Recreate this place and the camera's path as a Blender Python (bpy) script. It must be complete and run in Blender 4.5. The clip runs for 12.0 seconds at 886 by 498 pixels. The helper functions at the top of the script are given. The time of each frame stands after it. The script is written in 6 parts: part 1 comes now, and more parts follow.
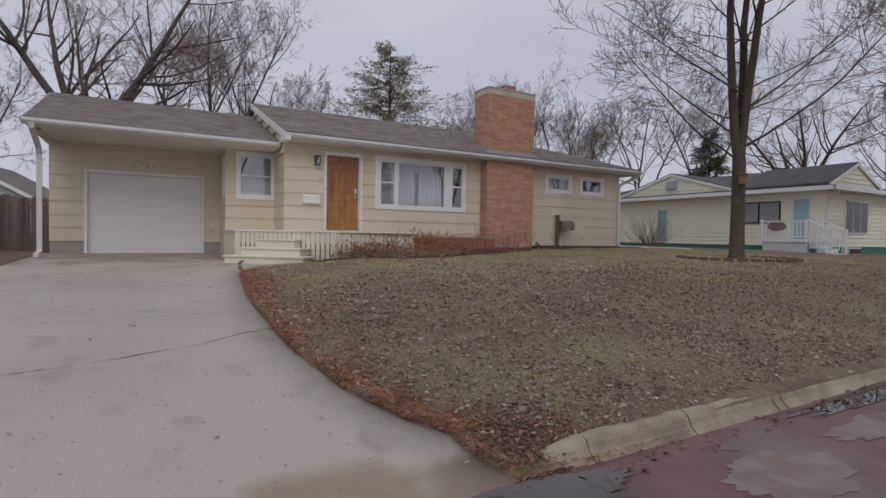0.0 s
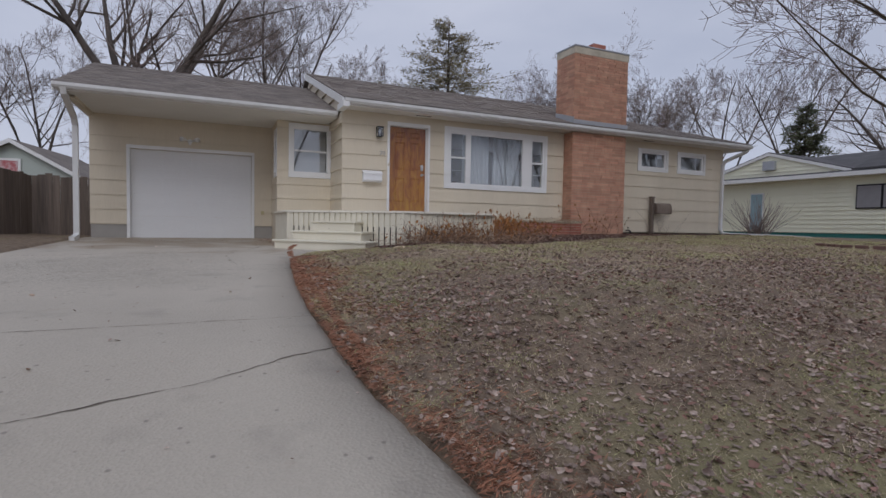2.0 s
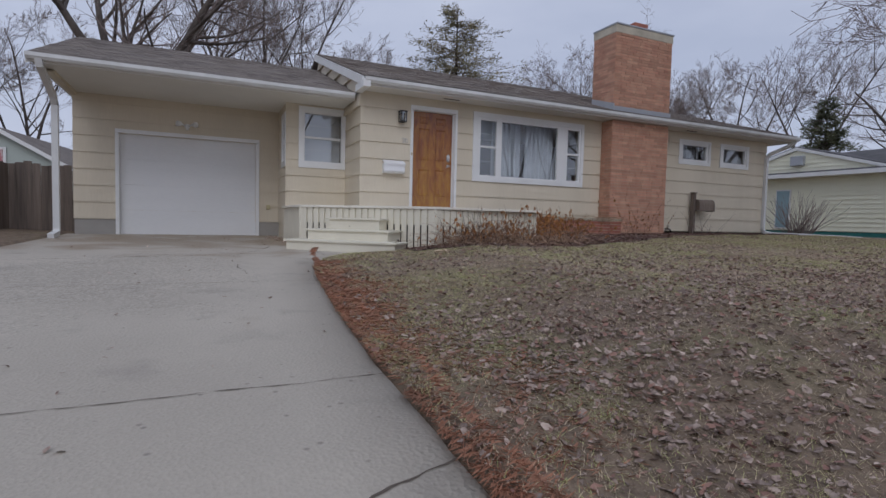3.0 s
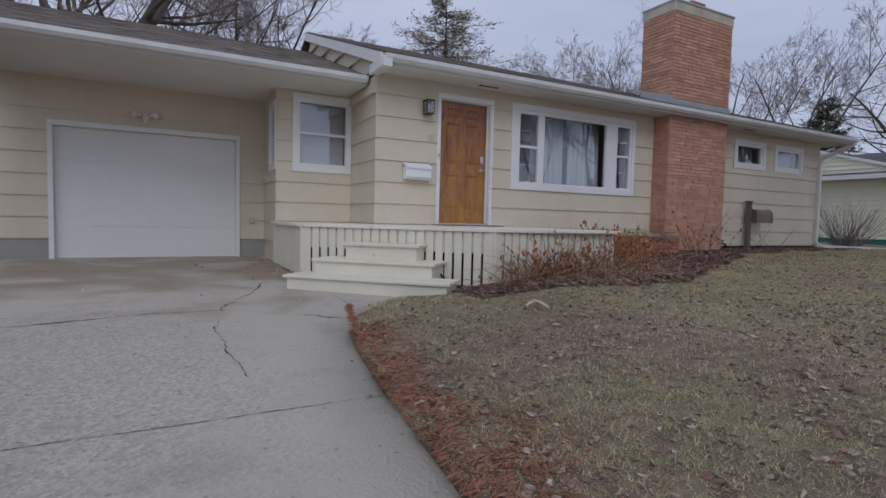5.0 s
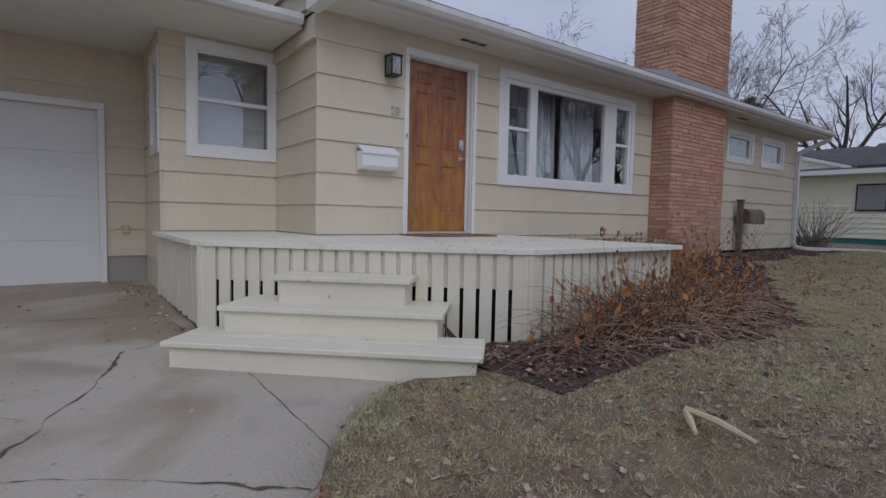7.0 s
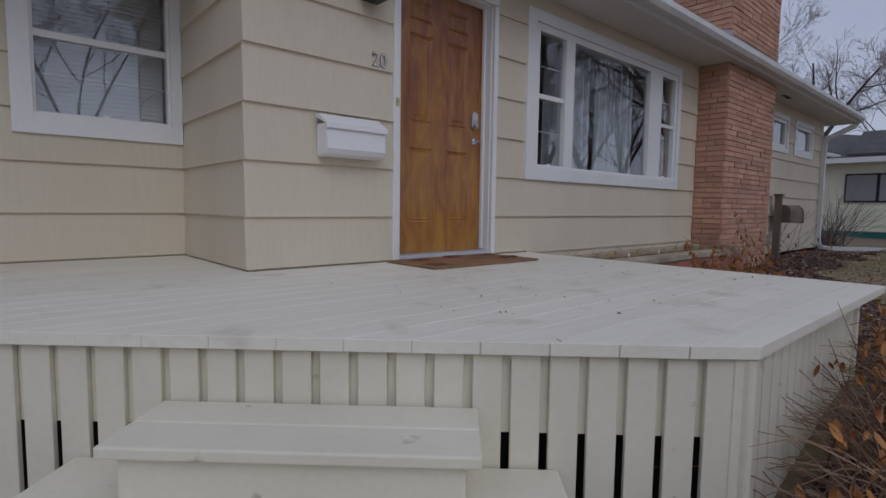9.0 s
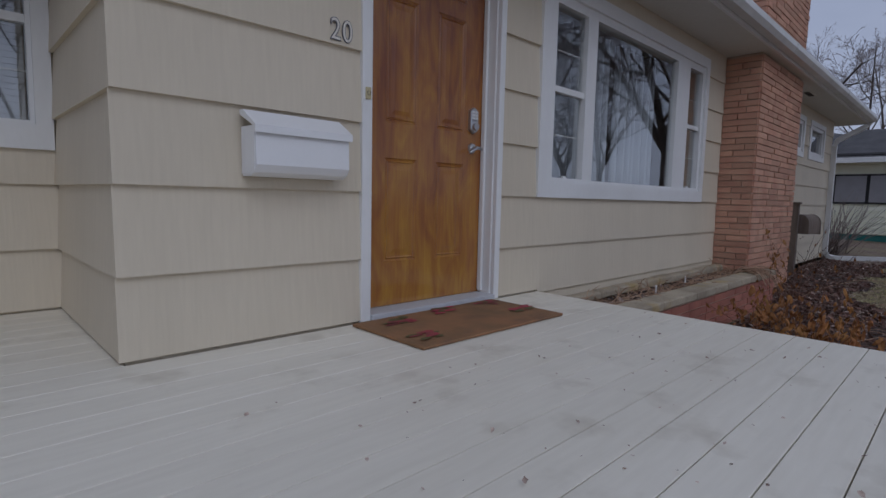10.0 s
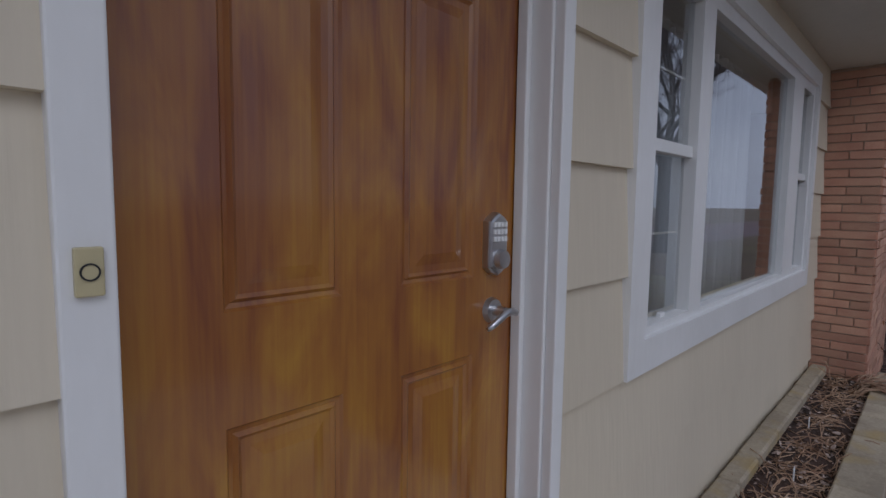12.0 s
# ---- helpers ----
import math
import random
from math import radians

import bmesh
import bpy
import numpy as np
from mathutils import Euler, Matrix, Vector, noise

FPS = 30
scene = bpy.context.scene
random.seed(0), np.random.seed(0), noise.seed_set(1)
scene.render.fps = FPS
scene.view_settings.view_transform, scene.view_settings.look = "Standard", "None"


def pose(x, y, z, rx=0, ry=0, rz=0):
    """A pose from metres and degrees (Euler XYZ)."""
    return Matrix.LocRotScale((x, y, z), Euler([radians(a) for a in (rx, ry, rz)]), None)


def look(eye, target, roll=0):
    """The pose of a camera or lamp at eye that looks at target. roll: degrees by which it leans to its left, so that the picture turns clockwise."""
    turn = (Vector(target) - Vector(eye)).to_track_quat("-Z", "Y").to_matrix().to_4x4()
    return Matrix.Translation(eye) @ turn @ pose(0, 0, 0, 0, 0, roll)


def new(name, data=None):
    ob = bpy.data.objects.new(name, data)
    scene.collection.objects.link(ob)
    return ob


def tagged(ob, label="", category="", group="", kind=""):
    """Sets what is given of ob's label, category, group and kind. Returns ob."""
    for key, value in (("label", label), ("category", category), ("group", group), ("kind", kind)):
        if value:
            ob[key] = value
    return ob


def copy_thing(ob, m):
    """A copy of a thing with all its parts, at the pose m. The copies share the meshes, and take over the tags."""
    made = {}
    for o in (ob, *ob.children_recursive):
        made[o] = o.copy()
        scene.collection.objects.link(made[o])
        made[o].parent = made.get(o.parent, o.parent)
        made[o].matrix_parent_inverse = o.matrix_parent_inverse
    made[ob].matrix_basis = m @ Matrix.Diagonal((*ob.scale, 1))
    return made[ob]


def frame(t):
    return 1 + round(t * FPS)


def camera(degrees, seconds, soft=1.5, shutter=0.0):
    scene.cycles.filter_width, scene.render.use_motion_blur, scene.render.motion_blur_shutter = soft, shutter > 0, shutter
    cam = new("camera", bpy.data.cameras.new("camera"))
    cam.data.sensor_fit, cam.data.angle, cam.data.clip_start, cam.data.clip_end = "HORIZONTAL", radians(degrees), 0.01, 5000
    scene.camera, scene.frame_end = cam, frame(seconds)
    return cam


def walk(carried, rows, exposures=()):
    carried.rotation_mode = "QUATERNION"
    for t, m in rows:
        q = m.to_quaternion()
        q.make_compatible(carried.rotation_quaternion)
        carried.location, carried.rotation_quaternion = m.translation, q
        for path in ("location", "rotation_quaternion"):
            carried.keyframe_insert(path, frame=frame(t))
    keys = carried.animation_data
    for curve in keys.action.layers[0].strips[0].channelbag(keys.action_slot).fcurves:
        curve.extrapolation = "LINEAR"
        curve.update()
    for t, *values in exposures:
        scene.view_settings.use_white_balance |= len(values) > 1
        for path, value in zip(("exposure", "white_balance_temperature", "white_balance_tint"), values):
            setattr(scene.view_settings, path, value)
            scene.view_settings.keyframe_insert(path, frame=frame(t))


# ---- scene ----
cam = camera(81.0, 12.0)
PATH = [
    (0, (-4.189, -13.782, 0.641), (-3.193, -12.048, 0.591), 0.9),
    (0.5, (-4.061, -13.33, 0.6), (-3.147, -11.552, 0.551), 0.9),
    (1, (-3.942, -12.791, 0.549), (-3.075, -10.99, 0.491), 0.9),
    (1.5, (-3.878, -12.253, 0.492), (-3.041, -10.438, 0.422), 0.9),
    (2, (-3.808, -11.706, 0.46), (-2.985, -9.885, 0.37), 1.0),
    (2.5, (-3.794, -10.945, 0.456), (-2.974, -9.124, 0.351), 1.4),
    (3, (-3.88, -10.196, 0.508), (-3.045, -8.382, 0.397), 1.4),
    (5, (-3.867, -7.648, 0.814), (-2.936, -5.882, 0.701), 1.4),
    (5.5, (-3.738, -6.997, 0.86), (-2.747, -5.264, 0.744), 1.0),
    (6, (-3.586, -6.413, 0.906), (-2.524, -4.722, 0.79), 0.9),
    (6.5, (-3.428, -5.827, 0.945), (-2.304, -4.177, 0.827), 0.8),
    (6.7, (-3.344, -5.556, 0.941), (-2.191, -3.927, 0.82), 1.0),
    (8.3, (-2.66, -3.707, 1.018), (-1.38, -2.177, 0.873), 0.9),
    (8.5, (-2.515, -3.547, 1.072), (-1.233, -2.02, 0.911), 1.0),
    (9, (-2.218, -3.08, 1.123), (-0.896, -1.588, 0.961), 0.8),
    (9.5, (-1.861, -2.6, 1.207), (-0.503, -1.142, 1.035), 0.7),
    (10, (-1.509, -2.164, 1.361), (-0.12, -0.737, 1.167), 1.3),
    (10.5, (-1.118, -1.814, 1.499), (0.295, -0.409, 1.327), 0.7),
    (11, (-0.717, -1.452, 1.714), (0.712, -0.064, 1.538), 0.7),
    (11.5, (-0.391, -1.055, 1.881), (1.045, 0.325, 1.694), 0.8),
    (12, (-0.112, -0.722, 1.949), (1.326, 0.657, 1.771), 0.8),
]
walk(cam, [(t, look(eye, target, roll)) for t, eye, target, roll in PATH], [(0, 0.12, 6420, 13), (3, 0.1, 5820, 12), (6, 0.04, 5700, 12), (8.5, -0.17, 5780, 13), (10.5, -0.45, 5460, 13), (12, -0.24, 5640, 13)])

# ---- sky and light: flat overcast winter daylight ----
world = bpy.data.worlds.new("overcast_sky")
scene.world = world
world.use_nodes = True
wn, wl = world.node_tree.nodes, world.node_tree.links
wn.clear()
w_out, w_bg = wn.new("ShaderNodeOutputWorld"), wn.new("ShaderNodeBackground")
sky = wn.new("ShaderNodeTexSky")
sky.sky_type, sky.sun_disc = "NISHITA", False
sky.sun_elevation, sky.sun_rotation = radians(42), radians(200)
sky.dust_density, sky.ozone_density = 4.0, 2.0
w_mix = wn.new("ShaderNodeMix")
w_mix.data_type = "RGBA"
w_coord, w_noise, w_ramp = wn.new("ShaderNodeTexCoord"), wn.new("ShaderNodeTexNoise"), wn.new("ShaderNodeValToRGB")
w_map = wn.new("ShaderNodeMapping")
w_map.inputs["Scale"].default_value = (1.6, 1.6, 4.0)
w_noise.inputs["Scale"].default_value, w_noise.inputs["Detail"].default_value = 1.6, 5.0
w_ramp.color_ramp.elements[0].position, w_ramp.color_ramp.elements[0].color = 0.3, (5.6, 5.85, 6.75, 1)
w_ramp.color_ramp.elements[1].position, w_ramp.color_ramp.elements[1].color = 0.72, (7.2, 7.3, 8.0, 1)
w_mix.inputs["Factor"].default_value = 0.88
wl.new(w_coord.outputs["Generated"], w_map.inputs["Vector"])
wl.new(w_map.outputs["Vector"], w_noise.inputs["Vector"])
wl.new(w_noise.outputs["Fac"], w_ramp.inputs["Fac"])
wl.new(sky.outputs["Color"], w_mix.inputs["A"])
wl.new(w_ramp.outputs["Color"], w_mix.inputs["B"])
wl.new(w_mix.outputs["Result"], w_bg.inputs["Color"])
wl.new(w_bg.outputs["Background"], w_out.inputs["Surface"])
w_bg.inputs["Strength"].default_value = 0.08
sun = new("sun", bpy.data.lights.new("sun", "SUN"))
sun.data.energy, sun.data.angle, sun.data.color = 0.55, radians(35), (1.0, 0.97, 0.93)
sun.matrix_world = look((-10, -26, 25), (0, 0, 0))


# ---- materials ----
def mat(name, color, rough=0.7, metal=0.0, tint=None, scale=6.0, amount=0.5, grain=60.0, bump=0.15, stretch=(1, 1, 1), vary=0.0,
        dist=0.01, stain=None, stain_scale=1.2, stain_low=0.55, stain_high=0.75, spec=0.5, coat=0.0, kind="noise"):
    """A surface with colour variation at two scales, optional stains, per-piece variation and fine relief."""
    m = bpy.data.materials.new(name)
    m.use_nodes = True
    n, l = m.node_tree.nodes, m.node_tree.links
    b = n["Principled BSDF"]
    b.inputs["Roughness"].default_value, b.inputs["Metallic"].default_value = rough, metal
    b.inputs["Specular IOR Level"].default_value, b.inputs["Coat Weight"].default_value = spec, coat
    geo, mapping = n.new("ShaderNodeNewGeometry"), n.new("ShaderNodeMapping")
    mapping.inputs["Scale"].default_value = stretch
    l.new(geo.outputs["Position"], mapping.inputs["Vector"])
    big, fine = n.new("ShaderNodeTexNoise"), n.new("ShaderNodeTexNoise")
    big.inputs["Scale"].default_value, big.inputs["Detail"].default_value = scale, 4.0
    fine.inputs["Scale"].default_value, fine.inputs["Detail"].default_value = grain, 5.0
    l.new(mapping.outputs["Vector"], big.inputs["Vector"])
    l.new(mapping.outputs["Vector"], fine.inputs["Vector"])
    mix = n.new("ShaderNodeMix")
    mix.data_type = "RGBA"
    second = tint or tuple(c * 0.8 for c in color)
    mix.inputs["A"].default_value, mix.inputs["B"].default_value = (*color, 1), (*second, 1)
    add = n.new("ShaderNodeMath")
    add.operation = "MULTIPLY_ADD"
    add.inputs[1].default_value, add.inputs[2].default_value = 0.5, -0.25
    l.new(fine.outputs["Fac"], add.inputs[0])
    total = n.new("ShaderNodeMath")
    l.new(big.outputs["Fac"], total.inputs[0])
    l.new(add.outputs[0], total.inputs[1])
    span = n.new("ShaderNodeMapRange")
    span.inputs["From Min"].default_value, span.inputs["From Max"].default_value = 0.3, 0.7
    span.inputs["To Max"].default_value = amount
    l.new(total.outputs[0], span.inputs["Value"])
    l.new(span.outputs["Result"], mix.inputs["Factor"])
    last = mix.outputs["Result"]
    if stain:
        spots, cut, over = n.new("ShaderNodeTexNoise"), n.new("ShaderNodeMapRange"), n.new("ShaderNodeMix")
        over.data_type = "RGBA"
        spots.inputs["Scale"].default_value, spots.inputs["Detail"].default_value = stain_scale, 6.0
        cut.inputs["From Min"].default_value, cut.inputs["From Max"].default_value = stain_low, stain_high
        l.new(geo.outputs["Position"], spots.inputs["Vector"])
        l.new(spots.outputs["Fac"], cut.inputs["Value"])
        l.new(cut.outputs["Result"], over.inputs["Factor"])
        l.new(last, over.inputs["A"])
        over.inputs["B"].default_value = (*stain, 1)
        last = over.outputs["Result"]
    if vary:
        info, hsv, rng = n.new("ShaderNodeObjectInfo"), n.new("ShaderNodeHueSaturation"), n.new("ShaderNodeMapRange")
        island = n.new("ShaderNodeMath")
        island.operation = "ADD"
        l.new(info.outputs["Random"], island.inputs[0])
        l.new(geo.outputs["Random Per Island"], island.inputs[1])
        rng.inputs["From Max"].default_value = 2.0
        rng.inputs["To Min"].default_value, rng.inputs["To Max"].default_value = 1 - vary, 1 + vary
        l.new(island.outputs[0], rng.inputs["Value"])
        l.new(rng.outputs["Result"], hsv.inputs["Value"])
        l.new(last, hsv.inputs["Color"])
        last = hsv.outputs["Color"]
    l.new(last, b.inputs["Base Color"])
    if bump:
        bp = n.new("ShaderNodeBump")
        bp.inputs["Strength"].default_value, bp.inputs["Distance"].default_value = bump, dist
        l.new(fine.outputs["Fac"], bp.inputs["Height"])
        l.new(bp.outputs["Normal"], b.inputs["Normal"])
    return m


SIDING = mat("cream_siding_paint", (0.68, 0.603, 0.468), 0.6, tint=(0.605, 0.535, 0.41), scale=1.3, amount=0.9, grain=55, bump=0.35, stretch=(1, 1, 0.05), vary=0.035,
             dist=0.006, stain=(0.5, 0.45, 0.34), stain_scale=0.9, stain_low=0.62, stain_high=0.95)
DECKPAINT = mat("cream_deck_paint", (0.82, 0.775, 0.665), 0.55, tint=(0.69, 0.645, 0.54), scale=1.6, amount=0.8, grain=40, bump=0.2, stretch=(0.12, 1, 1), vary=0.04,
                dist=0.004, stain=(0.57, 0.52, 0.42), stain_scale=4.5, stain_low=0.58, stain_high=0.8)
STEPPAINT = mat("cream_step_paint", (0.75, 0.705, 0.575), 0.5, tint=(0.66, 0.615, 0.495), scale=2.2, amount=0.7, grain=40, bump=0.15, dist=0.003, vary=0.02,
                stain=(0.3, 0.25, 0.18), stain_scale=9, stain_low=0.67, stain_high=0.76)
WHITE = mat("white_trim_paint", (0.8, 0.8, 0.79), 0.4, tint=(0.72, 0.72, 0.7), scale=3, amount=0.6, grain=50, bump=0.08, stretch=(1, 1, 0.3), dist=0.003)
GUTTERM = mat("white_gutter_enamel", (0.74, 0.74, 0.73), 0.35, tint=(0.6, 0.6, 0.58), scale=2.0, amount=0.8, grain=9, bump=0.05, stretch=(1, 1, 0.4), dist=0.004)
SOFFIT = mat("white_soffit_paint", (0.72, 0.7, 0.65), 0.65, tint=(0.64, 0.62, 0.57), scale=1.2, amount=0.7, grain=20, bump=0.06, dist=0.003)
GARAGE = mat("white_garage_door_paint", (0.78, 0.78, 0.77), 0.45, tint=(0.7, 0.7, 0.69), scale=1.4, amount=0.6, grain=45, bump=0.06, stretch=(0.3, 1, 1), dist=0.003)
CONCRETE = mat("worn_driveway_concrete", (0.49, 0.44, 0.365), 0.85, tint=(0.4, 0.357, 0.295), scale=0.55, amount=0.9, grain=85, bump=0.35, dist=0.006,
               stain=(0.32, 0.285, 0.24), stain_scale=2.4, stain_low=0.58, stain_high=0.8)


def weather_concrete(m):
    """Brown damp staining on the slabs before the steps and garage, and small dark pits all over."""
    n, l = m.node_tree.nodes, m.node_tree.links
    b = n["Principled BSDF"]
    was = b.inputs["Base Color"].links[0].from_socket
    geo, xyz, cloud, fall, wet, damp, cells, pits, speck = [n.new("ShaderNode" + k) for k in ("NewGeometry", "SeparateXYZ", "TexNoise", "MapRange", "MapRange", "Mix", "TexVoronoi", "MapRange", "Mix")]
    total, rough, apron, both = n.new("ShaderNodeMath"), n.new("ShaderNodeMapRange"), n.new("ShaderNodeMapRange"), n.new("ShaderNodeMath")
    apron.inputs["From Min"].default_value, apron.inputs["From Max"].default_value, apron.inputs["To Max"].default_value = -10.9, -11.25, 0.42
    damp.data_type = speck.data_type = "RGBA"
    cloud.inputs["Scale"].default_value, cloud.inputs["Detail"].default_value, cloud.inputs["Distortion"].default_value = 0.9, 6.0, 0.6
    fall.inputs["From Min"].default_value, fall.inputs["From Max"].default_value, fall.inputs["To Min"].default_value, fall.inputs["To Max"].default_value = -3.6, -0.6, -0.26, 0.03
    wet.inputs["From Min"].default_value, wet.inputs["From Max"].default_value, wet.inputs["To Max"].default_value = 0.42, 0.58, 0.9
    damp.inputs["B"].default_value, speck.inputs["B"].default_value = (0.3, 0.235, 0.165, 1), (0.2, 0.175, 0.15, 1)
    cells.inputs["Scale"].default_value = 9.0
    pits.inputs["From Min"].default_value, pits.inputs["From Max"].default_value, pits.inputs["To Min"].default_value, pits.inputs["To Max"].default_value = 0.05, 0.12, 0.7, 0.0
    rough.inputs["To Min"].default_value, rough.inputs["To Max"].default_value = 0.85, 0.5
    for a, c in ((geo.outputs["Position"], xyz.inputs[0]), (geo.outputs["Position"], cloud.inputs["Vector"]), (geo.outputs["Position"], cells.inputs["Vector"]), (xyz.outputs["Y"], fall.inputs["Value"]),
                 (cloud.outputs["Fac"], total.inputs[0]), (xyz.outputs["Y"], apron.inputs["Value"]), (fall.outputs["Result"], both.inputs[0]), (apron.outputs["Result"], both.inputs[1]), (both.outputs[0], total.inputs[1]), (total.outputs[0], wet.inputs["Value"]), (wet.outputs["Result"], damp.inputs["Factor"]), (was, damp.inputs["A"]),
                 (cells.outputs["Distance"], pits.inputs["Value"]), (pits.outputs["Result"], speck.inputs["Factor"]), (damp.outputs["Result"], speck.inputs["A"]), (speck.outputs["Result"], b.inputs["Base Color"]),
                 (wet.outputs["Result"], rough.inputs["Value"]), (rough.outputs["Result"], b.inputs["Roughness"])):
        l.new(a, c)
    # the skin has scaled off between the joints near the garage and shows the pebbles
    place, spread, chips, tone, grey, amount = [n.new("ShaderNode" + k) for k in ("Mapping", "TexNoise", "TexVoronoi", "MapRange", "HueSaturation", "Mix")]
    away, reach, blur, bump = n.new("ShaderNodeVectorMath"), n.new("ShaderNodeMapRange"), n.new("ShaderNodeMath"), n.new("ShaderNodeBump")
    amount.data_type = "RGBA"
    place.inputs["Location"].default_value, place.inputs["Scale"].default_value = (3.35, 2.05, 0.0), (0.7, 0.47, 0.0)
    away.operation, blur.operation = "LENGTH", "MULTIPLY_ADD"
    spread.inputs["Scale"].default_value, spread.inputs["Detail"].default_value = 3.0, 6.0
    blur.inputs[1].default_value = 1.1
    reach.inputs["From Min"].default_value, reach.inputs["From Max"].default_value, reach.inputs["To Min"].default_value, reach.inputs["To Max"].default_value = 1.75, 1.2, 0.1, 0.85
    chips.inputs["Scale"].default_value = 60.0
    tone.inputs["To Min"].default_value, tone.inputs["To Max"].default_value = 0.62, 1.25
    bump.inputs["Strength"].default_value, bump.inputs["Distance"].default_value = 0.5, 0.006
    was = b.inputs["Base Color"].links[0].from_socket
    old = b.inputs["Normal"].links[0].from_socket
    for a, c in ((geo.outputs["Position"], place.inputs["Vector"]), (place.outputs["Vector"], away.inputs[0]), (geo.outputs["Position"], spread.inputs["Vector"]), (geo.outputs["Position"], chips.inputs["Vector"]),
                 (spread.outputs["Fac"], blur.inputs[0]), (away.outputs["Value"], blur.inputs[2]), (blur.outputs[0], reach.inputs["Value"]), (chips.outputs["Color"], tone.inputs["Value"]), (tone.outputs["Result"], grey.inputs["Value"]),
                 (was, grey.inputs["Color"]), (was, amount.inputs["A"]), (grey.outputs["Color"], amount.inputs["B"]), (reach.outputs["Result"], amount.inputs["Factor"]), (amount.outputs["Result"], b.inputs["Base Color"]),
                 (chips.outputs["Distance"], bump.inputs["Height"]), (old, bump.inputs["Normal"]), (bump.outputs["Normal"], b.inputs["Normal"])):
        l.new(a, c)


weather_concrete(CONCRETE)
BLOCK = mat("grey_foundation_concrete", (0.36, 0.34, 0.31), 0.9, scale=2, amount=0.8, grain=70, bump=0.3)
KERBM = mat("kerb_concrete", (0.42, 0.365, 0.265), 0.9, tint=(0.26, 0.215, 0.15), scale=3.5, amount=1.0, grain=60, bump=0.5, dist=0.012, stain=(0.2, 0.16, 0.13), stain_scale=3.0)
ASPHALT = mat("damp_reddish_asphalt", (0.235, 0.125, 0.118), 0.55, tint=(0.14, 0.08, 0.078), scale=3.2, amount=1.0, grain=120, bump=0.6, dist=0.01,
              stain=(0.2, 0.17, 0.155), stain_scale=0.5, stain_low=0.55, stain_high=0.65)
PATCH = mat("pale_road_patch", (0.31, 0.255, 0.215), 0.75, tint=(0.21, 0.15, 0.135), scale=5, amount=1.0, grain=130, bump=0.7, stain=(0.2, 0.125, 0.115), stain_scale=4.5, stain_low=0.5, stain_high=0.72)
SHINGLE = mat("grey_brown_asphalt_shingle", (0.27, 0.235, 0.205), 0.95, tint=(0.18, 0.155, 0.14), scale=2.0, amount=1.0, grain=90, bump=0.6, dist=0.008, vary=0.22)
BRICK = mat("orange_roman_brick", (0.61, 0.365, 0.245), 0.85, tint=(0.51, 0.255, 0.175), scale=5, amount=0.9, grain=90, bump=0.45, dist=0.006, vary=0.32)
BRICKRED = mat("weathered_red_roman_brick", (0.43, 0.17, 0.115), 0.85, tint=(0.33, 0.13, 0.095), scale=5, amount=0.9, grain=90, bump=0.45, dist=0.006, vary=0.24)
MORTAR = mat("brick_mortar", (0.5, 0.375, 0.285), 0.95, scale=4, amount=0.8, grain=90, bump=0.4)
STONECAP = mat("limestone_cap", (0.47, 0.4, 0.29), 0.85, tint=(0.3, 0.25, 0.18), scale=4, amount=1.0, grain=60, bump=0.4, vary=0.12, stain=(0.42, 0.3, 0.1), stain_scale=3)
TIN = mat("grey_flashing_metal", (0.5, 0.52, 0.55), 0.45, metal=0.7, scale=3, grain=30, bump=0.05)
CAPCON = mat("chimney_cap_concrete", (0.6, 0.55, 0.44), 0.85, tint=(0.42, 0.38, 0.3), scale=3, amount=1.0, grain=50, bump=0.3)
FENCEWOOD = mat("weathered_fence_wood", (0.2, 0.158, 0.13), 0.9, tint=(0.1, 0.08, 0.068), scale=3, amount=1.0, grain=30, bump=0.5, stretch=(1, 1, 0.06), vary=0.25)
POSTWOOD = mat("weathered_brown_wood", (0.22, 0.175, 0.14), 0.85, tint=(0.13, 0.1, 0.08), scale=4, amount=1.0, grain=30, bump=0.4, stretch=(1, 1, 0.1), vary=0.1)
SOIL = mat("dark_garden_soil", (0.09, 0.052, 0.038), 0.95, tint=(0.04, 0.028, 0.022), scale=4, amount=1.0, grain=50, bump=0.8, dist=0.03)
TURF = mat("dormant_turf", (0.26, 0.192, 0.13), 0.95, tint=(0.145, 0.105, 0.074), scale=9.0, amount=1.0, grain=55, bump=0.8, dist=0.03,
           stain=(0.25, 0.225, 0.115), stain_scale=0.8, stain_low=0.5, stain_high=0.72)
BARK = mat("grey_brown_bark", (0.13, 0.108, 0.09), 0.95, tint=(0.075, 0.062, 0.053), scale=3, amount=1.0, grain=18, bump=0.8, stretch=(1, 1, 0.2), dist=0.03)
TWIG = mat("fine_twig_bark", (0.25, 0.2, 0.18), 0.95, tint=(0.17, 0.135, 0.12), scale=1.0, amount=0.8, grain=20, bump=0.0)
NEEDLE = mat("dark_spruce_needles", (0.045, 0.06, 0.03), 0.8, tint=(0.085, 0.08, 0.035), scale=1.2, amount=1.0, grain=9, bump=0.0, vary=0.3)
YELLOW = mat("pale_yellow_vinyl_siding", (0.86, 0.85, 0.69), 0.55, tint=(0.8, 0.79, 0.62), scale=1, amount=0.7, grain=30, bump=0.1, stretch=(1, 1, 0.2), vary=0.03)
TEAL = mat("teal_foundation_paint", (0.035, 0.19, 0.17), 0.7, scale=2, grain=40, bump=0.2)
PALEGREEN = mat("pale_green_siding", (0.45, 0.5, 0.46), 0.6, scale=1, grain=30, bump=0.1)
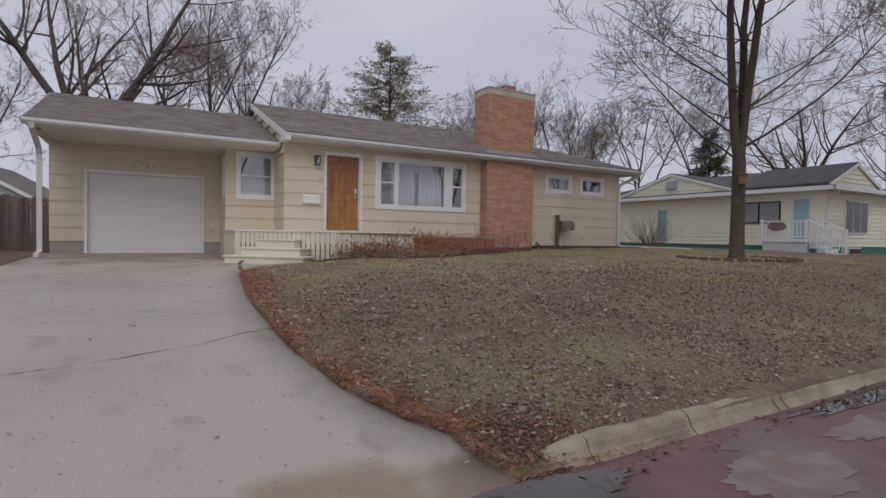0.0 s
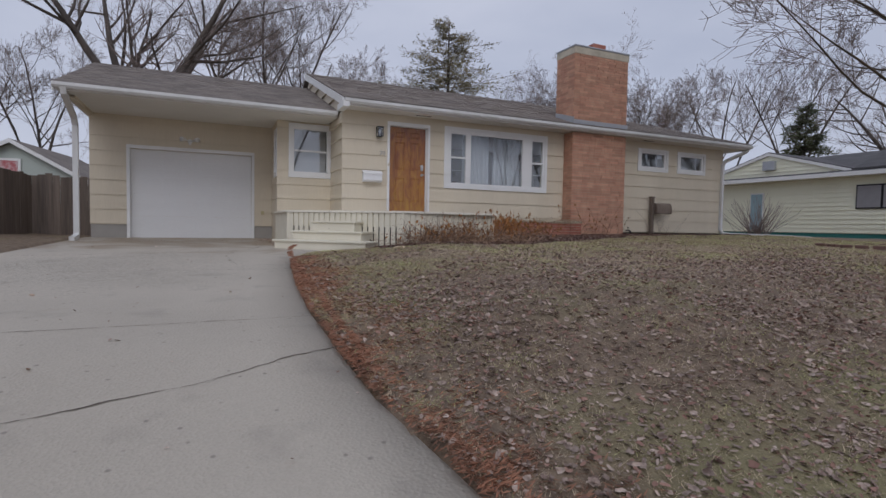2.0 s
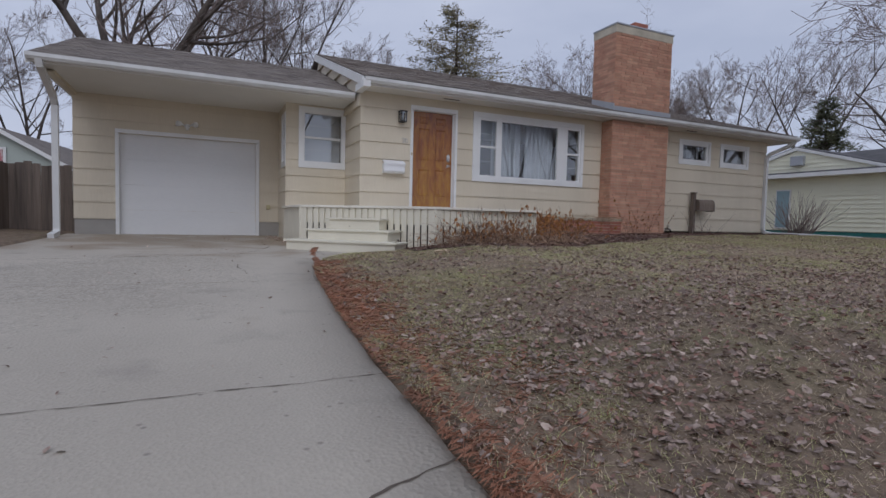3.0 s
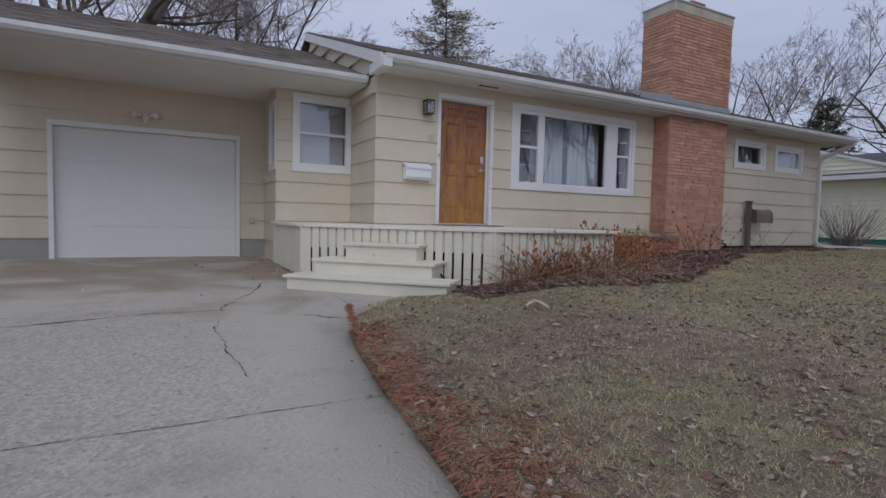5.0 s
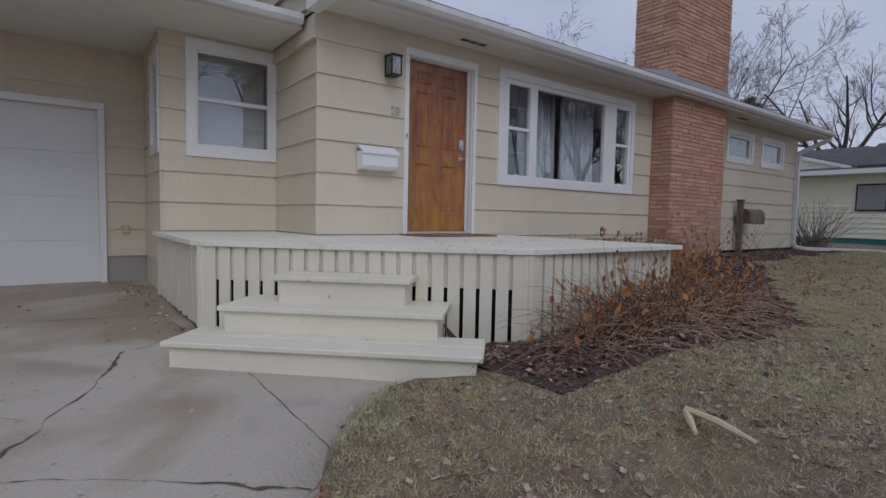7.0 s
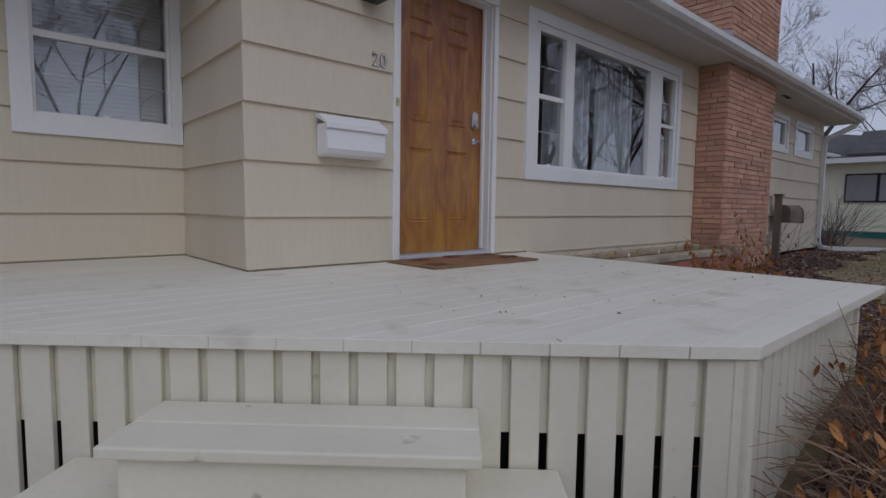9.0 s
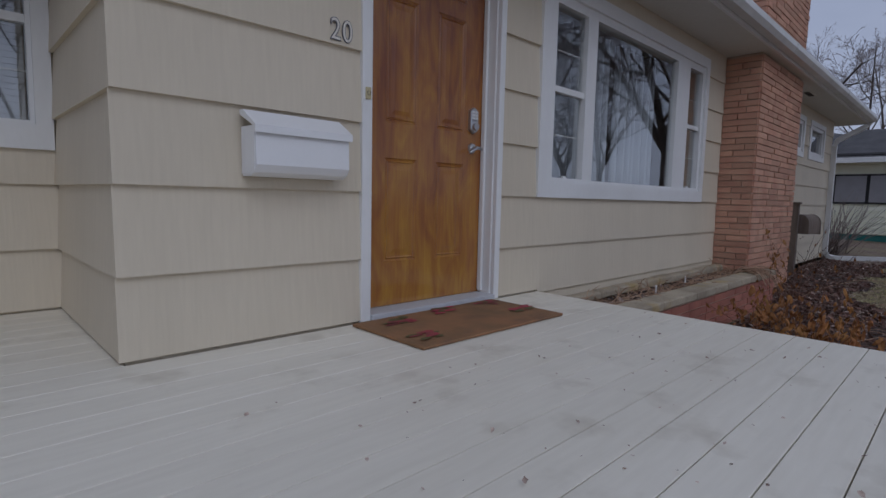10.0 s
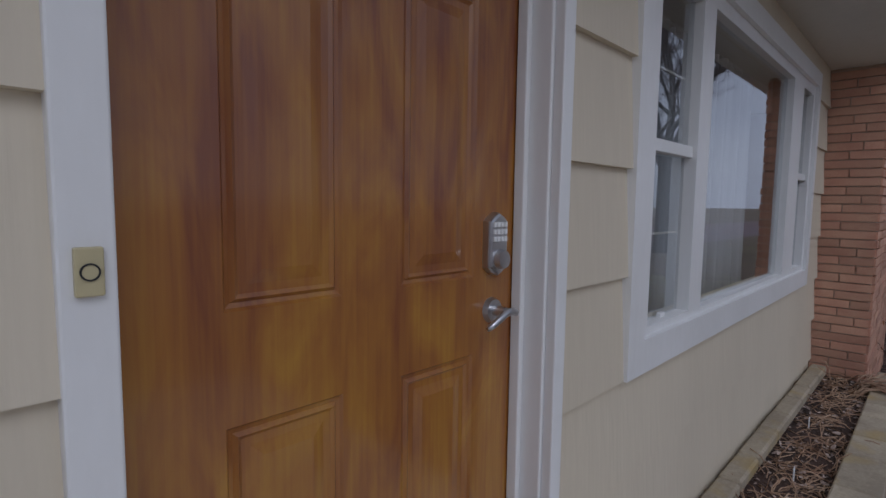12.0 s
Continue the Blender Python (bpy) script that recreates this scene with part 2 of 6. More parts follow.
# plaster colour kept low to stand for indoor shade behind the glass
DARKROOM = mat("room_shade_plaster", (0.3, 0.27, 0.24), 0.9, scale=1, grain=20, bump=0.05)


def glass_material(name, tint=(0.9, 0.93, 0.95)):
    m = bpy.data.materials.new(name)
    m.use_nodes = True
    b = m.node_tree.nodes["Principled BSDF"]
    b.inputs["Base Color"].default_value = (*tint, 1)
    b.inputs["Roughness"].default_value, b.inputs["Transmission Weight"].default_value, b.inputs["IOR"].default_value = 0.0, 1.0, 2.0
    return m


GLASS = glass_material("window_glass")


# ---- building helpers ----
def from_bm(name, bm, material, parent=None, label=""):
    me = bpy.data.meshes.new(name)
    bmesh.ops.recalc_face_normals(bm, faces=bm.faces[:])
    bm.to_mesh(me)
    bm.free()
    me.materials.append(material)
    ob = new(name, me)
    if parent:
        ob.parent = parent
    if label:
        ob["label"] = label
    return ob


part = from_bm


def soup(name, verts, faces, material, parent=None, label="", smooth=False):
    me = bpy.data.meshes.new(name)
    me.from_pydata([tuple(v) for v in verts], [], [tuple(f) for f in faces])
    me.materials.append(material)
    if smooth:
        me.polygons.foreach_set("use_smooth", [True] * len(me.polygons))
    ob = new(name, me)
    if parent:
        ob.parent = parent
    if label:
        ob["label"] = label
    return ob


def add_box(bm, x0, x1, y0, y1, z0, z1, m=None):
    c = [(x, y, z) for z in (z0, z1) for y in (y0, y1) for x in (x0, x1)]
    v = [bm.verts.new(m @ Vector(p) if m else p) for p in c]
    for f in ((0, 2, 3, 1), (4, 5, 7, 6), (0, 1, 5, 4), (2, 6, 7, 3), (0, 4, 6, 2), (1, 3, 7, 5)):
        bm.faces.new([v[i] for i in f])


def box(x0, x1, y0, y1, z0, z1, bevel=0.0, m=None, segments=2):
    bm = bmesh.new()
    add_box(bm, x0, x1, y0, y1, z0, z1, m)
    if bevel:
        bmesh.ops.bevel(bm, geom=bm.edges[:], offset=bevel, segments=segments, affect="EDGES", profile=0.5)
    return bm


def prism(points, z0, z1):
    """A slab over a plan outline given anticlockwise."""
    bm = bmesh.new()
    low, high = [bm.verts.new((x, y, z0)) for x, y in points], [bm.verts.new((x, y, z1)) for x, y in points]
    bm.faces.new(low[::-1])
    bm.faces.new(high)
    for i in range(len(points)):
        j = (i + 1) % len(points)
        bm.faces.new((low[i], low[j], high[j], high[i]))
    return bm


def extrude_profile(profile, m0, m1):
    """A solid bar of a 2D profile (u, v) between two frames: u along local x, v along local z."""
    bm = bmesh.new()
    a, b = [bm.verts.new(m0 @ Vector((u, 0, v))) for u, v in profile], [bm.verts.new(m1 @ Vector((u, 0, v))) for u, v in profile]
    bm.faces.new(a)
    bm.faces.new(b[::-1])
    for i in range(len(profile)):
        j = (i + 1) % len(profile)
        bm.faces.new((a[j], a[i], b[i], b[j]))
    bmesh.ops.recalc_face_normals(bm, faces=bm.faces[:])
    return bm


def tube(path, radii, sides=8, closed=True):
    """Verts and faces of a round tube along a path."""
    verts, faces = [], []
    for i, p in enumerate(path):
        p = Vector(p)
        a, b = Vector(path[max(i - 1, 0)]), Vector(path[min(i + 1, len(path) - 1)])
        d = (b - a).normalized()
        side = d.orthogonal().normalized()
        if abs(d.z) < 0.95:
            side = d.cross(Vector((0, 0, 1))).normalized()
        up = side.cross(d)
        r = radii[i] if hasattr(radii, "__len__") else radii
        for k in range(sides):
            ang = 2 * math.pi * k / sides
            verts.append(p + (side * math.cos(ang) + up * math.sin(ang)) * r)
        if i:
            for k in range(sides):
                q = (k + 1) % sides
                faces.append(((i - 1) * sides + k, (i - 1) * sides + q, i * sides + q, i * sides + k))
    if closed:
        faces.append(tuple(range(sides))[::-1])
        faces.append(tuple(range((len(path) - 1) * sides, len(path) * sides)))
    return verts, faces


def empty(name, place=(0, 0, 0), label="", category="", group="", kind=""):
    ob = new(name)
    ob.location = place
    ob.empty_display_size = 0.1
    return tagged(ob, label, category, group, kind)


# A wall's own frame: u along the wall, w outwards, z up.
def wall_frame(x, y, ux, uy):
    u = Vector((ux, uy, 0)).normalized()
    w = Vector((uy, -ux, 0)).normalized()
    return Matrix(((u.x, w.x, 0, x), (u.y, w.y, 0, y), (0, 0, 1, 0), (0, 0, 0, 1)))


def cut_rects(u0, u1, z0, z1, holes):
    """The rectangles that are left of a wall's face around its openings."""
    zs = sorted({z0, z1, *[z for h in holes for z in h[2:] if z0 < z < z1]})
    for a, b in zip(zs, zs[1:]):
        spans, at = [], u0
        for h in sorted(holes):
            if h[2] < b - 1e-6 and h[3] > a + 1e-6 and h[1] > at and h[0] < u1:
                if h[0] > at:
                    spans.append((at, h[0]))
                at = max(at, h[1])
        if at < u1:
            spans.append((at, u1))
        for s in spans:
            yield (*s, a, b)


def wall(name, m, length, z0, z1, holes=(), thick=0.14, material=None, label="", skin=0.0):
    bm = bmesh.new()
    for a, b, c, d in cut_rects(0, length, z0, z1, holes):
        add_box(bm, a, b, -thick, -skin, c, d, m)
    ob = from_bm(name, bm, material or SIDING)
    return tagged(ob, label, "wall", kind="structure")


def lap_siding(parent, m, u0, u1, z0, z1, holes=(), step=0.338, datum=0.71, out=0.024, material=None, name="siding_board"):
    """Courses of lapped boards, thick at the foot and thin at the head, cut round the openings."""
    k = math.floor((z0 - datum) / step + 1e-6)
    while datum + k * step < z1 - 1e-3:
        foot = datum + k * step
        low, high = max(foot, z0), min(foot + step, z1)
        k += 1
        if high - low < 0.01:
            continue
        for a, b, c, d in cut_rects(u0, u1, low, high, holes):
            f = lambda z: out * (1 - (z - foot) / step * 0.85)
            bm = bmesh.new()
            pts = [(a, 0, c), (b, 0, c), (b, 0, d), (a, 0, d), (a, f(c), c), (b, f(c), c), (b, f(d), d), (a, f(d), d)]
            v = [bm.verts.new(m @ Vector(p)) for p in pts]
            for q in ((0, 1, 2, 3), (7, 6, 5, 4), (0, 4, 5, 1), (1, 5, 6, 2), (2, 6, 7, 3), (3, 7, 4, 0)):
                bm.faces.new([v[i] for i in q])
            bmesh.ops.recalc_face_normals(bm, faces=bm.faces[:])
            from_bm(name, bm, material or SIDING, parent)


# ---- the lie of the land ----
def bent(y, table):
    return float(np.interp(y, [a for a, b in table], [b for a, b in table]))


DRIVE_RISE = ((-14, -0.8), (-11.75, -0.772), (-11.5, -0.765), (-11.3, -0.72), (-11.1, -0.65), (-10, -0.45), (-8.6, -0.23), (-6, -0.12), (-3, -0.03), (2.6, 0.05))
DRIVE_EDGE = ((-11.9, -2.1), (-11.5, -2.3), (-11.15, -2.5), (-10.97, -2.5), (-10.7, -2.7), (-10.2, -2.94), (-9.4, -3.1), (-8.7, -3.15), (-7.8, -3.13), (-6.5, -3.03), (-5.2, -2.89),
              (-4.4, -2.78), (-3.9, -2.66), (-3.5, -2.52), (-3.2, -2.36), (-2.9, -2.1), (-2.7, -1.85), (-2.5, -1.3), (-2.3, -1.0), (2.6, -1.0))
LAWN_RISE = ((-40, -0.75), (-11.42, -0.9), (-11.4, -0.66), (-11.2, -0.57), (-10.9, -0.5), (-10, -0.33), (-9.2, -0.14), (-8.4, 0.0), (-7, 0.06), (-5, 0.09), (-4, 0.12), (-2.5, 0.17), (0, 0.28), (2, 0.3), (60, 0.35))
DRIVE_LEFT = -6.42


def drive_z(y):
    return bent(y, DRIVE_RISE)


def ground_z(x, y):
    z = bent(y, LAWN_RISE)
    if y > -11.4:
        edge = bent(y, DRIVE_EDGE)
        if x > edge:
            z = drive_z(y) + 0.015 + (z - drive_z(y) - 0.015) * min(1, (x - edge) / 2.2) ** 1.2
        elif x < DRIVE_LEFT:
            z = drive_z(y) + 0.015 + (z - drive_z(y)) * min(1, (DRIVE_LEFT - x) / 3.0) * 0.2
        if x > 4:
            z += 0.016 * min(x - 4, 6) * (1 if y < -1 else 0.4)
        if x > 12:
            z -= 0.012 * min(x - 12, 12)
    return z


def under_paving(x, y):
    return (DRIVE_LEFT < x < bent(y, DRIVE_EDGE) and -11.9 < y < 2.6) or -26 < y < -11.42 or (-6.4 < x < -2.3 and 2.5 < y)


# ---- ground, road, kerb, driveway ----
def grid_sheet(name, xs, ys, height, material, label, category, smooth=True):
    xs, ys = list(xs), list(ys)
    verts = [(x, y, height(x, y)) for y in ys for x in xs]
    nx = len(xs)
    faces = [(j * nx + i, j * nx + i + 1, (j + 1) * nx + i + 1, (j + 1) * nx + i) for j in range(len(ys) - 1) for i in range(nx - 1)]
    return tagged(soup(name, verts, faces, material, smooth=smooth), label, category, kind="structure")


def ground_sheet_height(x, y):
    if under_paving(x, y):
        return drive_z(y) - 0.1 if y > -11.4 else -1.0
    if -3.2 < x < 13 and 0.05 < y < 9:
        return 0.0
    return ground_z(x, y) + 0.02 * noise.noise((x * 0.8, y * 0.8, 3)) + 0.008 * noise.noise((x * 5, y * 5, 1))


far_steps = [-900, -400, -200, -100, -60, -40, -30, -24, -20, -16, -13]
xs = far_steps + list(np.arange(-11, 13.01, 0.14)) + [14, 15, 16, 17, 18, 19, 20, 22, 24, 27, 30, 34, 40, 60, 100, 200, 400, 900]
ys = [-900, -400, -200, -100, -60, -40, -32, -28, -26.01, -26, -24, -20, -16, -13, -11.8, -11.5, -11.43] + list(np.arange(-11.39, 1.0, 0.14)) + [1.5, 2.2, 2.6, 3, 4, 6, 8, 9, 10, 12, 15, 18, 22, 28, 35, 50, 80, 140, 250, 500, 900]
grid_sheet("ground", xs, ys, ground_sheet_height, TURF, "sloping front lawn of dormant brown-green grass under fallen leaves", "lawn")

drive_rows = list(np.arange(-11.8, 2.61, 0.1))
verts, faces = [], []
for y in drive_rows:
    right, left = bent(y, DRIVE_EDGE), DRIVE_LEFT - (max(0, -10.2 - y) * 0.7)
    for k in range(9):
        verts.append((left + (right - left) * k / 8, y, drive_z(y) + 0.004 * noise.noise((k, y, 0))))
    verts.append((right, y, drive_z(y) - 0.15))
for j in range(len(drive_rows) - 1):
    for k in range(9):
        a = j * 10 + k
        faces.append((a, a + 1, a + 11, a + 10))
driveway = tagged(soup("driveway", verts, faces, CONCRETE, smooth=True), "pale worn concrete driveway with cracks and joints", "driveway", kind="structure")

road = tagged(from_bm("road", box(-300, 300, -25, -11.36, -1.2, -0.775), ASPHALT), "damp reddish asphalt street with pale patches", "road", kind="structure")


def ribbon(path, width, lift=0.003, wobble=0.02, seed=0):
    """A thin uneven strip that follows the driveway's surface."""
    rnd, pts = random.Random(seed), []
    for (x0, y0), (x1, y1) in zip(path, path[1:]):
        n = max(2, int(math.hypot(x1 - x0, y1 - y0) / 0.035))
        for i in range(n):
            x, y = x0 + (x1 - x0) * i / n, y0 + (y1 - y0) * i / n
            pts.append((x + wobble * (2 * noise.noise((x * 3, y * 3, seed)) + noise.noise((x * 11, y * 11, seed))), y + wobble * (2 * noise.noise((x * 3, y * 3, seed + 9)) + noise.noise((x * 11, y * 11, seed + 9)))))
    pts.append(path[-1])
    verts, faces = [], []
    for i, (x, y) in enumerate(pts):
        a, b = pts[max(i - 1, 0)], pts[min(i + 1, len(pts) - 1)]
        d = Vector((b[0] - a[0], b[1] - a[1])).normalized()
        w = width * 0.75 * rnd.uniform(0.05, 1.0) * max(0.12, 0.75 + noise.noise((x * 2.5, y * 2.5, seed)) * 1.3)
        for s in (-1, 1):
            px, py = x - d.y * w * s / 2, y + d.x * w * s / 2
            verts.append((px, py, drive_z(py) + lift))
        if i:
            faces.append((2 * i - 2, 2 * i, 2 * i + 1, 2 * i - 1))
    return verts, faces


CRACKFILL = mat("dark_crack_fill", (0.11, 0.088, 0.068), 0.95, scale=8, grain=60, bump=0.4)
CRACKS = [([(-6.4, -9.6), (-4.32, -9.19), (-3.83, -9.04), (-3.45, -8.86), (-3.15, -8.75)], 0.016, 0.016), ([(-6.4, -7.92), (-4.6, -7.97), (-3.1, -7.96)], 0.015, 0.008),
          ([(-6.4, -5.17), (-4.48, -5.2), (-2.9, -5.2)], 0.014, 0.004), ([(-6.4, -3.3), (-4.49, -2.88), (-4.02, -2.75), (-3.68, -2.77), (-3.49, -2.74), (-3.02, -3.04), (-2.52, -3.44)], 0.03, 0.02),
          ([(-3.49, -2.73), (-3.11, -1.87), (-2.88, -1.18), (-2.62, -0.95)], 0.03, 0.025), ([(-3.49, -2.73), (-3.57, -2.98), (-3.58, -3.95), (-3.53, -4.42), (-3.49, -4.66)], 0.017, 0.028),
          ([(-2.33, -2.01), (-2.33, -2.7), (-2.33, -3.25)], 0.012, 0.008), ([(-6.4, 0.8), (-5.2, 0.58), (-2.5, 0.02)], 0.03, 0.006), ([(-5.01, 2.5), (-4.85, 1.6), (-4.4, 0.55)], 0.014, 0.03),
          ([(-4.4, -0.2), (-4.0, -1.2), (-3.7, -1.6), (-3.4, -2.2)], 0.008, 0.04)]
for i, (path, width, wobble) in enumerate(CRACKS):
    soup("crack", *ribbon(path, width, wobble=wobble, seed=i), CRACKFILL, driveway)

# kerb: rounded concrete lengths between open joints
KERB_PROFILE = [(0.0, -0.5), (0.0, 0.0), (-0.02, 0.014), (-0.06, 0.018), (-0.095, 0.006), (-0.118, -0.025), (-0.135, -0.07), (-0.175, -0.105), (-0.2, -0.125), (-0.21, -0.5)]
kerb = empty("kerb", (0, -11.28, -0.655), "worn rounded concrete kerb with open joints beside the street", "kerb", kind="structure")
for a, b in ((-1.72, -0.71), (-0.695, 0.4), (0.425, 0.53), (0.55, 2.58), (2.6, 5.1), (5.12, 8.1), (8.12, 11.1), (11.12, 14.1), (14.12, 20), (20.02, 40)):
    bm = bmesh.new()
    n = max(3, int((b - a) / 0.05)) if b < 6 else 4
    rings = []
    for i in range(n + 1):
        x = a + (b - a) * i / n
        ring = []
        for y, z in KERB_PROFILE:
            rough = 0.009 * noise.noise((x * 6, y * 30, z * 30)) + 0.012 * noise.noise((x * 1.3, 4, 0)) if z > -0.3 else 0
            ring.append(bm.verts.new((x, y + rough, z + rough)))
        rings.append(ring)
    for p, q in zip(rings, rings[1:]):
        for k in range(len(KERB_PROFILE) - 1):
            bm.faces.new((p[k], p[k + 1], q[k + 1], q[k]))
    bm.faces.new(rings[0][::-1])
    bm.faces.new(rings[-1])
    bmesh.ops.recalc_face_normals(bm, faces=bm.faces[:])
    part("kerb_stone", bm, KERBM, kerb)
bm = bmesh.new()  # the kerb's lowered end beside the driveway apron
rings = []
for x, drop in ((-2.55, 0.17), (-2.35, 0.15), (-2.15, 0.09), (-1.95, 0.03), (-1.73, 0.0)):
    rings.append([bm.verts.new((x, y, z - drop * (1 if z > -0.3 else 0))) for y, z in KERB_PROFILE])
for p, q in zip(rings, rings[1:]):
    for k in range(len(KERB_PROFILE) - 1):
        bm.faces.new((p[k], p[k + 1], q[k + 1], q[k]))
bm.faces.new(rings[0][::-1])
bmesh.ops.recalc_face_normals(bm, faces=bm.faces[:])
part("kerb_end", bm, KERBM, kerb)


def blob(cx, cy, rx, ry, z, seed, n=40, rough=0.25):
    ring = []
    for i in range(n):
        a = 2 * math.pi * i / n
        k = 1 + rough * noise.noise((math.cos(a) * 1.6 + seed, math.sin(a) * 1.6, seed)) + 0.4 * rough * noise.noise((math.cos(a) * 6, math.sin(a) * 6, seed)) + 0.25 * rough * noise.noise((math.cos(a) * 19, math.sin(a) * 19, seed))
        ring.append((cx + rx * k * math.cos(a), cy + ry * k * math.sin(a), z))
    return ring, [tuple(range(n))]


soup("road_patch", *blob(-0.8, -12.12, 0.5, 0.27, -0.771, 2, 120, 0.4), PATCH, road)
soup("road_patch", *blob(0.75, -12.0, 0.65, 0.15, -0.771, 7, 120, 0.4), PATCH, road)
soup("road_patch", *blob(-0.7, -11.72, 0.12, 0.045, -0.771, 5, 60, 0.6), PATCH, road)
WATER = mat("still_puddle_water", (0.075, 0.058, 0.05), 0.02, scale=1, amount=0.3, grain=3, bump=0.01, dist=0.002, spec=0.6)
puddle = tagged(soup("puddle", *blob(3.2, -11.64, 2.75, 0.2, -0.768, 3, 160, 0.5), WATER), "shallow puddle of rain water in the street gutter", "puddle")
tagged(soup("puddle", *blob(-3.0, -11.72, 1.5, 0.26, -0.757, 11, 160, 0.5), WATER), "shallow puddle at the foot of the driveway apron", "puddle")


# ---- the house: walls ----
FRONT = wall_frame(-1.04, 0, 1, 0)        # u = x + 1.04
BAY = wall_frame(-2.3, 1.26, 1, 0)
GFRONT = wall_frame(-6.28, 2.5, 1, 0)
SIDE = wall_frame(-1.04, 1.26, 0, -1)      # the main block's end, facing -x
BAYSIDE = wall_frame(-2.3, 2.5, 0, -1)
EAST = wall_frame(11.35, 0, 0, 1)


def at_x(frame_x, holes):
    return [(a - frame_x, b - frame_x, c, d) for a, b, c, d in holes]


DOOR = (0.04, 1.06, 0.72, 2.8)
PICTURE = (1.58, 4.40, 1.50, 2.80)
HIGH1, HIGH2 = (7.82, 8.86, 2.27, 2.77), (9.42, 10.46, 2.27, 2.77)
front_holes = at_x(-1.04, [DOOR, PICTURE, HIGH1, HIGH2])
wall_front = wall("wall_front", FRONT, 12.39, 0.0, 3.04, front_holes, label="cream painted wide lap siding front wall of the house")
front_trim = at_x(-1.04, [(0.0, 1.078, 0.0, 2.873), (-1.2, 0.0, 0.7, 0.733), (1.078, 1.52, 0.7, 0.733), (1.46, 4.50, 1.385, 2.9), (7.73, 8.95, 2.185, 2.85), (9.33, 10.55, 2.185, 2.85), (5.02, 6.9, 0, 3.04)])
lap_siding(wall_front, FRONT, -0.024, 12.39, 0.36, 3.04, front_trim)
SWIN = (-1.95, -1.13, 1.69, 2.74)
wall_bay = wall("wall_bay", BAY, 1.25, 0.0, 2.95, at_x(-2.3, [SWIN]), label="cream lap siding wall of the small entry bay")
lap_siding(wall_bay, BAY, -0.024, 1.258, 0.36, 2.95, at_x(-2.3, [(-2.06, -1.055, 1.565, 2.86), (-2.4, -1.0, 0.7, 0.733)]))
wall_side = wall("wall_side", SIDE, 1.12, 0.0, 2.95, label="cream lap siding end wall beside the entry bay")
lap_siding(wall_side, SIDE, 0, 1.26, 0.36, 2.95, [(-0.1, 1.4, 0.7, 0.733)])
BWIN = (0.72, 1.14, 1.69, 2.6)
wall_bay_side = wall("wall_bay_side", BAYSIDE, 1.1, 0.0, 2.95, [BWIN], label="cream lap siding side wall of the entry bay")
lap_siding(wall_bay_side, BAYSIDE, 0, 1.264, 0.36, 2.95, [(0.62, 1.24, 1.58, 2.72)])
GDOOR = (-5.49, -2.81, 0.0, 2.15)
wall_garage = wall("wall_garage", GFRONT, 3.98, 0.36, 2.95, at_x(-6.28, [GDOOR]), label="cream lap siding garage wall above a concrete footing")
lap_siding(wall_garage, GFRONT, -0.01, 3.98, 0.36, 2.95, at_x(-6.28, [(-5.56, -2.74, 0, 2.23)]))
footing = wall("foundation_garage", wall_frame(-6.28, 2.5, 1, 0), 3.98, 0.0, 0.36, at_x(-6.28, [(-5.56, -2.74, 0, 2.23)]), material=BLOCK, label="grey concrete garage footing")
wall("wall_garage_west", wall_frame(-6.28, 9.0, 0, -1), 6.36, 0.0, 2.95, label="cream garage end wall")
wall_east = wall("wall_east", EAST, 8.6, 0.0, 3.04, label="cream lap siding end wall of the house")
lap_siding(wall_east, EAST, -0.01, 8.6, 0.36, 3.04)
wall("wall_back", wall_frame(11.21, 8.6, -1, 0), 12.39, 0.0, 3.04, label="plain cream back wall")
wall("wall_garage_back", wall_frame(-1.04, 9.0, -1, 0), 5.06, 0.0, 2.95, label="plain cream garage back wall")
tagged(from_bm("foundation_front", box(-1.06, 11.33, 0.0, 0.1, -0.2, 0.36), BLOCK), "low grey concrete foundation strip", "foundation", kind="structure")


# ---- roofs ----
def slab_between(name, quad, thick, material, label, category):
    """A sloping slab from four top corners."""
    bm = bmesh.new()
    top = [bm.verts.new(p) for p in quad]
    low = [bm.verts.new((p[0], p[1], p[2] - thick)) for p in quad]
    bm.faces.new(top)
    bm.faces.new(low[::-1])
    for i in range(len(quad)):
        j = (i + 1) % len(quad)
        bm.faces.new((low[i], low[j], top[j], top[i]))
    bmesh.ops.recalc_face_normals(bm, faces=bm.faces[:])
    return tagged(from_bm(name, bm, material), label, category, kind="structure")


MAIN_EAVE, MAIN_RIDGE, RIDGE_END = (-0.52, 3.2), (4.3, 4.92), 7.0
EAVE_RIGHT = 11.95
roof_main = slab_between("roof_main", [(-1.14, -0.52, 3.2), (EAVE_RIGHT, -0.52, 3.2), (RIDGE_END, 4.3, 4.92), (-1.14, 4.3, 4.92)], 0.05, SHINGLE, "low grey-brown asphalt shingle roof of the house", "roof")
slab_between("roof_back", [(EAVE_RIGHT, 9.18, 3.2), (-1.14, 9.18, 3.2), (-1.14, 4.3, 4.92), (RIDGE_END, 4.3, 4.92)], 0.05, SHINGLE, "back slope of the shingle roof", "roof")
slab_between("roof_hip", [(EAVE_RIGHT, -0.52, 3.2), (EAVE_RIGHT, 9.18, 3.2), (RIDGE_END, 4.3, 4.92)], 0.05, SHINGLE, "hipped end of the shingle roof", "roof")
G_EAVE_Y, G_EAVE_Z, G_RIDGE_Y, G_RIDGE_Z = 0.27, 3.03, 4.25, 4.47
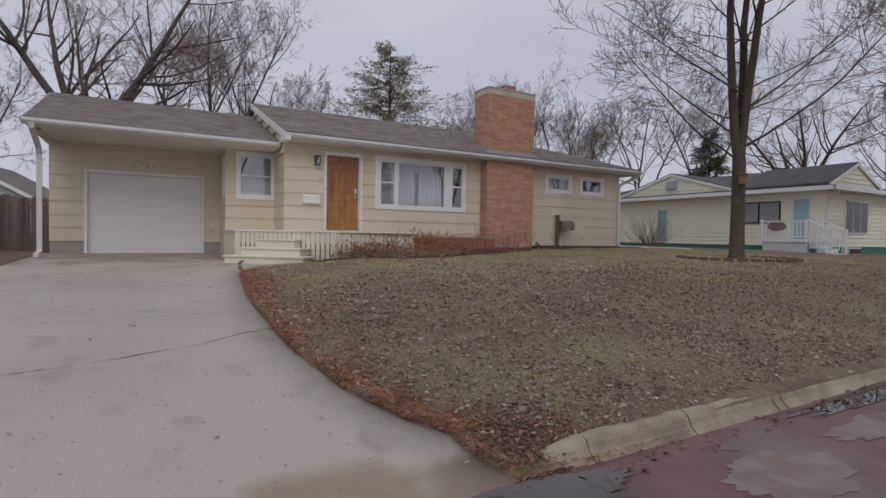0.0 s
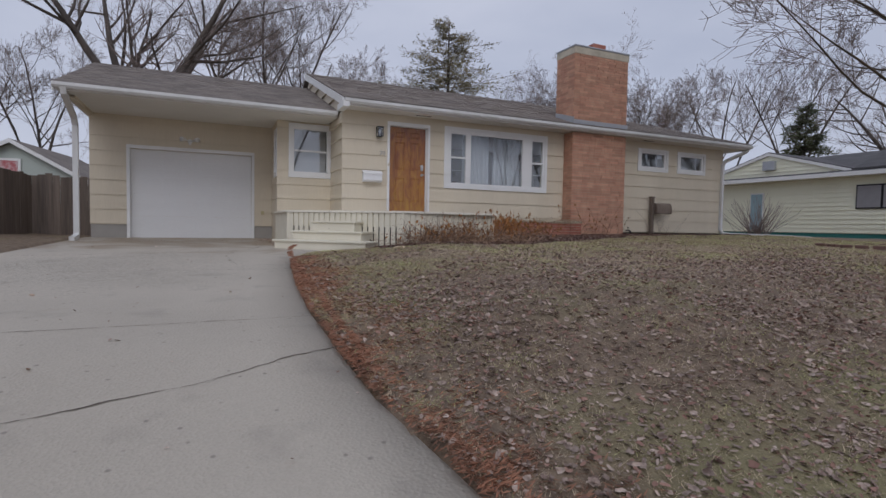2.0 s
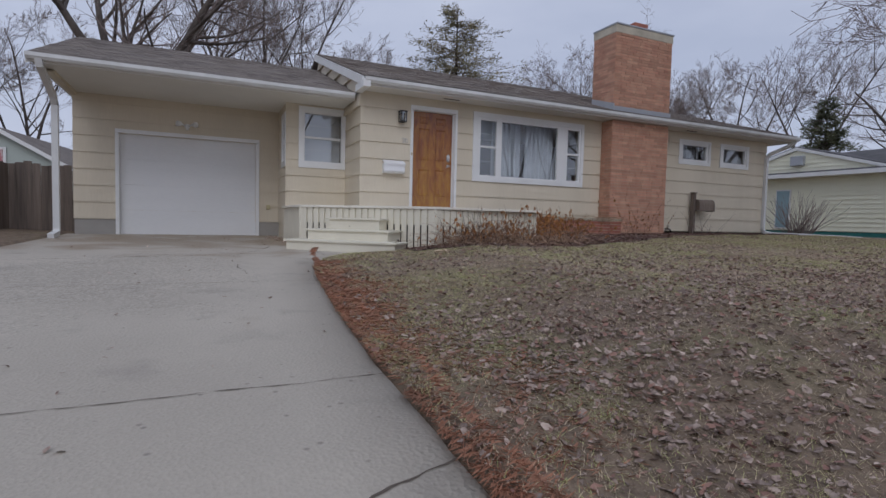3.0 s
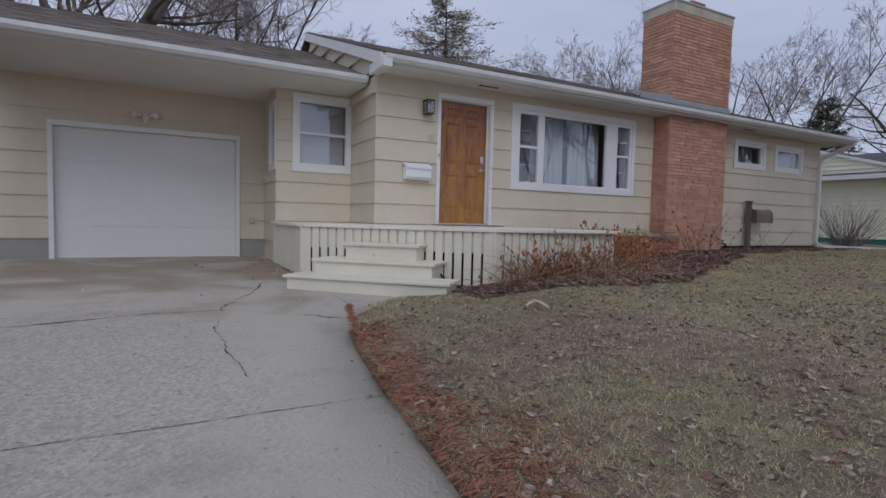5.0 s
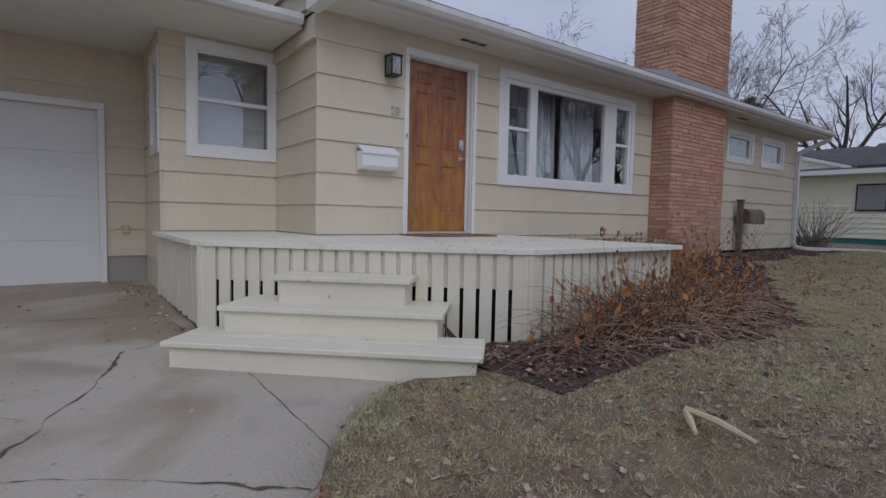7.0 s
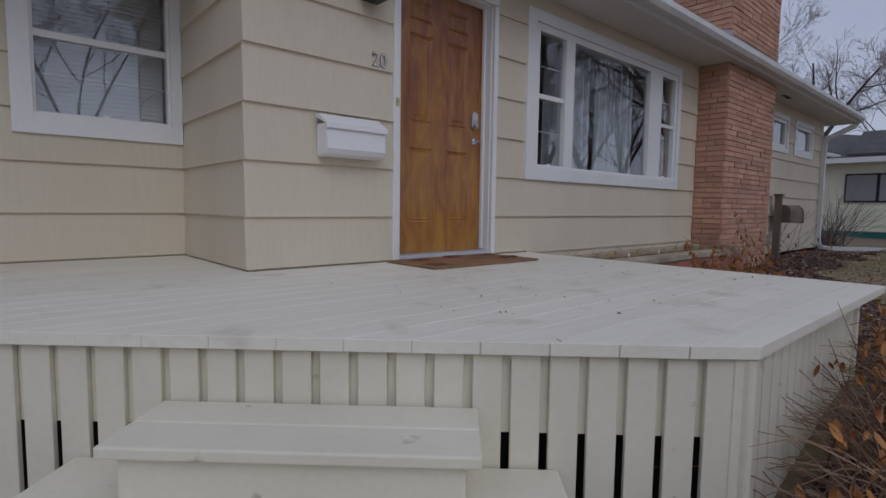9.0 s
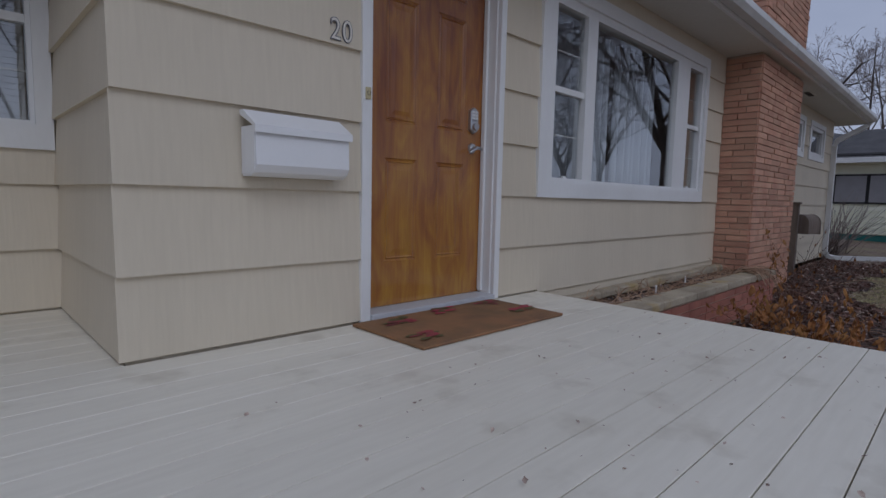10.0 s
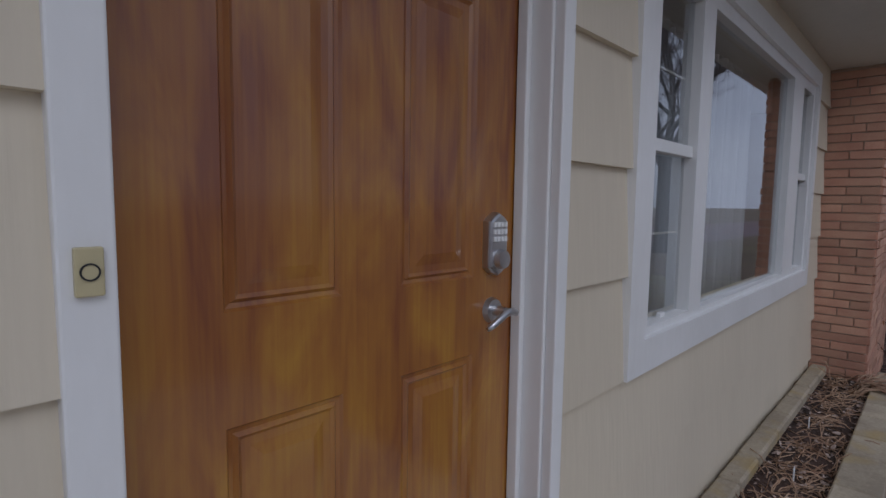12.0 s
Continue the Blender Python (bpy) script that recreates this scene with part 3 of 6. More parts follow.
roof_garage = slab_between("roof_garage", [(-6.45, G_EAVE_Y, G_EAVE_Z), (-1.1, G_EAVE_Y, G_EAVE_Z), (-1.1, G_RIDGE_Y, G_RIDGE_Z), (-6.45, G_RIDGE_Y, G_RIDGE_Z)], 0.05, SHINGLE, "grey-brown shingle roof of the attached garage", "roof")
slab_between("roof_garage_back", [(-1.1, 9.2, 2.7), (-6.45, 9.2, 2.7), (-6.45, G_RIDGE_Y, G_RIDGE_Z), (-1.1, G_RIDGE_Y, G_RIDGE_Z)], 0.05, SHINGLE, "back slope of the garage roof", "roof")
tagged(from_bm("ceiling", box(-1.07, EAVE_RIGHT - 0.03, -0.48, 9.1, 3.04, 3.09), SOFFIT), "white painted soffit and ceiling of the house", "soffit", kind="structure")
tagged(from_bm("ceiling_garage", box(-6.42, -1.1, G_EAVE_Y + 0.02, 9.0, 2.9, 2.93), SOFFIT), "white painted soffit over the garage apron", "soffit", kind="structure")


# ---- eaves, gutters, gable ----
GUTTER = [(0.0, 0.0), (0.0, 0.1), (0.012, 0.1), (0.012, 0.01), (0.075, 0.012), (0.1, 0.05), (0.1, 0.1), (0.118, 0.1), (0.118, 0.042), (0.085, -0.002)]


def gutter(name, x0, x1, y, z, label):
    turn = Matrix.Rotation(-math.pi / 2, 4, "Z")
    bm = extrude_profile(GUTTER, Matrix.Translation((x0, y, z)) @ turn, Matrix.Translation((x1, y, z)) @ turn)
    g = empty(name, (x0, y, z), label, "gutter")
    back = Matrix.Translation((-x0, -y, -z))
    bm.transform(back)
    part("trough", bm, GUTTERM, g)
    edge = [(0.0, 0.0), (0.0, 0.1), (0.118, 0.1), (0.118, 0.042), (0.085, -0.002)]
    for x in (x0 - 0.004, x1 + 0.001):
        cap = extrude_profile(edge, Matrix.Translation((x, y, z)) @ turn, Matrix.Translation((x + 0.003, y, z)) @ turn)
        cap.transform(back)
        part("end_cap", cap, GUTTERM, g)
    seam = [(0.087, -0.006), (0.122, 0.04), (0.122, 0.103), (0.116, 0.103), (0.116, 0.045), (0.084, 0.0)]
    n = max(2, round((x1 - x0) / 3.0))
    for k in range(1, n):
        x = x0 + (x1 - x0) * k / n
        cap = extrude_profile(seam, Matrix.Translation((x, y, z)) @ turn, Matrix.Translation((x + 0.05, y, z)) @ turn)
        cap.transform(back)
        part("seam_band", cap, GUTTERM, g)
    return g


gutter("gutter", -1.14, EAVE_RIGHT + 0.02, -0.49, 3.068, "long white metal rain gutter along the house eave")
gutter("gutter", -6.47, -1.12, 0.31, 2.926, "white metal rain gutter along the garage eave")
tagged(from_bm("fascia_main", box(-1.14, EAVE_RIGHT, -0.488, -0.462, 3.036, 3.195), WHITE), "white painted fascia board", "fascia", kind="structure")
tagged(from_bm("fascia_garage", box(-6.45, -1.11, 0.312, 0.335, 2.896, 3.035), WHITE), "white painted fascia board", "fascia", kind="structure")
tagged(from_bm("fascia_east", box(EAVE_RIGHT - 0.02, EAVE_RIGHT + 0.005, -0.46, 9.1, 3.03, 3.19), WHITE), "white painted fascia board", "fascia", kind="structure")


def rake(name, x0, x1, y0, z0, y1, z1, deep, label):
    bm = bmesh.new()
    v = [bm.verts.new(p) for x in (x0, x1) for p in ((x, y0, z0 - deep), (x, y1, z1 - deep), (x, y1, z1), (x, y0, z0))]
    for f in ((0, 1, 2, 3), (7, 6, 5, 4), (0, 4, 5, 1), (1, 5, 6, 2), (2, 6, 7, 3), (3, 7, 4, 0)):
        bm.faces.new([v[i] for i in f])
    bmesh.ops.recalc_face_normals(bm, faces=bm.faces[:])
    return tagged(from_bm(name, bm, WHITE), label, "trim", kind="structure")


rake("trim_rake_main", -1.185, -1.142, -0.5, 3.19, 4.32, 4.905, 0.17, "white rake board along the gable end")
rake("trim_rake_garage", -6.49, -6.452, 0.3, 3.02, 4.26, 4.46, 0.15, "white rake board along the garage roof end")
rake("trim_rake_garage_back", -6.49, -6.452, 4.26, 4.46, 9.2, 2.69, 0.15, "white rake board at the back of the garage roof")
tagged(from_bm("trim_eave_return", box(-1.18, -1.04, -0.6, -0.02, 2.985, 3.12), WHITE), "white boxed eave return at the gable corner", "trim", kind="structure")
# the gable end above the garage roof, in lapped courses
gable = tagged(from_bm("wall_gable", prism([(-1.06, 0.0), (-0.95, 0.0), (-0.95, 8.6), (-1.06, 8.6)], 2.9, 3.04), SIDING), "cream lap siding gable end above the garage roof", "wall", kind="structure")
z = 2.738
while z < 4.7:
    lo, hi = z, min(z + 0.338, 4.8)
    ya, yb = (0.0, 0.0) if lo < 3.0 else (-0.4 + max(0, (lo - 3.06)) / 0.353, -0.4 + max(0, (hi - 3.06)) / 0.353)
    bm = bmesh.new()
    v = [bm.verts.new(p) for p in ((-1.06, ya, lo), (-1.06, 4.3, lo), (-1.06, 4.3, hi), (-1.06, yb, hi), (-1.108, ya, lo), (-1.108, 4.3, lo), (-1.048, 4.3, hi), (-1.048, yb, hi))]
    for q in ((0, 1, 2, 3), (7, 6, 5, 4), (0, 4, 5, 1), (1, 5, 6, 2), (2, 6, 7, 3), (3, 7, 4, 0)):
        bm.faces.new([v[i] for i in q])
    bmesh.ops.recalc_face_normals(bm, faces=bm.faces[:])
    if ya < 4.2:
        part("siding_board", bm, SIDING, gable)
    else:
        bm.free()
    z += 0.338
# garage gable behind the rake
bm = bmesh.new()
tri = [bm.verts.new(p) for p in ((-6.3, 0.6, 2.83), (-6.3, 9.0, 2.83), (-6.3, 4.25, 4.36), (-6.2, 0.6, 2.83), (-6.2, 9.0, 2.83), (-6.2, 4.25, 4.36))]
for q in ((0, 1, 2), (5, 4, 3), (0, 3, 4, 1), (1, 4, 5, 2), (2, 5, 3, 0)):
    bm.faces.new([tri[i] for i in q])
tagged(from_bm("wall_garage_gable", bm, SIDING), "cream gable wall of the garage", "wall", kind="structure")


def rect_tube(path, w, d, material, parent, name="pipe"):
    """A square-section pipe along a path, kept upright in section."""
    verts, faces = [], []
    for i, p in enumerate(path):
        p = Vector(p)
        a, b = Vector(path[max(i - 1, 0)]), Vector(path[min(i + 1, len(path) - 1)])
        t = (b - a).normalized()
        side = Vector((1, 0, 0)) - t * t.x
        side = side.normalized() if side.length > 0.2 else Vector((0, 1, 0))
        up = t.cross(side).normalized()
        for s, q in ((-1, -1), (1, -1), (1, 1), (-1, 1)):
            verts.append(p + side * s * w / 2 + up * q * d / 2)
        if i:
            for k in range(4):
                faces.append((4 * i - 4 + k, 4 * i - 4 + (k + 1) % 4, 4 * i + (k + 1) % 4, 4 * i + k))
    faces += [(3, 2, 1, 0), tuple(range(len(verts) - 4, len(verts)))]
    return soup(name, verts, faces, material, parent)


spout = empty("downspout", (-6.3, 1.2, 0.03), "white square metal downspout at the garage eave corner", "downspout")
for name, path in (("outlet_elbow", [(0, -0.95, 2.93), (0, -0.92, 2.82), (0, -0.12, 2.5), (0, 0, 2.36)]), ("pipe", [(0, 0, 2.4), (0, 0, 0.14)]), ("foot_elbow", [(0, 0, 0.16), (0, -0.04, 0.08), (-0.03, -0.3, 0.03)])):
    rect_tube(path, 0.1, 0.085, GUTTERM, spout, name)
spout = empty("downspout", (11.3, -0.06, 0.3), "white square metal downspout with a long ground extension", "downspout")
for name, path in (("outlet_elbow", [(0.6, -0.48, 2.82), (0.55, -0.4, 2.68), (0.08, -0.02, 2.38), (0, 0, 2.24)]), ("pipe", [(0, 0, 2.26), (0, 0, 0.16)]),
                   ("foot_elbow", [(0, 0, 0.18), (0.04, -0.05, 0.07), (0.16, -0.2, 0.04)]), ("extension_pipe", [(0.16, -0.2, 0.045), (1.7, -1.2, 0.0), (2.2, -1.5, -0.03)])):
    rect_tube(path, 0.085, 0.085, GUTTERM, spout, name)
vent_dark = mat("dark_vent_mesh", (0.06, 0.05, 0.045), 0.9, scale=20, grain=90, bump=0.3)
for vx, vy in ((0.82, -0.25), (7.9, -0.25)):
    vent = empty("soffit_vent", (vx, vy, 3.036), "small brown slotted vent set in the white soffit", "vent")
    part("frame", box(-0.21, 0.21, -0.05, 0.05, -0.006, 0.003, 0.002), SOFFIT, vent)
    for k in range(3):
        part("grille", box(-0.19 + k * 0.13, -0.08 + k * 0.13, -0.035, 0.035, -0.009, -0.0065), vent_dark, vent)


# ---- windows ----
def window(name, m, casing, sash, panes, label, depth=0.05, sill=False):
    """casing and sash: u0, u1, z0, z1; panes: (u0, u1, z0, z1, list of rail heights)."""
    w = tagged(empty(name), label, "window", kind="structure")
    bm = bmesh.new()
    for a, b, c, d in cut_rects(*casing, [sash]):
        add_box(bm, a, b, 0.0, 0.035, c, d, m)
    part("casing", bm, WHITE, w)
    bm = bmesh.new()
    for a, b, c, d in cut_rects(*sash, [p[:4] for p in panes]):
        add_box(bm, a, b, -depth, 0.012, c, d, m)
    part("window_frame", bm, WHITE, w)
    if sill:
        part("window_sill", box(casing[0] - 0.012, casing[1] + 0.012, 0.0, 0.05, casing[2] - 0.012, casing[2] + 0.03, 0.006, m), WHITE, w)
    for u0, u1, z0, z1, rails in panes:
        levels = [z0, *rails, z1]
        for k, (a, b) in enumerate(zip(levels, levels[1:])):
            back = depth * (0.55 if k == len(levels) - 2 else 0.75)
            glass = part("pane", box(u0, u1, -back - 0.002, -back + 0.002, a, b, m=m), GLASS, w, "clear reflective window glass")
            glass.visible_shadow = False
        for r in rails:
            part("meeting_rail", box(u0, u1, -depth, -0.004, r - 0.022, r + 0.022, 0.003, m), WHITE, w)
        if rails:
            for zz in ((levels[0] + levels[1]) / 2, (levels[1] + levels[2]) / 2):
                part("storm_bar", box(u0, u1, -depth * 1.2, -depth * 1.02, zz - 0.004, zz + 0.004, m=m), SOFFIT, w)
            part("sash_lock", box((u0 + u1) / 2 - 0.02, (u0 + u1) / 2 + 0.02, -depth * 0.6, -0.012, z0, z0 + 0.018, 0.003, m), WHITE, w)
    return w


def ux(*values):
    return tuple(v + 1.04 for v in values)


window("window_1", FRONT, (*ux(1.46, 4.5), 1.385, 2.9), (*ux(1.58, 4.42), 1.5, 2.8),
       [(*ux(1.655, 2.06), 1.53, 2.735, [2.16]), (*ux(2.2, 3.73), 1.525, 2.74, []), (*ux(4.03, 4.37), 1.53, 2.735, [2.16])],
       "white framed picture window between two double-hung sashes")
window("window_2", BAY, (2.3 - 2.06, 2.3 - 1.055, 1.565, 2.86), (2.3 - 1.95, 2.3 - 1.13, 1.69, 2.74), [(2.3 - 1.93, 2.3 - 1.15, 1.71, 2.72, [2.215])], "white double-hung window with drawn blinds in the entry bay")
window("window_3", BAYSIDE, (0.62, 1.24, 1.58, 2.72), BWIN, [(0.75, 1.11, 1.72, 2.57, [2.1])], "narrow white double-hung window in the bay's side", depth=0.014)
for k, (a, b) in enumerate(((7.73, 8.95), (9.33, 10.55))):
    window("window_%d" % (k + 4), FRONT, (*ux(a, b), 2.185, 2.85), (*ux(a + 0.09, b - 0.09), 2.27, 2.77), [(*ux(a + 0.16, b - 0.16), 2.33, 2.71, [])], "small high white framed bedroom window")

# curtains, blinds and the rooms behind them; room surfaces are coloured dark as shade
FABRIC = mat("sheer_white_curtain", (0.48, 0.5, 0.53), 0.9, scale=2, amount=0.5, grain=60, bump=0.1, stretch=(1, 1, 0.1))


def curtain(name, x0, x1, y, z0, z1, waves, label, seed):
    verts, faces, n = [], [], waves * 8
    for j in range(2):
        for i in range(n + 1):
            f = i / n
            sway = 0.035 * math.sin(f * waves * 2 * math.pi + seed) + 0.015 * math.sin(f * waves * 4.7 + seed * 2)
            gather = 0.06 * (1 - j) * (f - 0.5)
            verts.append((x0 + (x1 - x0) * f + gather, y + sway, (z0, z1)[j]))
    for i in range(n):
        faces.append((i, i + 1, n + 2 + i, n + 1 + i))
    ob = soup(name, verts, faces, FABRIC, smooth=True)
    solid = ob.modifiers.new("thickness", "SOLIDIFY")
    solid.thickness = 0.004
    return tagged(ob, label, "curtain")


curtain("curtain", 2.12, 2.86, 0.26, 0.685, 2.78, 6, "sheer white curtain hanging behind the picture window", 1.0)
curtain("curtain", 3.0, 3.8, 0.26, 0.685, 2.78, 7, "sheer white curtain gathered behind the picture window", 2.3)
curtain("curtain", 8.0, 8.7, 0.2, 2.1, 2.8, 5, "pale curtain behind a small high window", 0.4)
BLIND = mat("white_blind_slats", (0.55, 0.56, 0.58), 0.6, scale=4, grain=30, bump=0.05)


def blind(x0, x1, y, z0, z1):
    b = empty("window_blind", (0, 0, 0), "white horizontal blind lowered behind the window", "blind")
    part("head_rail", box(x0, x1, y - 0.02, y + 0.02, z1, z1 + 0.04, 0.004), BLIND, b)
    tilt = Matrix.Rotation(radians(78), 4, "X")
    first = None
    z = z0
    while z < z1:
        m = Matrix.Translation(((x0 + x1) / 2, y, z)) @ tilt
        if first is None:
            first = part("slat", box(-(x1 - x0) / 2, (x1 - x0) / 2, -0.016, 0.016, -0.001, 0.001), BLIND, b)
            first.matrix_basis = m
        else:
            s = new("slat", first.data)
            s.parent, s.matrix_basis = b, m
        z += 0.032
    return b


blind(-1.93, -1.15, 1.4, 1.7, 2.7)
blind(9.5, 10.4, 0.2, 2.28, 2.72)
FLOORWOOD = mat("room_shade_oak_floor", (0.2, 0.13, 0.08), 0.5, scale=3, grain=40, bump=0.05, stretch=(0.2, 1, 1))
tagged(from_bm("floor", box(-0.9, 11.2, 0.15, 8.4, 0.6, 0.68), FLOORWOOD), "wooden floor inside the house, coloured dark as room shade", "floor", kind="structure")
tagged(from_bm("wall_inner", box(-0.9, 11.2, 4.2, 4.3, 0.68, 3.04), DARKROOM), "plaster wall closing the living room, coloured dark as room shade", "wall", kind="structure")
tagged(from_bm("wall_inner_2", box(6.95, 7.05, 0.15, 4.2, 0.68, 3.04), DARKROOM), "plaster wall between the rooms, coloured dark as room shade", "wall", kind="structure")
tagged(from_bm("wall_inner_3", box(-2.15, -1.1, 3.0, 3.1, 0.0, 2.8), DARKROOM), "plaster wall closing the entry bay, coloured dark as room shade", "wall", kind="structure")

# ---- front door ----
DOORWOOD = bpy.data.materials.new("stained_fibreglass_door_wood")
DOORWOOD.use_nodes = True
dn, dl = DOORWOOD.node_tree.nodes, DOORWOOD.node_tree.links
db = dn["Principled BSDF"]
db.inputs["Roughness"].default_value, db.inputs["Coat Weight"].default_value, db.inputs["Coat Roughness"].default_value = 0.42, 0.7, 0.12
dgeo, dmap, dmap2 = dn.new("ShaderNodeNewGeometry"), dn.new("ShaderNodeMapping"), dn.new("ShaderNodeMapping")
dmap.inputs["Scale"].default_value, dmap2.inputs["Scale"].default_value = (9, 9, 2.4), (110, 110, 3.0)
dn1, dn2 = dn.new("ShaderNodeTexNoise"), dn.new("ShaderNodeTexNoise")
dn1.inputs["Scale"].default_value, dn1.inputs["Detail"].default_value, dn1.inputs["Distortion"].default_value = 1.0, 6.0, 1.2
dn2.inputs["Scale"].default_value, dn2.inputs["Detail"].default_value = 1.0, 3.0
dramp = dn.new("ShaderNodeValToRGB")
dramp.color_ramp.elements[0].position, dramp.color_ramp.elements[0].color = 0.24, (0.2, 0.058, 0.017, 1)
dramp.color_ramp.elements[1].position, dramp.color_ramp.elements[1].color = 0.78, (0.44, 0.225, 0.026, 1)
dmid = dramp.color_ramp.elements.new(0.52)
dmid.color = (0.33, 0.132, 0.02, 1)
dmix, dbump = dn.new("ShaderNodeMath"), dn.new("ShaderNodeBump")
dmix.operation = "MULTIPLY_ADD"
dmix.inputs[1].default_value, dmix.inputs[2].default_value = 0.3, -0.15
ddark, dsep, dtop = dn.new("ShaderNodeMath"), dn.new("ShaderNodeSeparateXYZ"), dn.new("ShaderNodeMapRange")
# the stain ramps darker and redder towards the head and golden at the foot
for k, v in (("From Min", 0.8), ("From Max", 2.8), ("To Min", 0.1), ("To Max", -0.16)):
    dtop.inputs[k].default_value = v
dadd = dn.new("ShaderNodeMath")
for a, b in ((dgeo.outputs["Position"], dmap.inputs["Vector"]), (dgeo.outputs["Position"], dmap2.inputs["Vector"]), (dmap.outputs["Vector"], dn1.inputs["Vector"]), (dmap2.outputs["Vector"], dn2.inputs["Vector"]),
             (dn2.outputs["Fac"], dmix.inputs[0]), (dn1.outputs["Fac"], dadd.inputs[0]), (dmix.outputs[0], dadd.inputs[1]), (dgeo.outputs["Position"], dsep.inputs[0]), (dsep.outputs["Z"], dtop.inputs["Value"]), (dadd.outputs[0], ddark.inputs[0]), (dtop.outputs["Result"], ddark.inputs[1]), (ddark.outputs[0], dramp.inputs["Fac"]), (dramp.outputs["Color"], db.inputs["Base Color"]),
             (dn2.outputs["Fac"], dbump.inputs["Height"]), (dbump.outputs["Normal"], db.inputs["Normal"])):
    dl.new(a, b)
dbump.inputs["Strength"].default_value, dbump.inputs["Distance"].default_value = 0.12, 0.002
NICKEL = mat("satin_nickel", (0.55, 0.55, 0.56), 0.28, metal=1.0, scale=8, amount=0.3, grain=60, bump=0.02)
door = empty("door_1", (0.085, 0.095, 0.76), "closed six-panel front door stained golden brown", "door", kind="structure")
PANELS = [(a, b, c, d) for a, b in ((0.15, 0.38), (0.53, 0.765)) for c, d in ((0.245, 0.815), (1.008, 1.67), (1.765, 1.915))]
bm = bmesh.new()
for a, b, c, d in cut_rects(-0.02, 0.935, 0, 2.02, PANELS):
    add_box(bm, a, b, 0.0, 0.04, c, d)
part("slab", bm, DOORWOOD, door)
for a, b, c, d in PANELS:
    bm = bmesh.new()
    rings = []
    for inset, y in ((0.0, 0.0), (0.005, 0.006), (0.013, 0.008), (0.02, 0.001), (0.027, 0.006), (0.042, 0.006), (0.066, 0.0015)):
        rings.append([bm.verts.new(p) for p in ((a + inset, y, c + inset), (b - inset, y, c + inset), (b - inset, y, d - inset), (a + inset, y, d - inset))])
    for p, q in zip(rings, rings[1:]):
        for k in range(4):
            bm.faces.new((p[k], p[(k + 1) % 4], q[(k + 1) % 4], q[k]))
    bm.faces.new(rings[-1])
    bmesh.ops.recalc_face_normals(bm, faces=bm.faces[:])
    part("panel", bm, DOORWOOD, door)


def disc(bm, x, y, z, r, depth, taper=1.0, sides=24):
    """A round boss that stands out towards -y."""
    a = [bm.verts.new((x + r * math.cos(2 * math.pi * k / sides), y, z + r * math.sin(2 * math.pi * k / sides))) for k in range(sides)]
    b = [bm.verts.new((x + r * taper * math.cos(2 * math.pi * k / sides), y - depth, z + r * taper * math.sin(2 * math.pi * k / sides))) for k in range(sides)]
    for k in range(sides):
        bm.faces.new((a[k], a[(k + 1) % sides], b[(k + 1) % sides], b[k]))
    bm.faces.new(b)


lock_shape = [(0.797, 1.03), (0.815, 1.016), (0.832, 1.008), (0.849, 1.016), (0.867, 1.03), (0.867, 1.145), (0.849, 1.159), (0.832, 1.167), (0.815, 1.159), (0.797, 1.145)]
bm = bmesh.new()
ends = [[bm.verts.new((x, y, z)) for x, z in lock_shape] for y in (0.0, -0.026)]
bm.faces.new(ends[0])
bm.faces.new(ends[1][::-1])
for i in range(10):
    bm.faces.new((ends[0][i], ends[1][i], ends[1][(i + 1) % 10], ends[0][(i + 1) % 10]))
bmesh.ops.bevel(bm, geom=[e for e in bm.edges if all(abs(v.co.y + 0.026) < 1e-5 for v in e.verts)], offset=0.008, segments=2, affect="EDGES", profile=0.5)
lock = part("keypad_lock", bm, NICKEL, door, "satin nickel keypad deadbolt")
for r in range(3):
    for c in range(4):
        part("key", box(0.806 + c * 0.0145, 0.815 + c * 0.0145, -0.03, -0.025, 1.095 + r * 0.018, 1.107 + r * 0.018, 0.001), WHITE, lock)
bm = bmesh.new()
disc(bm, 0.834, -0.024, 1.05, 0.026, 0.018, 0.85)
part("turn_knob", bm, NICKEL, lock)
bm = bmesh.new()
disc(bm, 0.834, 0.0, 0.918, 0.033, 0.014, 0.85)
disc(bm, 0.834, -0.014, 0.918, 0.014, 0.034, 0.9)
rose = part("lever_rose", bm, NICKEL, door, "satin nickel lever handle")
lv, lf = tube([(0.875, -0.05, 0.912), (0.855, -0.052, 0.918), (0.834, -0.05, 0.918), (0.81, -0.05, 0.906), (0.785, -0.048, 0.893), (0.768, -0.046, 0.885)], [0.009, 0.01, 0.011, 0.01, 0.009, 0.006], 10)
soup("lever", lv, lf, NICKEL, rose, smooth=True)
SILLM = mat("pale_grey_sill_paint", (0.55, 0.56, 0.58), 0.5, scale=6, grain=50, bump=0.05)
frame_1 = tagged(empty("door_frame"), "white painted door casing and jambs with a grey sill", "door frame", kind="structure")
for name, b in (("casing", (0.0, 0.06, -0.03, 0.0, 0.722, 2.79)), ("casing", (1.03, 1.08, -0.03, 0.0, 0.722, 2.79)), ("casing", (0.0, 1.08, -0.031, 0.0, 2.792, 2.875)),
                ("jamb", (0.04, 0.064, 0.0, 0.14, 0.722, 2.785)), ("jamb", (1.02, 1.06, 0.0, 0.14, 0.722, 2.785)), ("jamb", (0.064, 1.02, 0.0, 0.14, 2.782, 2.8)), ("stop", (1.0, 1.02, 0.06, 0.092, 0.77, 2.782))):
    part(name, box(*b, 0.004), WHITE, frame_1)
part("door_sill", box(0.061, 1.029, -0.045, 0.14, 0.722, 0.757, 0.006), SILLM, frame_1, "pale grey metal threshold")

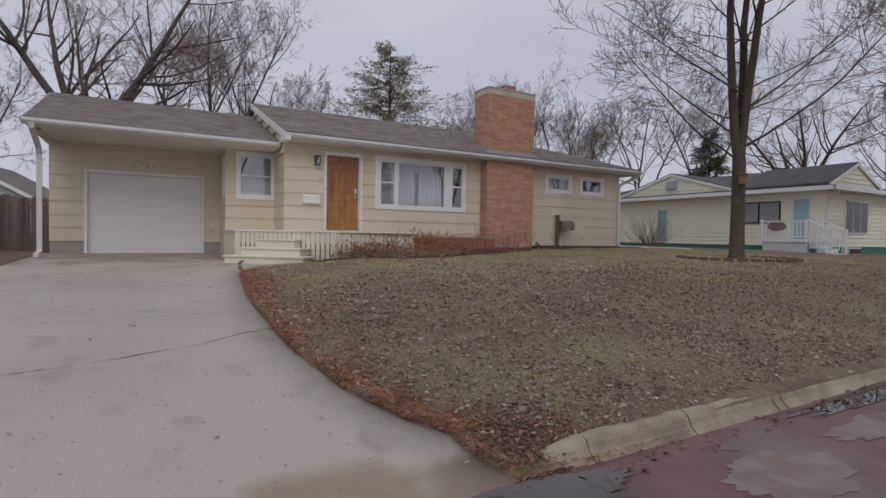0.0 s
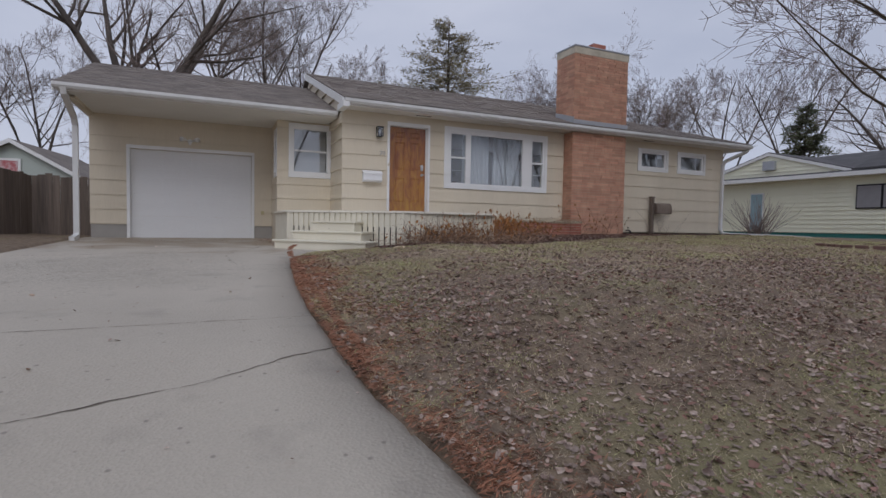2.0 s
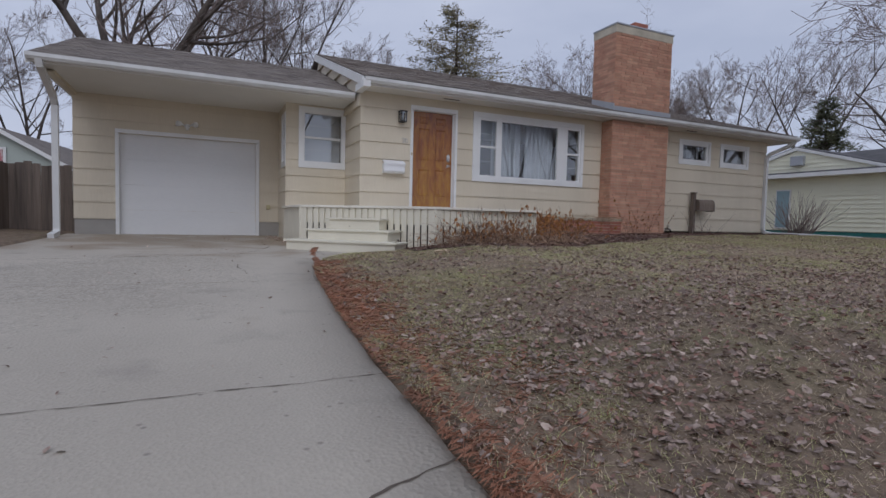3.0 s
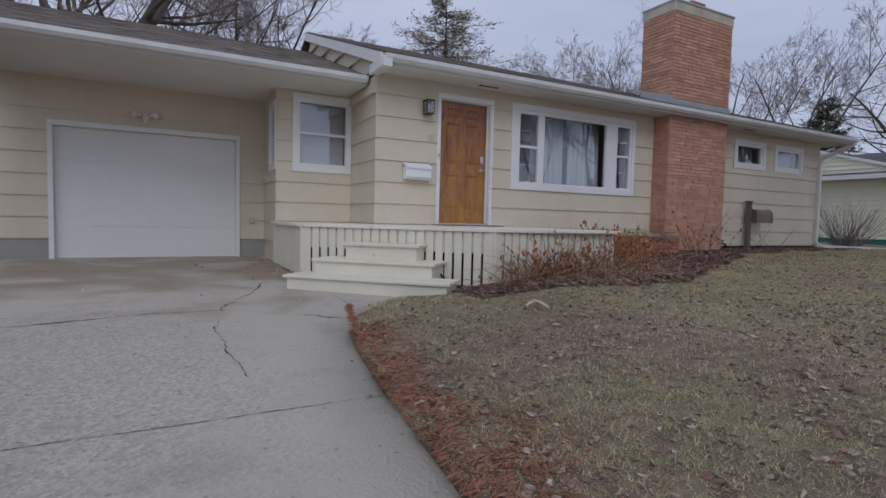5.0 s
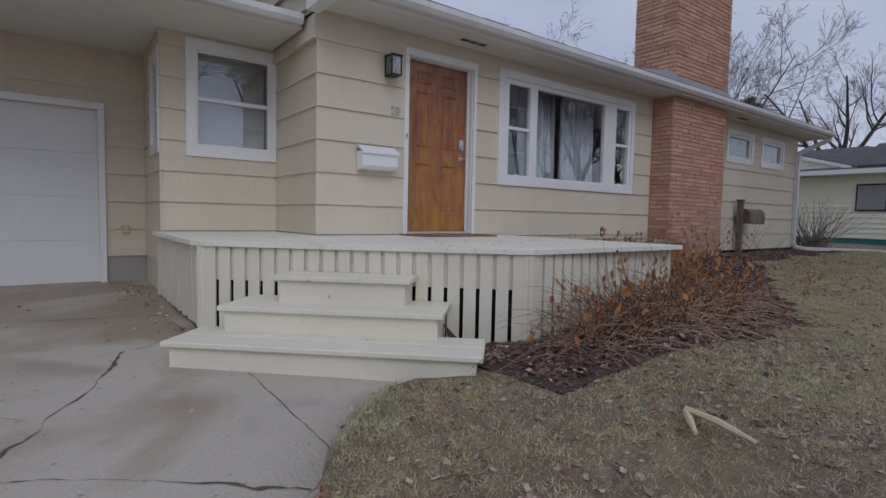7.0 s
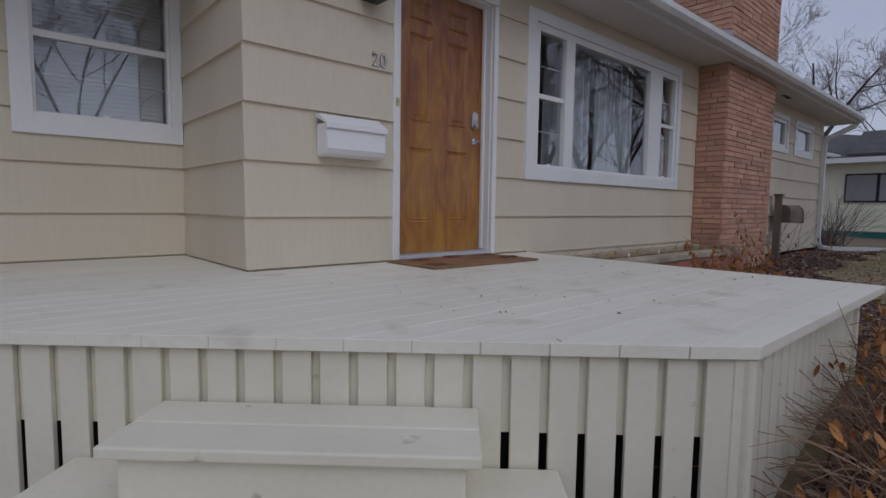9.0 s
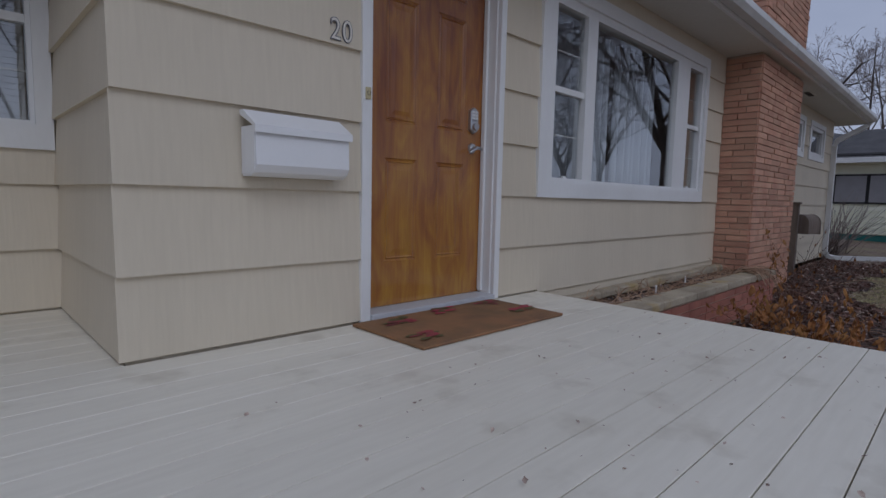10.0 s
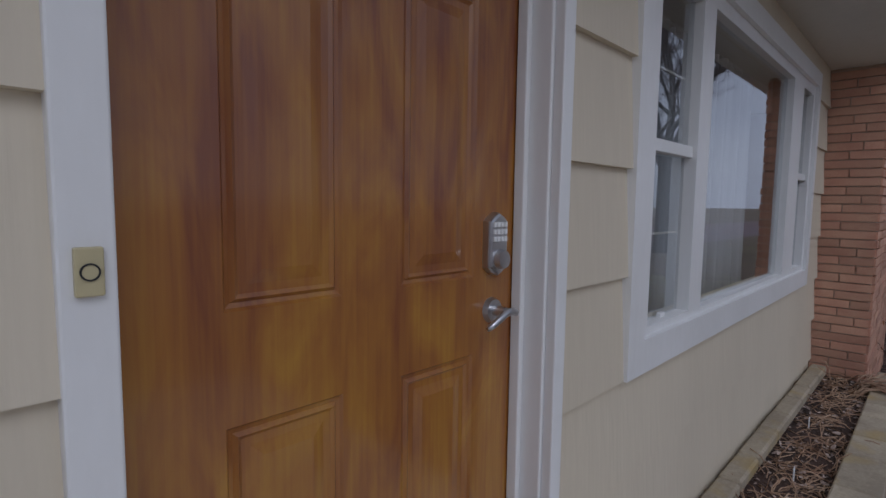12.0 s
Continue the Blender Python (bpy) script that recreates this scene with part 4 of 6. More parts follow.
# ---- things on the front wall ----
IVORY = mat("ivory_plastic", (0.55, 0.48, 0.28), 0.4, scale=10, grain=60, bump=0.02)
BLACKM = mat("black_painted_metal", (0.02, 0.02, 0.022), 0.45, scale=6, grain=60, bump=0.05)
bell = empty("doorbell", (0.03, -0.03, 1.866), "ivory doorbell with a round black-ringed button", "doorbell")
part("plate", box(-0.0145, 0.0145, -0.01, 0, -0.028, 0.028, 0.002), IVORY, bell)
bv, bf = [], []
for k in range(24):
    for r in (0.0082, 0.0102):
        for y in (-0.01, -0.012):
            a = 2 * math.pi * k / 24
            bv.append((r * math.cos(a), y, r * math.sin(a)))
for k in range(24):
    a, b = 4 * k, 4 * ((k + 1) % 24)
    bf += [(a + 1, b + 1, b + 3, a + 3), (a, b, b + 1, a + 1), (a + 2, a + 3, b + 3, b + 2)]
soup("button_ring", bv, bf, BLACKM, bell)
bm = bmesh.new()
disc(bm, 0, -0.0095, 0, 0.0082, 0.0015)
part("button", bm, IVORY, bell)

MAILW = mat("white_enamelled_mailbox", (0.82, 0.82, 0.82), 0.35, tint=(0.76, 0.76, 0.76), scale=5, amount=0.4, grain=60, bump=0.02)
box_m = empty("wall_mailbox", (-0.378, -0.026, 1.435), "white metal mailbox with a sloping lid on the wall", "mailbox")
prof = [(0.0, 0.0), (0.0, 0.2), (-0.11, 0.2), (-0.125, 0.18), (-0.13, 0.045), (-0.11, 0.015), (-0.075, 0.0)]
turn = Matrix.Rotation(math.pi / 2, 4, "Z")


def side_bar(profile, x0, x1):
    """A bar along x from a (y, z) profile."""
    b = bmesh.new()
    lo, hi = [b.verts.new((x0, y, z)) for y, z in profile], [b.verts.new((x1, y, z)) for y, z in profile]
    b.faces.new(lo)
    b.faces.new(hi[::-1])
    for i in range(len(profile)):
        j = (i + 1) % len(profile)
        b.faces.new((lo[j], lo[i], hi[i], hi[j]))
    bmesh.ops.recalc_face_normals(b, faces=b.faces[:])
    return b


part("body", side_bar(prof, -0.218, 0.218), MAILW, box_m)
part("lid", side_bar([(0.0, 0.268), (0.0, 0.25), (-0.125, 0.196), (-0.135, 0.17), (-0.142, 0.17), (-0.142, 0.2), (-0.03, 0.268)], -0.228, 0.228), MAILW, box_m)
part("end_rib", box(-0.222, -0.2185, -0.12, 0, 0.01, 0.2), MAILW, box_m)

lamp = empty("wall_lantern", (-0.215, -0.025, 2.6), "black square wall lantern with clear glass", "wall lamp")
part("back_plate", box(-0.055, 0.055, -0.02, 0, -0.09, 0.12, 0.004), BLACKM, lamp)
part("roof", box(-0.075, 0.075, -0.185, -0.012, 0.085, 0.105, 0.006), BLACKM, lamp)
part("base", box(-0.065, 0.065, -0.175, -0.015, -0.12, -0.105, 0.004), BLACKM, lamp)
for x, y in ((-0.06, -0.165), (0.06, -0.165), (-0.06, -0.028), (0.06, -0.028)):
    part("post", box(x - 0.006, x + 0.006, y - 0.006, y + 0.006, -0.105, 0.085), BLACKM, lamp)
for b in ((-0.054, 0.054, -0.166, -0.164, -0.105, 0.085), (-0.061, -0.059, -0.159, -0.034, -0.105, 0.085), (0.059, 0.061, -0.159, -0.034, -0.105, 0.085)):
    part("pane", box(*b), GLASS, lamp)
lv, lf = tube([(0, -0.095, -0.1), (0, -0.095, -0.06), (0, -0.095, -0.02), (0, -0.095, 0.02), (0, -0.095, 0.05)], [0.014, 0.014, 0.026, 0.028, 0.012], 12)
soup("bulb", lv, lf, MAILW, lamp, smooth=True)


def lettering(name, text, size, extrude, offset, m, material, parent=None, label=""):
    curve = bpy.data.curves.new(name, "FONT")
    curve.body, curve.size, curve.extrude, curve.offset = text, size, extrude, offset
    curve.align_x = "CENTER"
    temp = bpy.data.objects.new("temp_text", curve)
    scene.collection.objects.link(temp)
    bpy.context.view_layer.update()
    me = bpy.data.meshes.new_from_object(temp.evaluated_get(bpy.context.evaluated_depsgraph_get()))
    bpy.data.objects.remove(temp)
    me.materials.clear()
    me.materials.append(material)
    me.transform(m)
    ob = new(name, me)
    if parent:
        ob.parent = parent
    if label:
        ob["label"] = label
    return ob


NUMEDGE = mat("dark_grey_numeral_edge", (0.13, 0.13, 0.15), 0.5, scale=8, grain=50, bump=0.02)
PEWTER = mat("pale_reflective_numeral", (0.72, 0.68, 0.6), 0.4, scale=8, grain=50, bump=0.02)
for ch, x in (("2", -0.152), ("0", -0.088)):
    num = lettering("house_number", ch, 0.138, 0.003, 0.0028, pose(x, -0.027, 2.082, 90, 0, 0) @ Matrix.Diagonal((0.85, 1, 1, 1)), NUMEDGE)
    tagged(num, "pale house numeral %s outlined in black on the siding" % ch, "house number", "house number")
    lettering("numeral_face", ch, 0.138, 0.003, -0.0008, pose(x, -0.0275, 2.082, 90, 0, 0) @ Matrix.Diagonal((0.85, 1, 1, 1)), PEWTER, num)

# doormat
MATM = mat("worn_brown_coir_doormat", (0.33, 0.165, 0.075), 0.95, tint=(0.21, 0.125, 0.06), scale=5, amount=1.0, grain=160, bump=0.6, dist=0.006, stain=(0.15, 0.09, 0.055), stain_scale=4, stain_low=0.52)
mat_ob = tagged(from_bm("doormat", box(-0.075, 0.975, -0.59, -0.06, 0.722, 0.737, 0.005), MATM), "worn brown coir doormat with faded red berries and leaves", "doormat")
MATRED = mat("faded_red_print", (0.45, 0.05, 0.08), 0.9, scale=9, amount=1.0, grain=90, bump=0.2, tint=(0.2, 0.06, 0.05))
MATGREEN = mat("faded_green_print", (0.13, 0.11, 0.04), 0.9, scale=9, grain=90, bump=0.2)
rnd = random.Random(5)
for cx, cy in ((0.12, -0.16), (0.85, -0.14), (0.88, -0.38), (0.06, -0.46), (0.5, -0.13)):
    for k in range(11):
        v, f = blob(cx + rnd.uniform(-0.08, 0.08), cy + rnd.uniform(-0.05, 0.05), rnd.uniform(0.02, 0.05), rnd.uniform(0.01, 0.024), 0.7395 + k * 0.0004, rnd.random() * 9, 12)
        soup("print_mark", v, f, MATRED if k % 3 else MATGREEN, mat_ob)

# ---- garage door and light ----
gd = empty("garage_door", (-5.49, 2.57, 0.035), "closed white sectional garage door with shallow panels", "garage door")
for r in range(4):
    z0 = r * 0.53
    sec = part("section", box(0, 2.68, 0, 0.04, z0 + 0.001, z0 + 0.529, 0.002), GARAGE, gd)
    for c in range(4):
        x0 = 0.1 + c * 0.64
        part("raised_panel", box(x0, x0 + 0.56, -0.003, 0.004, z0 + 0.12, z0 + 0.41, 0.002), GARAGE, sec)
part("weather_seal", box(0, 2.68, 0, 0.03, -0.03, 0.004), BLACKM, gd)
part("pull_handle", box(1.28, 1.4, -0.03, -0.005, 0.62, 0.65, 0.006), GARAGE, gd)
tr = tagged(empty("garage_door_trim"), "white painted garage door trim", "trim", kind="structure")
for b in ((-5.56, -5.49, 2.45, 2.6, 0.02, 2.15), (-2.81, -2.74, 2.45, 2.6, 0.02, 2.15), (-5.56, -2.74, 2.449, 2.6, 2.152, 2.232)):
    part("trim_board", box(*b, 0.004), WHITE, tr)
flood = empty("floodlight", (-4.22, 2.47, 2.4), "white twin-head motion floodlight on the garage wall", "floodlight")
bm = bmesh.new()
disc(bm, 0, 0, 0, 0.055, 0.035, 0.9)
part("mount", bm, GARAGE, flood)
for sx in (-1, 1):
    lv, lf = tube([(sx * 0.03, -0.04, 0.0), (sx * 0.08, -0.07, 0.02), (sx * 0.12, -0.1, 0.03), (sx * 0.16, -0.15, 0.025), (sx * 0.175, -0.17, 0.022)], [0.015, 0.018, 0.04, 0.058, 0.06], 14)
    soup("lamp_head", lv, lf, GARAGE, flood, smooth=True)
part("sensor", box(-0.03, 0.03, -0.1, -0.03, -0.09, -0.02, 0.01), GARAGE, flood)
outlet = tagged(from_bm("outlet_cover", box(-2.58, -2.5, 2.455, 2.478, 0.66, 0.76, 0.006), IVORY), "cream weatherproof outlet cover on the siding", "outlet")


# ---- deck and steps ----
DA, DB, DC = Vector((-2.36, -0.82, 0)), Vector((-0.5, -2.56, 0)), Vector((1.5, -2.46, 0))
deck = empty("deck", (0, 0, 0), "low cream painted wooden entry deck with a slatted skirt", "deck")


def deck_left(y):
    return -2.4 if y > DA.y else DA.x + (y - DA.y) / (DB.y - DA.y) * (DB.x - DA.x) - 0.025


PITCH = 0.142
y = -2.575
while y < 1.24:
    y0, y1 = y, min(y + PITCH - 0.0035, 1.255)
    mid = (y0 + y1) / 2
    right = 1.515 if y1 < -0.005 else (1.515 if y0 < -0.03 else -1.045)
    if -0.03 <= y0 < 0:
        right = -1.045
    l0, l1 = deck_left(y0), deck_left(y1)
    if y0 < DB.y:
        l0 = DB.x
    bm = prism([(l0, y0), (right, y0), (right, y1), (l1, y1)], 0.68, 0.72)
    bmesh.ops.bevel(bm, geom=bm.edges[:], offset=0.0015, segments=1, affect="EDGES", profile=0.5)
    part("deck_board", bm, DECKPAINT, deck)
    y += PITCH
DECK_SHADE = mat("deck_shade_filler", (0.03, 0.026, 0.022), 0.95, scale=4, grain=30, bump=0.2)
slat_mesh = None


def skirt(p, q, foot, start=0.03, stop=0.03):
    """Upright slats along a line, with a rim joist behind their heads."""
    global slat_mesh
    d = (q - p).normalized()
    m = wall_frame(p.x, p.y, d.x, d.y)
    length = (q - p).length
    part("rim_joist", box(0.02, length - 0.02, -0.07, -0.032, 0.42, 0.675, m=m), STEPPAINT, deck)
    n = round((length - start - stop) / 0.1175)
    step = (length - start - stop) / n
    for k in range(n):
        if slat_mesh is None:
            bm = box(-0.0455, 0.0455, -0.03, -0.008, 0.0, 1.0, 0.0025, segments=1)
            slat_mesh = bpy.data.meshes.new("skirt_slat")
            bm.to_mesh(slat_mesh)
            bm.free()
            slat_mesh.materials.append(STEPPAINT)
        s = new("skirt_slat", slat_mesh)
        s.parent = deck
        base = foot + 0.012 * math.sin(k * 2.7)
        s.matrix_basis = m @ Matrix.Translation((start + (k + 0.5) * step, 0, base)) @ Matrix.Diagonal((1, 1, 0.678 - base, 1))
    for u in (0.02, length - 0.02):
        part("corner_post", box(u - 0.035, u + 0.035, -0.055, -0.004, foot - 0.05, 0.678, 0.004, m), STEPPAINT, deck)


skirt(Vector((-2.36, 1.24, 0)), DA, 0.04)
skirt(DA, DB, 0.02)
skirt(DB, DC, 0.05)
skirt(DC, Vector((1.5, -0.62, 0)), 0.1)
# near-black block that stands for the shade seen between the skirt slats
part("shade_block", prism([(-2.27, 1.1), (-2.27, -0.72), (-0.5, -2.42), (1.4, -2.32), (1.4, -0.2), (-2.0, -0.1)], 0.0, 0.4), DECK_SHADE, deck)

STEP = wall_frame(DA.x, DA.y, (DB - DA).x, (DB - DA).y)
steps = empty("entry_steps", (0, 0, 0), "three stacked cream painted wooden box steps before the deck", "steps")
for z, s0, s1, w0, w in ((0.152, 0.28, 2.24, 0.4, 0.87), (0.32, 0.45, 1.97, 0.0, 0.53), (0.51, 0.74, 1.72, 0.0, 0.325)):
    unit = part("step_box", box(s0 + 0.04, s1 - 0.04, w0, w - 0.035, -0.06, z - 0.035, 0.003, STEP), STEPPAINT, steps)
    n = max(2, round((w - w0) / 0.3))
    for k in range(n):
        part("tread_board", box(s0, s1, w0 + (w - w0) * k / n + 0.002, w0 + (w - w0) * (k + 1) / n - 0.002, z - 0.034, z, 0.007, STEP, 3), STEPPAINT, unit)

# ---- chimney and planter in long narrow brick ----
brick_unit = bpy.data.meshes.new("brick")
bm = box(-0.5, 0.5, -0.5, 0.5, -0.5, 0.5)
bm.to_mesh(brick_unit)
bm.free()
brick_unit.materials.append(BRICK)
brick_red = brick_unit.copy()
brick_red.materials.clear()
brick_red.materials.append(BRICKRED)
COURSE = 0.069


def brick_run(x0, y0, x1, y1, z0, z1, parent, mesh, seed, joined=None, long=0.34):
    """Bricks along a line whose face looks to the right-hand side of it; joined: collect them in one soup instead."""
    rnd = random.Random(seed)
    p, d = Vector((x0, y0, 0)), Vector((x1 - x0, y1 - y0, 0))
    total, u = d.length, d.normalized()
    m = wall_frame(x0, y0, u.x, u.y)
    z, row = z0, 0
    while z + COURSE <= z1 + 0.01:
        at = 0.0
        first = long * (0.55 if row % 2 else 1.0) * rnd.uniform(0.8, 1.1)
        while at < total - 0.01:
            size = first if at == 0 else long * rnd.uniform(0.8, 1.25)
            if total - at - size < 0.09:
                size = total - at
            size = min(size, total - at)
            out = rnd.uniform(-0.004, 0.005)
            t = m @ Matrix.Translation((at + size / 2, -0.04 + out, z + COURSE / 2)) @ Matrix.Diagonal((size - 0.009, 0.1, COURSE - 0.011, 1))
            if joined is None:
                b = new("brick", mesh)
                b.parent, b.matrix_basis = parent, t
            else:
                n = len(joined[0])
                joined[0].extend(t @ v.co for v in mesh.vertices)
                joined[1].extend(tuple(n + i for i in f.vertices) for f in mesh.polygons)
            at += size
        z += COURSE
        row += 1


CX0, CX1, CY0, CY1 = 5.07, 6.9, -0.37, 0.4
chimney = empty("chimney", (6.0, 0, 0), "broad orange roman-brick chimney with a pale concrete cap", "chimney")


def child(ob, parent):
    ob.parent = parent
    ob.matrix_parent_inverse = Matrix.Translation(-Vector(parent.location))
    return ob


child(from_bm("mortar_core", box(CX0 + 0.005, CX1 - 0.005, CY0 + 0.005, CY1 - 0.005, 0.0, 5.12), MORTAR), chimney)
up = ([], [])
brick_run(CX0, CY1, CX0, CY0, 3.04, 5.12, None, brick_unit, 31, up)
brick_run(CX0, CY0, CX1, CY0, 3.04, 5.12, None, brick_unit, 32, up)
brick_run(CX1, CY0, CX1, CY1, 3.04, 5.12, None, brick_unit, 33, up)
brick_run(CX1, CY1, CX0, CY1, 3.04, 5.12, None, brick_unit, 34, up)
brick_run(CX1, CY0, CX1, 0.0, 0.05, 3.04, None, brick_unit, 35, up)
ob = child(soup("upper_brickwork", *up, BRICK), chimney)
ob["kind"] = "stuff"
child(from_bm("cap", box(CX0 - 0.02, CX1 + 0.02, CY0 - 0.02, CY1 + 0.02, 5.1, 5.3, 0.012), CAPCON), chimney)
child(from_bm("cap_lip", box(CX0 - 0.035, CX1 + 0.035, CY0 - 0.035, CY1 + 0.035, 5.285, 5.33, 0.01), TIN), chimney)
child(from_bm("flue", box(5.85, 6.3, -0.15, 0.2, 5.3, 5.55, 0.02), BRICKRED), chimney)
child(from_bm("flashing", box(CX0 - 0.03, CX1 + 0.03, CY0 - 0.03, CY0 + 0.01, 3.2, 3.36, 0.004), TIN), chimney)
bm = bmesh.new()
fl = [bm.verts.new(p) for p in ((CX0 - 0.02, CY0 - 0.02, 3.24), (CX0 - 0.02, CY1, 3.5), (CX0 - 0.02, CY1, 3.66), (CX0 - 0.02, CY0 - 0.02, 3.42))]
bm.faces.new(fl)
solid = bmesh.ops.extrude_face_region(bm, geom=bm.faces[:])
bmesh.ops.translate(bm, vec=(0.03, 0, 0), verts=[v for v in solid["geom"] if isinstance(v, bmesh.types.BMVert)])
bmesh.ops.recalc_face_normals(bm, faces=bm.faces[:])
child(from_bm("side_flashing", bm, TIN), chimney)

planter = empty("brick_planter", (0, 0, 0), "long red brick planter with a stone cap and dead plants", "planter")
PY = -0.6
part("mortar_core", box(1.53, 5.24, PY + 0.001, PY + 0.16, 0.0, 0.575), MORTAR, planter)
part("back_ledge_core", box(1.53, 5.05, -0.1, -0.03, 0.0, 0.6), MORTAR, planter)
part("soil_bed", box(1.53, 5.06, PY + 0.13, -0.08, 0.1, 0.585, 0.01), SOIL, planter)
rnd = random.Random(3)
x = 1.52
while x < 5.2:
    w = min(rnd.uniform(0.3, 0.46), 5.26 - x)
    part("cap_stone", box(x + 0.004, x + w - 0.004, PY - 0.025, PY + 0.165, 0.58 + rnd.uniform(-0.004, 0.004), 0.645, 0.008, segments=1), STONECAP, planter)
    if x < 4.95:
        part("ledge_stone", box(x + 0.004, min(x + w, 5.05) - 0.004, -0.13, -0.026, 0.59, 0.66 + rnd.uniform(-0.012, 0.008), 0.012, segments=1), STONECAP, planter)
    x += w


# ---- left boundary: plank fence, neighbour's gable ----
fence = empty("plank_fence", (-6.5, 3.6, 0.05), "weathered dark brown wooden plank fence", "fence")
plank_mesh = bpy.data.meshes.new("plank")
bm = box(-0.074, 0.074, -0.011, 0.011, 0, 1.0, 0.003, segments=1)
bm.to_mesh(plank_mesh)
bm.free()
plank_mesh.materials.append(FENCEWOOD)
rnd = random.Random(8)


def fence_run(p, q, top0, top1):
    p, q = Vector(p), Vector(q)
    d = q - p
    n = int(d.length / 0.142)
    ang = math.atan2(d.y, d.x)
    for k in range(n):
        f = (k + 0.5) / n
        s = new("plank", plank_mesh)
        s.parent = fence
        at = p + d * f
        s.matrix_basis = Matrix.Translation((at.x + 6.5, at.y - 3.6, rnd.uniform(-0.03, 0.03))) @ Matrix.Rotation(ang, 4, "Z") @ Matrix.Rotation(rnd.uniform(-0.012, 0.012), 4, "Y") @ Matrix.Diagonal((1, 1, top0 + (top1 - top0) * f + rnd.uniform(-0.03, 0.03), 1))
    for h in (0.35, 1.15):
        bm = bmesh.new()
        m = Matrix.Translation((p.x + 6.5, p.y - 3.6, 0)) @ Matrix.Rotation(ang, 4, "Z")
        add_box(bm, 0, d.length, 0.015, 0.06, h, h + 0.09, m)
        part("rail", bm, FENCEWOOD, fence)


fence_run((-7.75, 4.0, 0), (-6.3, 4.0, 0), 1.5, 1.47)
fence_run((-9.2, -1.0, 0), (-7.75, 4.0, 0), 1.62, 1.5)


def gabled_house(name, at, turn, wide, deep, eave, ridge, wall_mat, label):
    """A plain small house with a gable to the front, its window and roof."""
    h = empty(name, at, label, "house")
    h.rotation_euler.z = radians(turn)
    bm = bmesh.new()
    f = [(-wide / 2, 0, 0), (wide / 2, 0, 0), (wide / 2, 0, eave), (0, 0, ridge), (-wide / 2, 0, eave)]
    a, b = [bm.verts.new(p) for p in f], [bm.verts.new((p[0], deep, p[2])) for p in f]
    bm.faces.new(a)
    bm.faces.new(b[::-1])
    for i in range(5):
        bm.faces.new((a[i], b[i], b[(i + 1) % 5], a[(i + 1) % 5]))
    bmesh.ops.recalc_face_normals(bm, faces=bm.faces[:])
    part("wall", bm, wall_mat, h)
    for s in (-1, 1):
        bm = bmesh.new()
        o = 0.35
        slope = (ridge - eave) / (wide / 2)
        q = [(s * (wide / 2 + o), -o, eave - o * slope), (0, -o, ridge + 0.02), (0, deep + o, ridge + 0.02), (s * (wide / 2 + o), deep + o, eave - o * slope)]
        t, l = [bm.verts.new((x, y, z + 0.12)) for x, y, z in q], [bm.verts.new(p) for p in q]
        bm.faces.new(t)
        bm.faces.new(l[::-1])
        for i in range(4):
            bm.faces.new((l[i], l[(i + 1) % 4], t[(i + 1) % 4], t[i]))
        bmesh.ops.recalc_face_normals(bm, faces=bm.faces[:])
        part("roof", bm, SHINGLE, h)
        bm = bmesh.new()
        t = [bm.verts.new(p) for p in ((s * (wide / 2 + o), -o - 0.03, eave - o * slope - 0.08), (0, -o - 0.03, ridge - 0.06), (0, -o - 0.03, ridge + 0.14), (s * (wide / 2 + o), -o - 0.03, eave - o * slope + 0.12))]
        bm.faces.new(t)
        ex = bmesh.ops.extrude_face_region(bm, geom=bm.faces[:])
        bmesh.ops.translate(bm, vec=(0, 0.03, 0), verts=[v for v in ex["geom"] if isinstance(v, bmesh.types.BMVert)])
        bmesh.ops.recalc_face_normals(bm, faces=bm.faces[:])
        part("rake_board", bm, WHITE, h)
    k = 0.3
    while k < eave:
        part("siding_line", box(-wide / 2 - 0.01, wide / 2 + 0.01, -0.02, 0.0, k, k + 0.03), wall_mat, h)
        k += 0.25
    return h


PINKCURT = mat("red_and_white_curtain", (0.42, 0.09, 0.1), 0.9, tint=(0.6, 0.5, 0.5), scale=6, amount=1.0, grain=30, bump=0.05)
DARKGLASS = mat("dark_window_glass", (0.03, 0.03, 0.035), 0.08, scale=2, amount=0.3, grain=5, bump=0.0)
left_house = gabled_house("house", (-12.6, 20.5, 0.1), -8, 7.4, 8, 2.0, 4.1, PALEGREEN, "pale green-grey gabled house beyond the fence")
w = part("window", box(-0.85, 0.35, -0.08, -0.02, 2.1, 3.3), WHITE, left_house, "white window with a red and white curtain")
part("pane", box(-0.73, 0.23, -0.1, -0.082, 2.22, 3.18), PINKCURT, w)

# ---- right neighbour: pale yellow ranch house ----
nh = empty("house", (22, -2.2, 0.1), "single-storey pale yellow clapboard house with teal foundation", "house")
NX, NY = 22.0, -2.2


def nbox(name, x0, x1, y0, y1, z0, z1, material, parent=nh, bevel=0.0, label=""):
    return part(name, box(x0 - NX, x1 - NX, y0 - NY, y1 - NY, z0 - 0.1, z1 - 0.1, bevel), material, parent, label)


nbox("wall", 22, 34, -2.2, 13, 0.42, 3.0, YELLOW)
nbox("foundation", 22.03, 33.9, -2.17, 12.9, -0.4, 0.42, TEAL, label="teal painted foundation")
z = 0.45
while z < 2.95:  # clapboard shadow lines on the two walls in view
    nbox("clapboard", 21.97, 22.0, -2.23, 13, z, z + 0.02, YELLOW)
    nbox("clapboard", 22.0, 34, -2.23, -2.2, z, z + 0.02, YELLOW)
    z += 0.2


